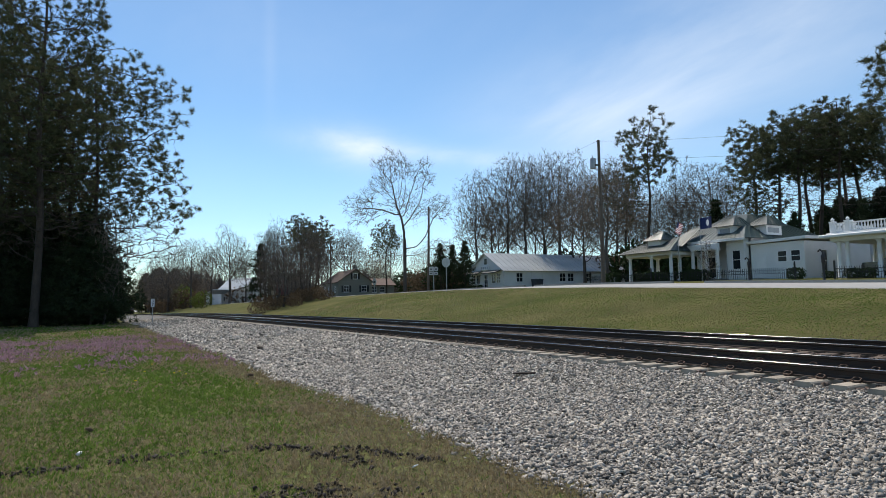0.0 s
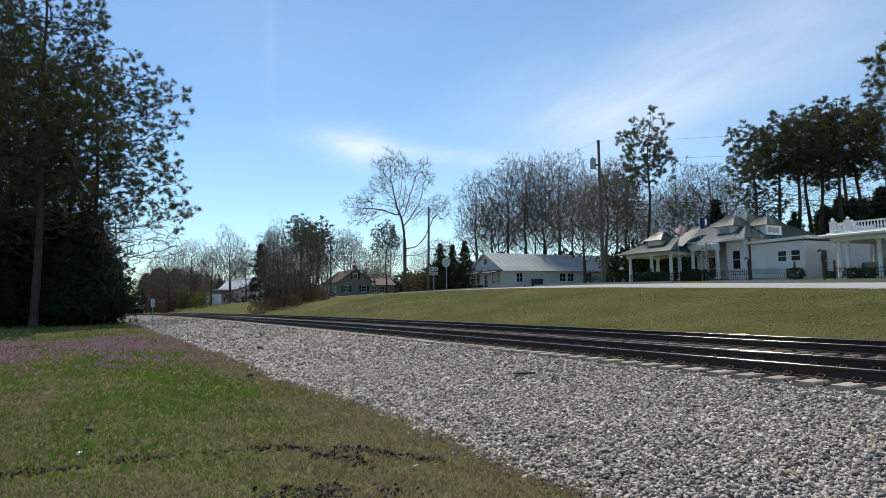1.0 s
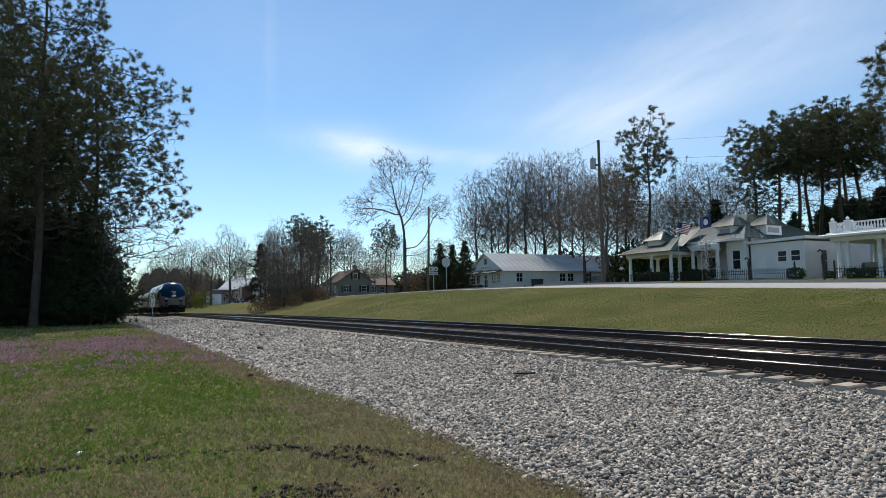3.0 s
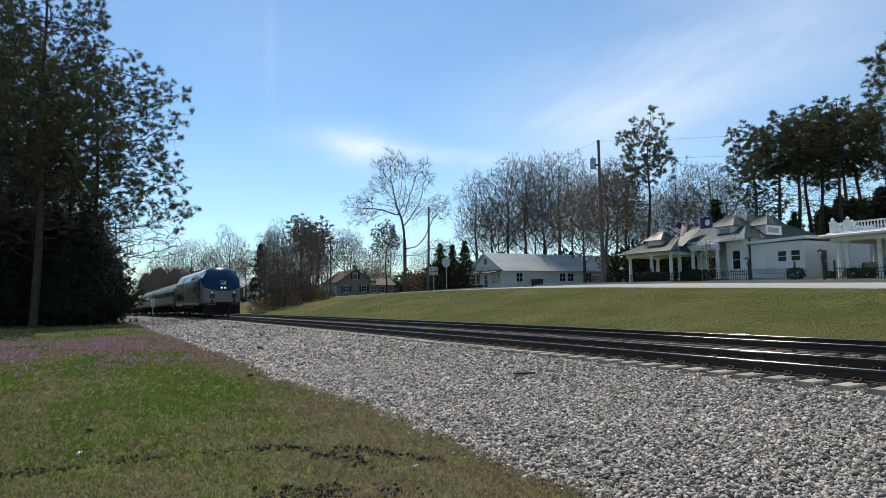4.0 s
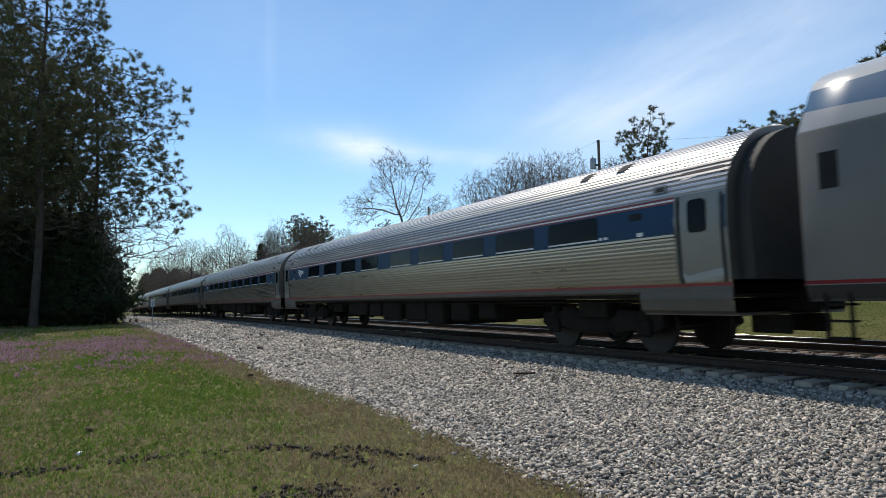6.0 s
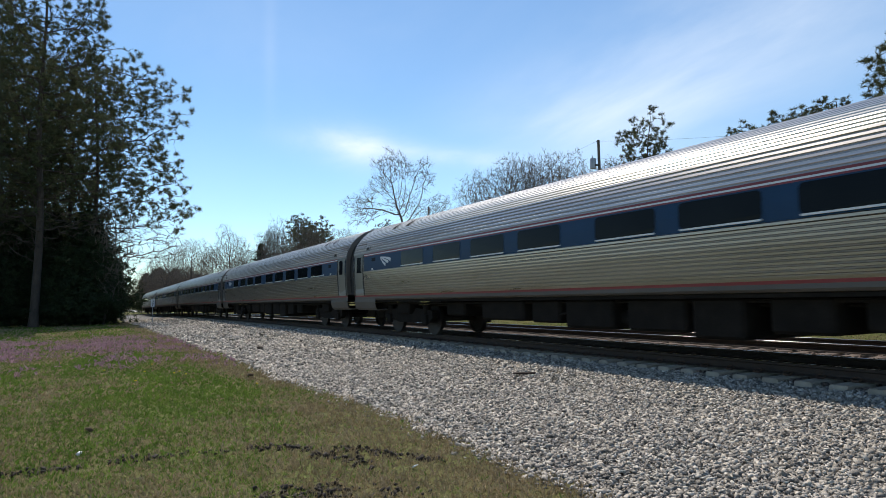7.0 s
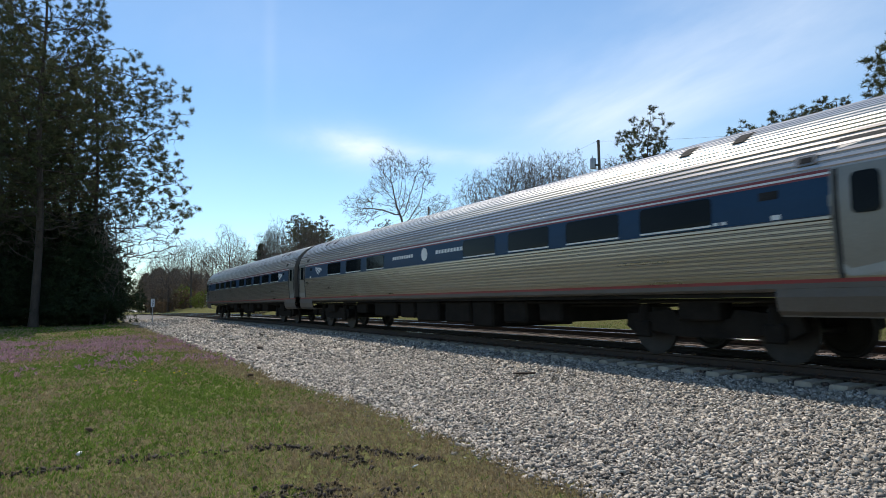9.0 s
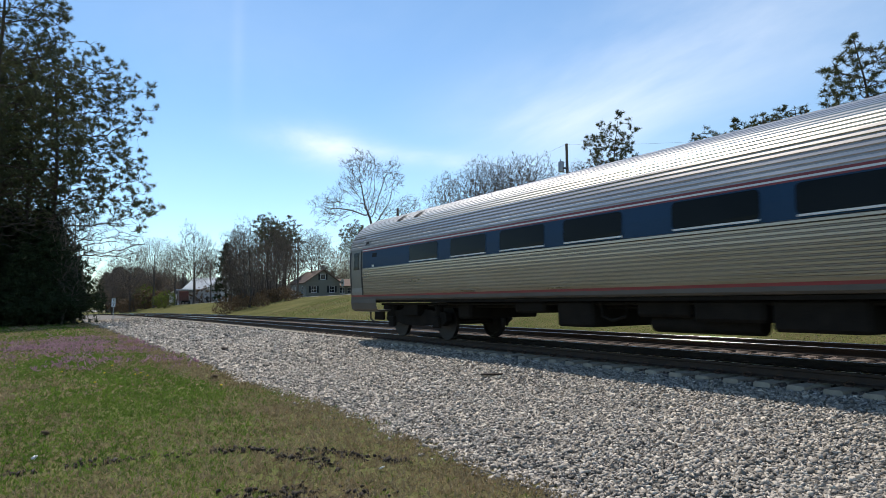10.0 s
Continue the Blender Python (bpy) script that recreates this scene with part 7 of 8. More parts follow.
sign_post(-46.2, 26.15, 28, [("oct", 0, 2.45, 0.78, 0.78, M_SIGNBACK)], 2.85, "stop sign seen from its bare metal back, on the bank")
sign_post(-48.5, 26.2, 60, [("route", -0.21, 2.0, 0.38, 0.40, M_SIGNPALE), ("round", 0.21, 2.0, 0.38, 0.40, M_SIGNPALE), ("arrow", -0.21, 1.62, 0.34, 0.24, M_SIGNPALE), ("arrow", 0.21, 1.62, 0.34, 0.24, M_SIGNPALE)], 2.2, "pair of white route markers with arrow plates")
sign_post(-62, 27.0 - 0.6, 30, [("round", 0, 1.35, 0.5, 0.8, M_SIGNBACK)], 1.8, "small oval sign on a thin post beside the road")


def flag(x, y, height, striped, group):
    z = float(ground_z(x, y))
    p = thing("flagpole", "slim grey flagpole on a front lawn", "flagpole", Matrix.Translation((x, y, z)), group)
    s = Shape()
    s.tube([(0, 0, -0.2), (0, 0, height)], [0.04, 0.025], 8)
    part("pole", s, M_GREYMETAL, p)
    s = Shape()
    s.lathe([(0.02, height), (0.06, height + 0.05), (0.06, height + 0.09), (0.015, height + 0.13)], 10)
    part("ball", s, M_GREYMETAL, p)
    f = thing("flag", "striped red and white flag with blue corner flying from a pole" if striped else "dark blue flag with a pale round emblem flying from a pole", "flag",
              Matrix.Translation((x, y, z + height - 0.2)), group)
    panels = []
    n, wide, tall = 5, 0.32, 0.95
    for i in range(n):
        sh = Shape()
        x0 = i * wide
        if striped:
            for k in range(13):
                z1, z0 = -tall * k / 13, -tall * (k + 1) / 13
                blue = i < 2 and k < 7
                sh.box(x0, x0 + wide, -0.006, 0.006, z0, z1, 0, 2 if blue else k % 2)
            o = part("flag_panel", sh, [M_FLAGRED, M_FLAGWHITE, M_FLAGBLUE], f)
        else:
            sh.box(x0, x0 + wide, -0.006, 0.006, -tall, 0)
            o = part("flag_panel", sh, M_FLAGBLUE, f)
            if i in (2, 3):
                e = Shape()
                cx = 3 * wide
                e.extrude([(min(max(cx + 0.26 * math.cos(k * 0.3927), x0), x0 + wide), -tall / 2 + 0.26 * math.sin(k * 0.3927)) for k in range(16)], -0.009, 0.009, "y")
                part("emblem", e, M_FLAGWHITE, o, "pale round emblem")
        panels.append(o)
    return f, panels


flags = [flag(-39.6, 46.6, 5.6, True, "flags on the lawn"), flag(-36.7, 46.0, 5.6, False, "flags on the lawn")]


def iron_fence(x0, x1, y):
    f = thing("iron_fence", "low black ornamental iron fence along the lawn", "fence", None, "lawn fences")
    n = int(abs(x1 - x0) / 0.16)
    zz = lambda x: float(ground_z(x, y))
    pk = Shape()
    pk.box(-0.011, 0.011, -0.011, 0.011, 0.04, 0.82)
    pk.add([(-0.03, 0, 0.82), (0.03, 0, 0.82), (0, 0, 0.93), (0, -0.012, 0.84), (0, 0.012, 0.84)], [(0, 3, 2), (3, 1, 2), (1, 4, 2), (4, 0, 2)])
    me = pk.mesh("picket", M_IRON)
    for h in (0.12, 0.48, 0.72):
        r = Shape()
        r.add([(x0, y - 0.012, zz(x0) + h), (x1, y - 0.012, zz(x1) + h), (x1, y + 0.012, zz(x1) + h), (x0, y + 0.012, zz(x0) + h),
               (x0, y - 0.012, zz(x0) + h + 0.03), (x1, y - 0.012, zz(x1) + h + 0.03), (x1, y + 0.012, zz(x1) + h + 0.03), (x0, y + 0.012, zz(x0) + h + 0.03)],
              [(0, 1, 5, 4), (3, 2, 6, 7), (4, 5, 6, 7), (0, 1, 2, 3)])
        part("rail_bar", r, M_IRON, f)
    for i in range(n + 1):
        x = x0 + (x1 - x0) * i / n
        part("picket", me, None, f).location = (x, y, zz(x))
        if i % 2 == 0:
            c = Shape()
            c.tube([(x + 0.08 + 0.07 * math.cos(k * 0.785), y, zz(x) + 0.60 + 0.09 * math.sin(k * 0.785)) for k in range(9)], 0.009, 4, False)
            part("scroll", c, M_IRON, f)
    for x in (x0, x1):
        p = Shape()
        p.box(x - 0.05, x + 0.05, y - 0.05, y + 0.05, zz(x) - 0.2, zz(x) + 1.15, 0.01)
        p.lathe([(0.05, 1.15), (0.07, 1.2), (0.02, 1.34)], 8, Matrix.Translation((x, y, zz(x))))
        part("fence_post", p, M_IRON, f)


iron_fence(-40.5, -27.6, 44.5)
iron_fence(-24.8, -13.0, 44.5)
iron_fence(-49.0, -41.0, 44.5)


def hitching_post(x, y, h, label):
    p = thing("yard_post", label, "post", Matrix.Translation((x, y, float(ground_z(x, y)))))
    s = Shape()
    s.lathe([(0.12, -0.2), (0.12, 0.12), (0.07, 0.18), (0.06, h * 0.6), (0.09, h * 0.64), (0.10, h * 0.84), (0.05, h * 0.9), (0.045, h)], 10)
    part("shaft", s, M_IRON, p, "", True)
    s = Shape()
    s.tube([(0, 0, h - 0.06), (-0.14, 0, h + 0.08), (-0.26, 0, h - 0.02)], [0.035, 0.04, 0.05], 6)
    part("spout", s, M_IRON, p)


hitching_post(-20.2, 35.2, 1.75, "black cast-iron pump post at the roadside")
hitching_post(-25.6, 36.5, 1.5, "black cast-iron hitching post at the roadside")

hedge = bush(91, 0.9, 0.8, 0.62, 700, M_HEDGE, 0.10, 5, 3.0)
for i, (x, y, s) in enumerate(((-39.6, 47.6, 0.8), (-38.8, 47.6, 0.85), (-38.0, 47.6, 0.8), (-42.6, 45.2, 0.75), (-41.7, 45.2, 0.8), (-40.8, 45.2, 0.75), (-45.4, 44.2, 0.85), (-28.6, 46.2, 0.7), (-27.8, 49.0, 0.45), (-25.2, 47.5, 0.6), (-24.3, 47.6, 0.6), (-84.6, 51.6, 0.6), (-83.0, 51.6, 0.55), (-80.8, 51.6, 0.55))):
    plant("boxwood", hedge, x, y, "clipped dark green boxwood on the lawn", "shrub", "boxwoods", s, i * 1.7)
plant("bare_tree", SAPLING[0], -37.0, 47.0, "small bare ornamental tree before the porch", "tree", "", 0.30, 1.0, 1.5)


def suv(x, y, turn):
    c = thing("parked_car", "dark parked estate car under the carport", "car", Matrix.Translation((x, y, float(ground_z(x, y)) + 0.04)) @ Matrix.Rotation(radians(turn), 4, "Z"))
    b = Shape()
    prof = [(-2.35, 0.35), (-2.4, 0.85), (-2.3, 1.10), (-1.1, 1.18), (-0.35, 1.72), (1.7, 1.74), (2.25, 1.15), (2.35, 0.85), (2.3, 0.35)]
    rows = []
    for yy, k in ((-0.93, 0.94), (-0.90, 1.0), (-0.72, 1.0)):
        pass
    b.extrude([(p[0], min(p[1], 1.14)) for p in prof], -0.93, 0.93, "y")
    b.extrude([(-1.25, 1.12), (-0.4, 1.70), (1.65, 1.72), (2.2, 1.12)], -0.76, 0.76, "y")
    part("body", b, M_CARBLACK, c)
    for s in (-1, 1):
        g = Shape()
        g.add([(-1.0, s * 0.775, 1.18), (1.95, s * 0.775, 1.18), (1.55, s * 0.775, 1.62), (-0.42, s * 0.775, 1.62)], [(0, 1, 2, 3)])
        part("side_window", g, M_GLASS, c)
        for dx in (-1.45, 1.45):
            w = Shape()
            w.lathe([(0.2, -0.11), (0.36, -0.11), (0.37, 0), (0.36, 0.11), (0.2, 0.11)], 18, Matrix.Translation((dx, s * 0.86, 0.36)) @ Matrix.Rotation(radians(90), 4, "X"))
            wh = part("wheel", w, M_TYRE, c)
            r = Shape()
            r.lathe([(0.2, -0.112), (0.2, 0.112)], 12, Matrix.Translation((dx, s * 0.86, 0.36)) @ Matrix.Rotation(radians(90), 4, "X"))
            part("rim", r, M_GREYMETAL, wh)
        l = Shape()
        l.box(-2.41, -2.36, s * 0.55, s * 0.85, 0.78, 0.92)
        part("headlight", l, M_GREYMETAL, c)
    g = Shape()
    g.add([(-1.22, -0.7, 1.18), (-1.22, 0.7, 1.18), (-0.45, 0.66, 1.68), (-0.45, -0.66, 1.68)], [(0, 1, 2, 3)])
    part("windscreen", g, M_GLASS, c)


suv(-24.4, 52.6, 12)


def road_truck():
    """Tractor unit, front towards -x; its origin is at the front bumper on the road."""
    t = thing("road_truck", "dark maroon tractor truck driving along the road", "truck")
    b = Shape()
    b.box(0.15, 2.3, -0.85, 0.85, 1.0, 1.95, 0.12)
    part("hood", b, M_TRUCKRED, t)
    b = Shape()
    b.extrude([(2.2, 0.9), (2.2, 1.95), (2.55, 2.95), (4.2, 3.1), (4.2, 0.9)], -1.1, 1.1, "y")
    cab = part("cab", b, M_TRUCKRED, t)
    for s in (-1, 1):
        g = Shape()
        g.box(2.6, 3.7, s * 1.102, s * 1.112, 1.95, 2.75)
        part("side_window", g, M_GLASS, cab)
        st = Shape()
        st.tube([(4.35, s * 1.05, 1.0), (4.35, s * 1.05, 4.0)], 0.09, 8)
        part("exhaust_stack", st, M_GREYMETAL, t)
        l = Shape()
        l.box(0.06, 0.15, s * 0.55, s * 0.85, 1.05, 1.3, 0.02)
        part("headlight", l, M_LAMPGLOW, t, "lit headlight")
        fd = Shape()
        fd.box(0.4, 1.9, s * 0.86, s * 1.18, 0.95, 1.25, 0.1)
        part("fender", fd, M_TRUCKRED, t)
        tk = Shape()
        tk.tube([(2.7, s * 1.0, 0.72), (4.5, s * 1.0, 0.72)], 0.32, 12)
        part("fuel_tank", tk, M_GREYMETAL, t, "", True)
        for dx in (1.15, 6.2, 7.5):
            w = Shape()
            w.lathe([(0.25, -0.16), (0.48, -0.16), (0.52, -0.1), (0.52, 0.1), (0.48, 0.16), (0.25, 0.16)], 18, Matrix.Translation((dx, s * 0.98, 0.52)) @ Matrix.Rotation(radians(90), 4, "X"))
            wh = part("wheel", w, M_TYRE, t)
            r = Shape()
            r.lathe([(0.25, -0.162), (0.25, 0.162)], 12, Matrix.Translation((dx, s * 0.98, 0.52)) @ Matrix.Rotation(radians(90), 4, "X"))
            part("rim", r, M_GREYMETAL, wh)
    g = Shape()
    g.add([(2.17, -0.98, 2.0), (2.17, 0.98, 2.0), (2.52, 0.95, 2.88), (2.52, -0.95, 2.88)], [(0, 1, 2, 3)])
    part("windscreen", g, M_GLASS, cab)
    b = Shape()
    b.box(4.25, 5.9, -1.1, 1.1, 0.95, 3.5, 0.1)
    part("sleeper", b, M_TRUCKRED, t)
    b = Shape()
    b.box(0.2, 8.4, -0.42, 0.42, 0.6, 0.92, 0.02)
    part("chassis", b, M_UNDER, t)
    b = Shape()
    b.box(0.0, 0.25, -1.15, 1.15, 0.45, 0.85, 0.05)
    part("bumper", b, M_GREYMETAL, t)
    b = Shape()
    b.box(0.10, 0.16, -0.5, 0.5, 0.95, 1.85, 0.02)
    part("grille", b, M_GREYMETAL, t)
    return t


truck = road_truck()


def mile_post():
    x, y = -65.6, 5.4
    z = float(ballast_top(x, y)) - 0.02
    p = thing("milepost", "white milepost marked 37 standing on the stone shoulder", "milepost", Matrix.Translation((x, y, z)) @ Matrix.Rotation(radians(85), 4, "Z"))
    s = Shape()
    s.box(-0.035, 0.035, 0, 0.05, -0.3, 2.25, 0.006)
    part("post", s, M_GREYMETAL, p)
    s = Shape()
    s.box(-0.16, 0.16, -0.015, -0.002, 1.52, 2.26, 0.004)
    pl = part("plate", s, M_FLAGWHITE, p)
    for ch, zz in (("3", 1.92), ("7", 1.57)):
        letters(ch, 0.42, M_IRON, Matrix.Translation((0, -0.018, zz)) @ Matrix.Rotation(radians(90), 4, "X"), pl, "black digit")


mile_post()

# ---- lawn growth, ruts, flowers ----
M_GRASS = leafy("green_grass", (0.076, 0.134, 0.022), (0.140, 0.212, 0.040), 0.35, 0.5)
M_STRAW = leafy("straw_grass", (0.24, 0.185, 0.105), (0.38, 0.30, 0.18), 0.35, 0.25)
M_HENBIT = leafy("purple_henbit", (0.30, 0.17, 0.21), (0.42, 0.27, 0.31), 0.35, 0.3)
M_DANDELION = leafy("yellow_flower", (0.55, 0.42, 0.02), (0.7, 0.55, 0.04), 0.15, 0.2)
M_CLOD = surface("turned_soil", (0.022, 0.016, 0.011), (0.055, 0.040, 0.028), scale=20, rough=0.95, bump=0.01, bump_scale=90, spread=0.3, island=True)
M_PAPER = surface("white_paper", (0.66, 0.66, 0.66), (0.78, 0.78, 0.77), scale=6, rough=0.8)


def patch(x, y):
    """0 to 1: how green the lawn is at a place; straw-brown beside the stone."""
    g = 0.54 + wavy(x + 3, y * 1.9, 0.62, 0.38) + wavy(x * 0.8 + 7, y * 2.3 + 1, 1.7, 0.24) + wavy(x, y, 4.1, 0.10)
    g = g - 0.60 * np.clip((y - 2.2) / 1.7, 0, 1) - 0.28 * np.clip((x + 9) / 4.5, 0, 1) + 0.25 * np.exp(-((x + 16) / 6) ** 2)
    return np.clip(g, 0.04, 0.96)


def scatter(x0, x1, y0, y1, per_m2, gen):
    n = int((x1 - x0) * (y1 - y0) * per_m2)
    return gen.uniform(x0, x1, n), gen.uniform(y0, y1, n)


def edge_of_stone(x):
    return 3.75 + wavy(np.asarray(x), np.asarray(x) * 0.37, 1.1, 0.16) + wavy(np.asarray(x), np.asarray(x) * 0.6, 3.7, 0.07)


def grow_lawn():
    gen = np.random.default_rng(23)
    green, straw = [], []
    zones = ((-7.5, -2.8, -1.2, 4.2, 620, 0.055, 0.0042), (-13, -7.5, -2.2, 4.1, 420, 0.060, 0.0055), (-24, -13, -3.6, 4.0, 190, 0.065, 0.009), (-42, -24, -6.5, 4.0, 62, 0.075, 0.016), (-72, -42, -9, 4.0, 16, 0.09, 0.03))
    for x0, x1, y0, y1, per, length, wide in zones:
        x, y = scatter(x0, x1, y0, y1, per, gen)
        keep = y < edge_of_stone(x) + gen.normal(size=len(x)) * 0.08
        x, y = x[keep], y[keep]
        p = patch(x, y)
        is_green = gen.random(len(x)) < p
        z = lawn_z(x, y) - 0.004
        pts = np.stack([x, y, z], -1)
        for store_to, m in ((green, is_green), (straw, ~is_green)):
            k = pts[m]
            store_to.append((k, np.full(len(k), length) * gen.uniform(0.6, 1.35, len(k)), wide))
    # bank across the tracks
    for x0, x1, per, length, wide in ((-30, -6, 130, 0.030, 0.010), (-60, -30, 44, 0.035, 0.016)):
        x, y = scatter(x0, x1, 16.7, 26.8, per, gen)
        is_green = gen.random(len(x)) < np.clip(0.56 + wavy(x, y * 2, 0.35, 0.35) + wavy(x, y, 1.3, 0.25), 0.1, 0.95)
        pts = np.stack([x, y, lawn_z(x, y) - 0.005], -1)
        for store_to, m in ((green, is_green), (straw, ~is_green)):
            k = pts[m]
            store_to.append((k, np.full(len(k), length) * gen.uniform(0.6, 1.3, len(k)), wide))
    for name, lots, mat, label in (("grass", green, M_GRASS, "short green grass blades of the lawn and bank"), ("dry_grass", straw, M_STRAW, "straw-coloured dead grass among the green")):
        vs, ts, o = [], [], 0
        for pts, size, wide in lots:
            me = needles(pts, size, 5, wide, mat, name, gen, 0.9)
            v = np.empty(len(me.vertices) * 3, np.float32)
            me.vertices.foreach_get("co", v)
            t = np.empty(len(me.loops), np.int32)
            me.loops.foreach_get("vertex_index", t)
            vs.append(v.reshape(-1, 3)); ts.append(t.reshape(-1, 3) + o)
            o += len(me.vertices)
            bpy.data.meshes.remove(me)
        solo(name, raw_mesh(name, np.concatenate(vs), np.concatenate(ts), mat), None, label, kind="stuff")
    # henbit in drifts, and a few dandelions
    x, y = scatter(-44, -17, -6.0, 3.7, 40, gen)
    drift = np.exp(-((x + 30.5) / 5.5) ** 2) * 1.0 + 0.35 * np.exp(-((x + 22) / 5) ** 2) * (wavy(x, y * 2, 0.9, 1.0) > 0.1) + 0.5 * np.exp(-((y - 2.9) / 0.7) ** 2) * np.exp(-((x + 18) / 7) ** 2)
    keep = gen.random(len(x)) < drift * np.clip(0.55 + wavy(x, y, 1.2, 0.6), 0.1, 1)
    pts = np.stack([x, y, lawn_z(x, y) + 0.03], -1)[keep]
    solo("henbit", needles(pts, gen.uniform(0.08, 0.16, len(pts)), 5, 0.018, M_HENBIT, "henbit", gen, 0.9), None, "drifts of small purple henbit flowers in the lawn", kind="stuff")
    for x, y in ((-15.6, 1.75), (-15.2, 1.95), (-15.9, 1.9), (-16.3, 1.2), (-17.2, 0.4), (-12.6, 2.9), (-18.1, 1.5), (-14.4, 0.9), (-20.4, -0.6)):
        d = Shape()
        z = float(lawn_z(x, y))
        d.tube([(0, 0, -0.02), (0.005, 0, 0.09)], 0.003, 4)
        t = thing("dandelion", "yellow dandelion flower in the grass", "flower", Matrix.Translation((x, y, z)), "dandelions")
        part("stem", d, M_GRASS, t)
        d = Shape()
        d.lathe([(0.006, 0.085), (0.026, 0.098), (0.024, 0.108), (0.008, 0.112)], 8)
        part("bloom", d, M_DANDELION, t)


grow_lawn()

ICO = np.array([(0, 0.526, 0.851), (0, -0.526, 0.851), (0, 0.526, -0.851), (0, -0.526, -0.851), (0.526, 0.851, 0), (-0.526, 0.851, 0), (0.526, -0.851, 0), (-0.526, -0.851, 0),
                (0.851, 0, 0.526), (-0.851, 0, 0.526), (0.851, 0, -0.526), (-0.851, 0, -0.526)])
ICO_F = np.array([(0, 1, 8), (0, 9, 1), (0, 8, 4), (0, 4, 5), (0, 5, 9), (1, 6, 8), (1, 7, 6), (1, 9, 7), (8, 6, 10), (8, 10, 4), (4, 10, 2), (4, 2, 5), (5, 2, 11), (5, 11, 9), (9, 11, 7), (7, 11, 3), (7, 3, 6), (6, 3, 10), (10, 3, 2), (2, 3, 11)])
CUBE = np.array([(x, y, z) for x in (-1, 1) for y in (-1, 1) for z in (-1, 1)], float) * 0.72
CUBE_F = np.array([(0, 1, 3), (0, 3, 2), (4, 6, 7), (4, 7, 5), (0, 4, 5), (0, 5, 1), (2, 3, 7), (2, 7, 6), (0, 2, 6), (0, 6, 4), (1, 5, 7), (1, 7, 3)])
OCT = np.array([(1, 0, 0), (-1, 0, 0), (0, 1, 0), (0, -1, 0), (0, 0, 1), (0, 0, -1)], float)
OCT_F = np.array([(0, 2, 4), (2, 1, 4), (1, 3, 4), (3, 0, 4), (2, 0, 5), (1, 2, 5), (3, 1, 5), (0, 3, 5)])


def lumps(pts, size, gen, flat=0.62, fine=True):
    """Angular stones: jittered, squashed and tumbled solids. Returns vertices and triangles."""
    base, faces = {True: (CUBE, CUBE_F), False: (OCT, OCT_F), None: (ICO, ICO_F)}[fine]
    n, k = len(pts), len(base)
    v = base[None] * gen.uniform(0.60, 1.25, (n, k, 1)) + gen.normal(size=(n, k, 3)) * 0.23
    v = v * np.stack([gen.uniform(0.8, 1.35, n), gen.uniform(0.65, 1.0, n), gen.uniform(0.35, 0.75, n) * flat / 0.62], -1)[:, None]
    a, t, r = gen.uniform(0, 6.28, n), gen.normal(size=n) * 0.45, gen.normal(size=n) * 0.45
    ca, sa, ct, st, cr, sr = np.cos(a), np.sin(a), np.cos(t), np.sin(t), np.cos(r), np.sin(r)
    x, y, z = v[..., 0], v[..., 1], v[..., 2]
    y, z = y * cr[:, None] - z * sr[:, None], y * sr[:, None] + z * cr[:, None]
    x, z = x * ct[:, None] + z * st[:, None], -x * st[:, None] + z * ct[:, None]
    x, y = x * ca[:, None] - y * sa[:, None], x * sa[:, None] + y * ca[:, None]
    v = np.stack([x, y, z], -1) * size[:, None, None] + pts[:, None]
    tri = (np.arange(n) * k)[:, None, None] + faces[None]
    return v.reshape(-1, 3), tri.reshape(-1, 3)


def joined(lots):
    vs, ts, o = [], [], 0
    for v, t in lots:
        vs.append(v); ts.append(t + o)
        o += len(v)
    return np.concatenate(vs), np.concatenate(ts)


def ruts():
    gen = np.random.default_rng(61)
    lots = []
    for line, wide, per in ((RUT_A, 0.075, 95), (RUT_B, 0.13, 120), (RUT_C, 0.12, 120)):
        line = np.array(line)
        seg = np.linalg.norm(np.diff(line, axis=0), axis=1)
        run = np.concatenate([[0], np.cumsum(seg)])
        n = int(run[-1] * per)
        d = gen.uniform(0, run[-1], n)
        broken = np.sin(d * 5.3) + np.sin(d * 12.7 + 1) > -0.35 - 0.9 * (d > 3.2)
        d = d[broken]
        x = np.interp(d, run, line[:, 0]) + gen.normal(size=len(d)) * wide
        y = np.interp(d, run, line[:, 1]) + gen.normal(size=len(d)) * wide * 0.6
        pts = np.stack([x, y, lawn_z(x, y) + gen.uniform(-0.005, 0.03, len(x))], -1)
        lots.append(lumps(pts, gen.uniform(0.009, 0.034, len(x)), gen, 0.8, None))
    v, t = joined(lots)
    solo("wheel_rut", raw_mesh("wheel_rut", v, t, M_CLOD), None, "dark churned clods along old wheel ruts in the lawn", kind="stuff")


RUT_A = [(-7.83, -0.71), (-7.77, -0.38), (-7.69, 0.02), (-7.71, 0.55), (-7.57, 1.16), (-7.43, 1.62), (-7.23, 2.08), (-6.89, 2.49), (-6.56, 2.76), (-6.13, 2.96), (-5.86, 3.21)]
RUT_B = [(-6.8, 2.2), (-6.43, 2.38), (-6.15, 2.52)]
RUT_C = [(-5.58, 1.36), (-5.46, 1.67), (-5.37, 1.99), (-5.15, 2.27), (-4.89, 2.51)]
ruts()

# ---- loose small things ----


def odd_lump(name, label, category, x, y, z, size, mat, seed, flat=0.62):
    gen = np.random.default_rng(seed)
    v, t = lumps(np.zeros((1, 3)), np.array([size]), gen, flat, None)
    solo(name, raw_mesh(name, v, t, mat), None, label, category, Matrix.Translation((x, y, z)))


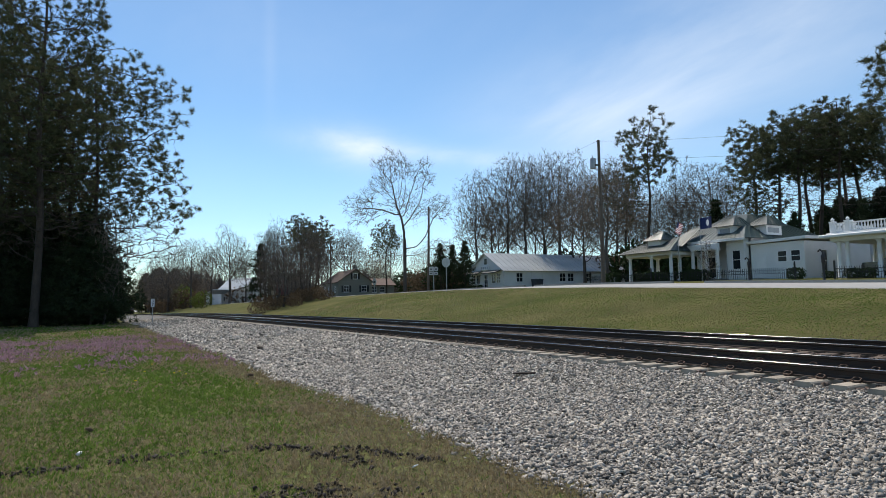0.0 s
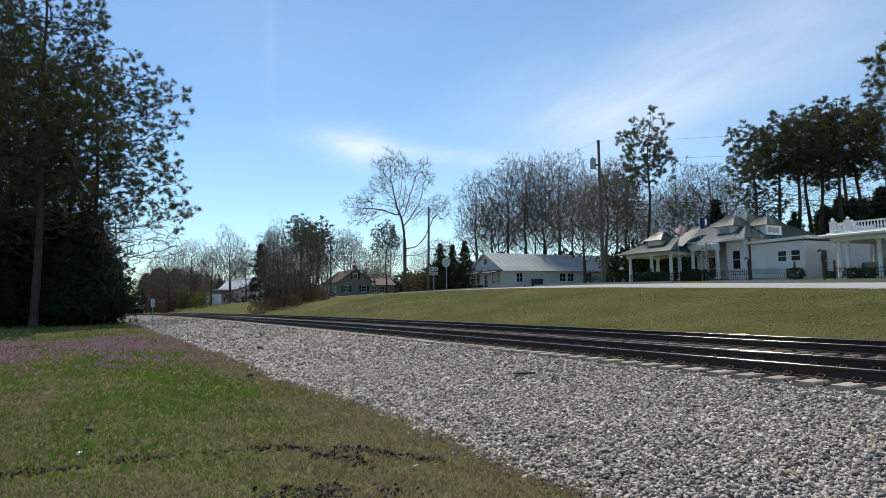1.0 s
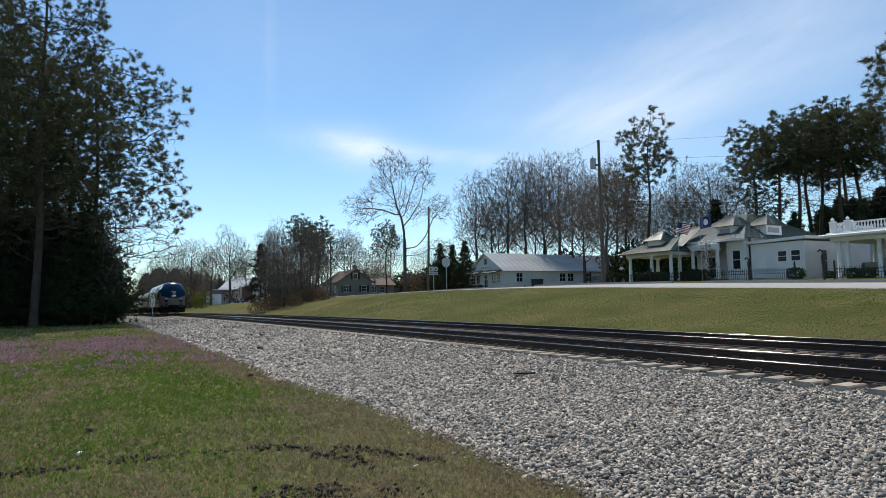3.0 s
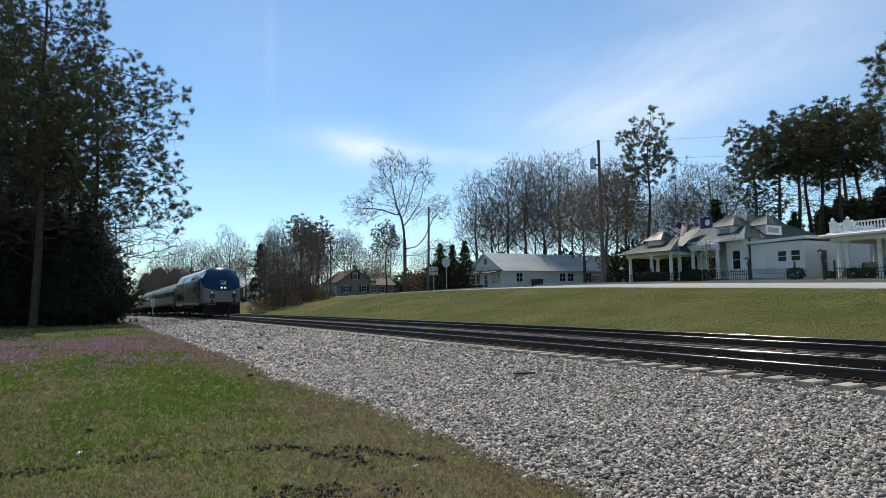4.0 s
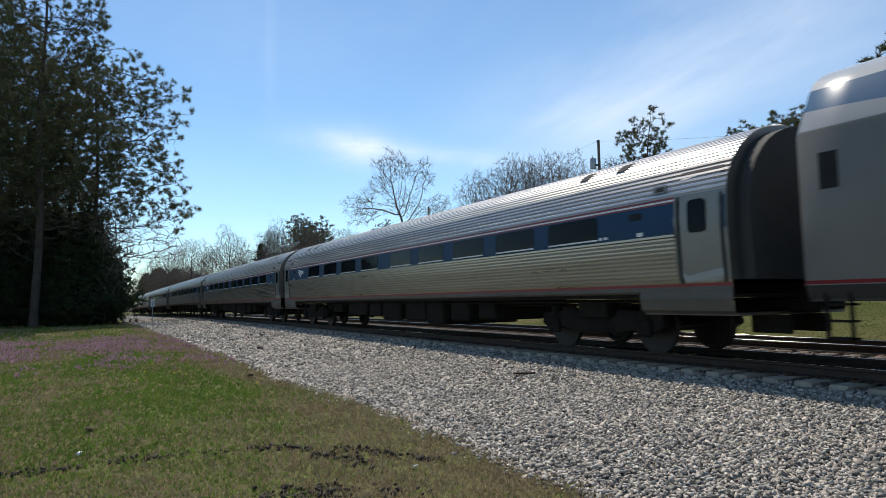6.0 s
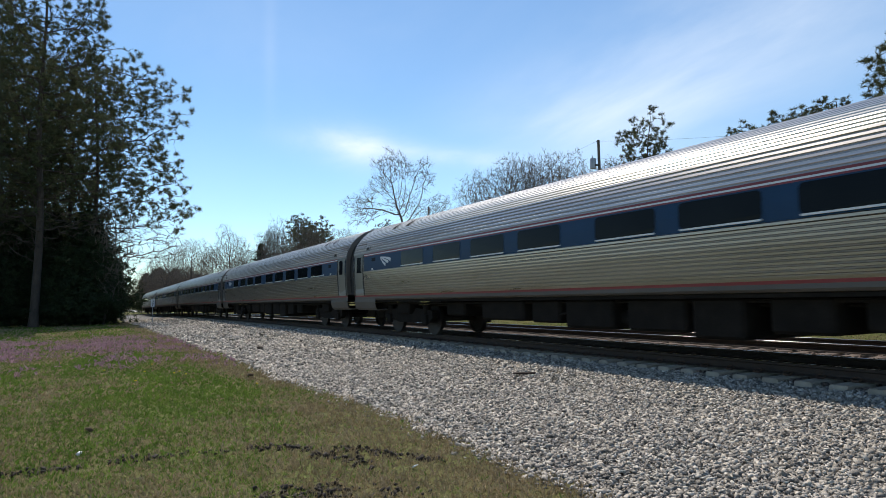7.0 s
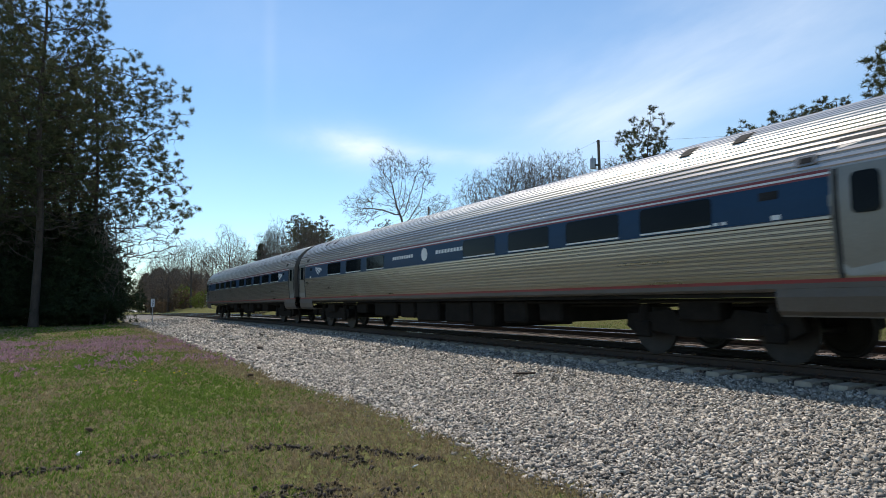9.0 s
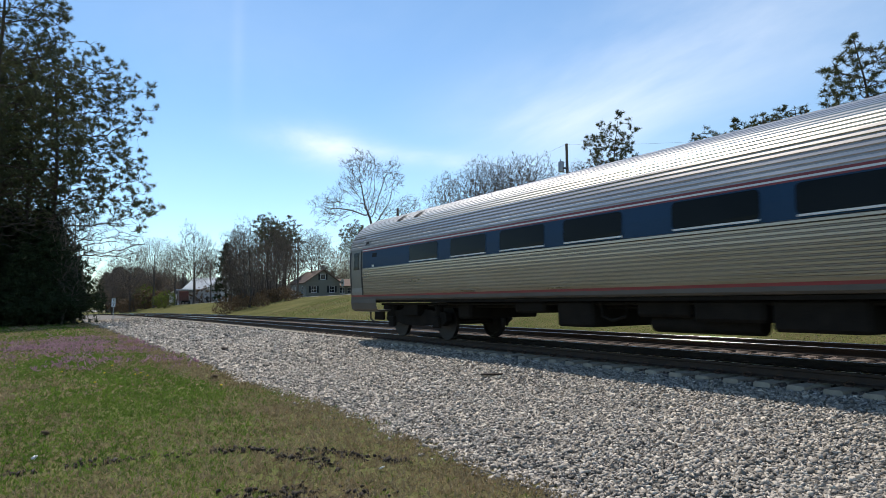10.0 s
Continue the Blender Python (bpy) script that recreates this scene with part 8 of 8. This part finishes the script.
odd_lump("paper_scrap", "crumpled white paper scrap lying in the grass", "litter", -5.70, 2.83, float(lawn_z(-5.70, 2.83)) + 0.03, 0.045, M_PAPER, 3, 0.4)
odd_lump("paper_scrap", "small white paper scrap lying in the grass", "litter", -8.36, -0.04, float(lawn_z(-8.36, -0.04)) + 0.02, 0.05, M_PAPER, 8, 0.25)
odd_lump("dark_clod", "dark lump lying on the grey stones", "rock", -22.0, 5.13, float(ballast_top(-22.0, 5.13)) + 0.06, 0.14, M_CLOD, 5, 0.5)
odd_lump("pale_stone", "single large pale stone on the ballast", "rock", -29.3, 8.6, float(ballast_top(-29.3, 8.6)) + 0.06, 0.10, M_PAPER, 6, 0.8)
odd_lump("dry_leaf", "curled brown leaf lying in the grass", "leaf", -14.6, 3.21, float(lawn_z(-14.6, 3.21)) + 0.05, 0.07, M_DRYLEAF, 12, 0.6)
odd_lump("dry_leaf", "curled brown leaf lying in the grass", "leaf", -9.68, 0.06, float(lawn_z(-9.68, 0.06)) + 0.05, 0.05, M_DRYLEAF, 15, 0.6)
bar = Shape()
bar.box(-0.22, 0.22, -0.03, 0.03, 0, 0.035, 0.006)
bar.box(-0.21, -0.14, -0.045, 0.045, 0.004, 0.03, 0.004)
solo("steel_bar", bar, M_RAIL, "rusty dark steel bar lying on the stones", "scrap", Matrix.Translation((-10.05, 7.38, float(ballast_top(-10.05, 7.38)) + 0.04)) @ Matrix.Rotation(radians(64), 4, "Z"))

# ---- ties, clips and stones: the many pieces ----


def ties():
    sh = Shape()
    sh.extrude([(-0.14, -0.42), (0.14, -0.42), (0.125, -0.205), (0.105, -0.186), (-0.105, -0.186), (-0.125, -0.205)], -1.30, 1.30, "y")
    me, me_old = sh.mesh("tie", M_TIE), sh.mesh("tie", M_TIEOLD)
    clip = Shape()
    clip.tube([(-0.05, 0.11, -0.165), (-0.05, 0.05, -0.135), (0.0, 0.03, -0.118), (0.05, 0.05, -0.125), (0.06, 0.11, -0.15), (0.02, 0.13, -0.16)], 0.011, 5)
    clip.box(-0.05, 0.05, 0.075, 0.125, -0.185, -0.155, 0.005)
    me_clip = clip.mesh("clip", M_CLIP)
    rest = Shape()
    for yc, far, label in ((TRACK_A, -78.0, "concrete ties of the near track, half sunk in stone"), (TRACK_B, -52.0, "concrete ties of the far track, half sunk in stone")):
        bed = thing("track_ties", label, "", None, "", "structure")
        x = 5.9 if yc == TRACK_A else 5.7
        k = 0
        while x > -150:
            m = run(x)
            m.translation.y = yc
            if x > far:
                o = new("tie", me if yc == TRACK_A else me_old)
                o.parent = bed
                o.matrix_basis = m @ Matrix.Rotation(radians(math.sin(k * 12.9) * 0.6), 4, "Z")
                if yc == TRACK_A and -26 < x < 3:
                    for side, flip in ((-0.7525, 180), (0.7525, 180)):
                        c = new("clip", me_clip)
                        c.parent = o
                        c.matrix_basis = Matrix.Translation((0, side - 0.01, 0)) @ Matrix.Rotation(radians(flip), 4, "Z")
            elif yc == TRACK_A:
                rest.extrude([(-0.125, -0.205), (0.125, -0.205), (0.105, -0.186), (-0.105, -0.186)], -1.30, 1.30, "y", True, 0, m)
            x -= 0.495
            k += 1
        if yc == TRACK_A:
            tagged(part("far_ties", rest, M_TIE, bed), kind="stuff")


ties()


def stones():
    gen = np.random.default_rng(97)
    bed = bpy.data.objects["ballast"]
    lots = []
    for x0, x1, y0, y1, per, size, fine in ((-9.0, -0.6, 3.45, 8.95, 1300, 0.0200, True), (-16.0, -9.0, 3.45, 8.95, 760, 0.0245, True), (-28.0, -16.0, 3.5, 8.9, 330, 0.036, True), (-48.0, -28.0, 3.5, 8.9, 90, 0.066, False),
                                            (-80.0, -48.0, 3.5, 8.9, 34, 0.09, False), (-26.0, 3.0, 8.95, 16.4, 260, 0.036, False)):
        x, y = scatter(x0, x1, y0, y1, per, gen)
        e = edge_of_stone(x)
        keep = (y > e + gen.normal(size=len(x)) * 0.07 - 0.05) | (gen.random(len(x)) < 0.03)
        if y0 < 8:
            keep &= ~((y > 8.74) & (np.abs(((x - 5.9) / 0.495 + 0.5) % 1 - 0.5) < 0.33))
        else:
            on_tie = (np.abs(((x - 5.9) / 0.495 + 0.5) % 1 - 0.5) < 0.28) & (y < 11.5)
            near_rail = np.min(np.abs(y[:, None] - np.array([TRACK_A - 0.7525, TRACK_A + 0.7525, TRACK_B - 0.7525, TRACK_B + 0.7525])[None]), 1) < 0.12
            keep &= ~on_tie & ~near_rail
        x, y = x[keep], y[keep]
        sz = size * np.exp(np.clip(gen.normal(size=len(x)), -2, 1.8) * 0.32)
        z = np.where(y < 4.2, np.maximum(ballast_top(x, y), lawn_z(x, y)), ballast_top(x, y)) + gen.uniform(-0.2, 0.55, len(x)) * sz
        pts = np.stack([x, y, z], -1)
        if x1 == -0.6:
            near = (x > -6.1) & (x < -5.6) & (y > 4.25) & (y < 4.95)
            some = pts[near][:290]
            shapes = []
            for i in range(14):
                v, t = lumps(np.zeros((1, 3)), np.ones(1), gen)
                shapes.append(raw_mesh("stone", v, t, M_STONE_ONE))
            for i, p in enumerate(some):
                o = new("stone", shapes[i % 14])
                o.parent = bed
                o.matrix_basis = Matrix.Translation(p) @ Matrix.Rotation(gen.uniform(0, 6.28), 4, "Z") @ Matrix.Scale(float(sz[near][i]), 4)
            pts, sz = pts[~near], sz[~near]
        if y0 > 8:
            v, t = lumps(pts, sz, gen, 0.62, fine)
            o = new("track_stones", raw_mesh("track_stones", v, t, M_STONERUST))
            o.parent = bed
            tagged(o, "rust-dusted brown stones between the rails", "", "", "stuff")
            continue
        lots.append(lumps(pts, sz, gen, 0.62, fine))
    v, t = joined(lots)
    o = new("stones", raw_mesh("stones", v, t, M_STONE))
    o.parent = bed
    tagged(o, "", "", "", "stuff")


stones()


def motions():
    """All that moves: the train along its line, the road truck, the flags."""
    steps = [i * 0.5 for i in range(21)]
    walk(engine, [(t, run(START + SPEED * t)) for t in steps])
    for i, car in enumerate(cars):
        walk(car, [(t, run(START + SPEED * t + GAP - CAR * i - 13.0)) for t in steps])
    for t in (truck,):
        on_road = lambda x: Matrix.Translation((x, 30.4, float(ground_z(x, 30.4)) + 0.04)) @ Matrix.Rotation(math.atan(float(ground_z(x + 4, 30.4) - ground_z(x - 4, 30.4)) / 8) * -1, 4, "Y")
        path = ((0.0, -119.0), (0.5, -123.0), (1.0, -127.2), (1.5, -131.6), (2.0, -136.5), (2.5, -142.0), (3.2, -149.5), (4.0, -157.0), (5.0, -164.0), (6.0, -169.5), (7.0, -173.5), (8.0, -176.3), (9.0, -178.2), (9.7, -179.2), (10.0, -179.6))
        walk(t, [(s, on_road(x)) for s, x in path])
    # cloth: each panel hinges on the one before it, in a travelling ripple
    for k, (cloth, panels) in enumerate(flags):
        wide = 0.32
        for i, panel in enumerate(panels):
            rows = []
            for j in range(41):
                t = j * 0.25
                m = Matrix.Rotation(radians((18 if k == 0 else -4) + 5 * math.sin(1.9 * t + k)), 4, "Y") @ Matrix.Rotation(radians(-20 + 6 * math.sin(0.8 * t)), 4, "Z")
                for q in range(i + 1):
                    bend = radians(24 * math.sin(5.2 * t - 1.5 * q + k * 2.0)) * (0.4 if q == 0 else 1)
                    m = m @ Matrix.Translation((wide * q, 0, 0)) @ Matrix.Rotation(bend, 4, "Z") @ Matrix.Translation((-wide * q, 0, 0))
                rows.append((t, m))
            walk(panel, rows)


motions()
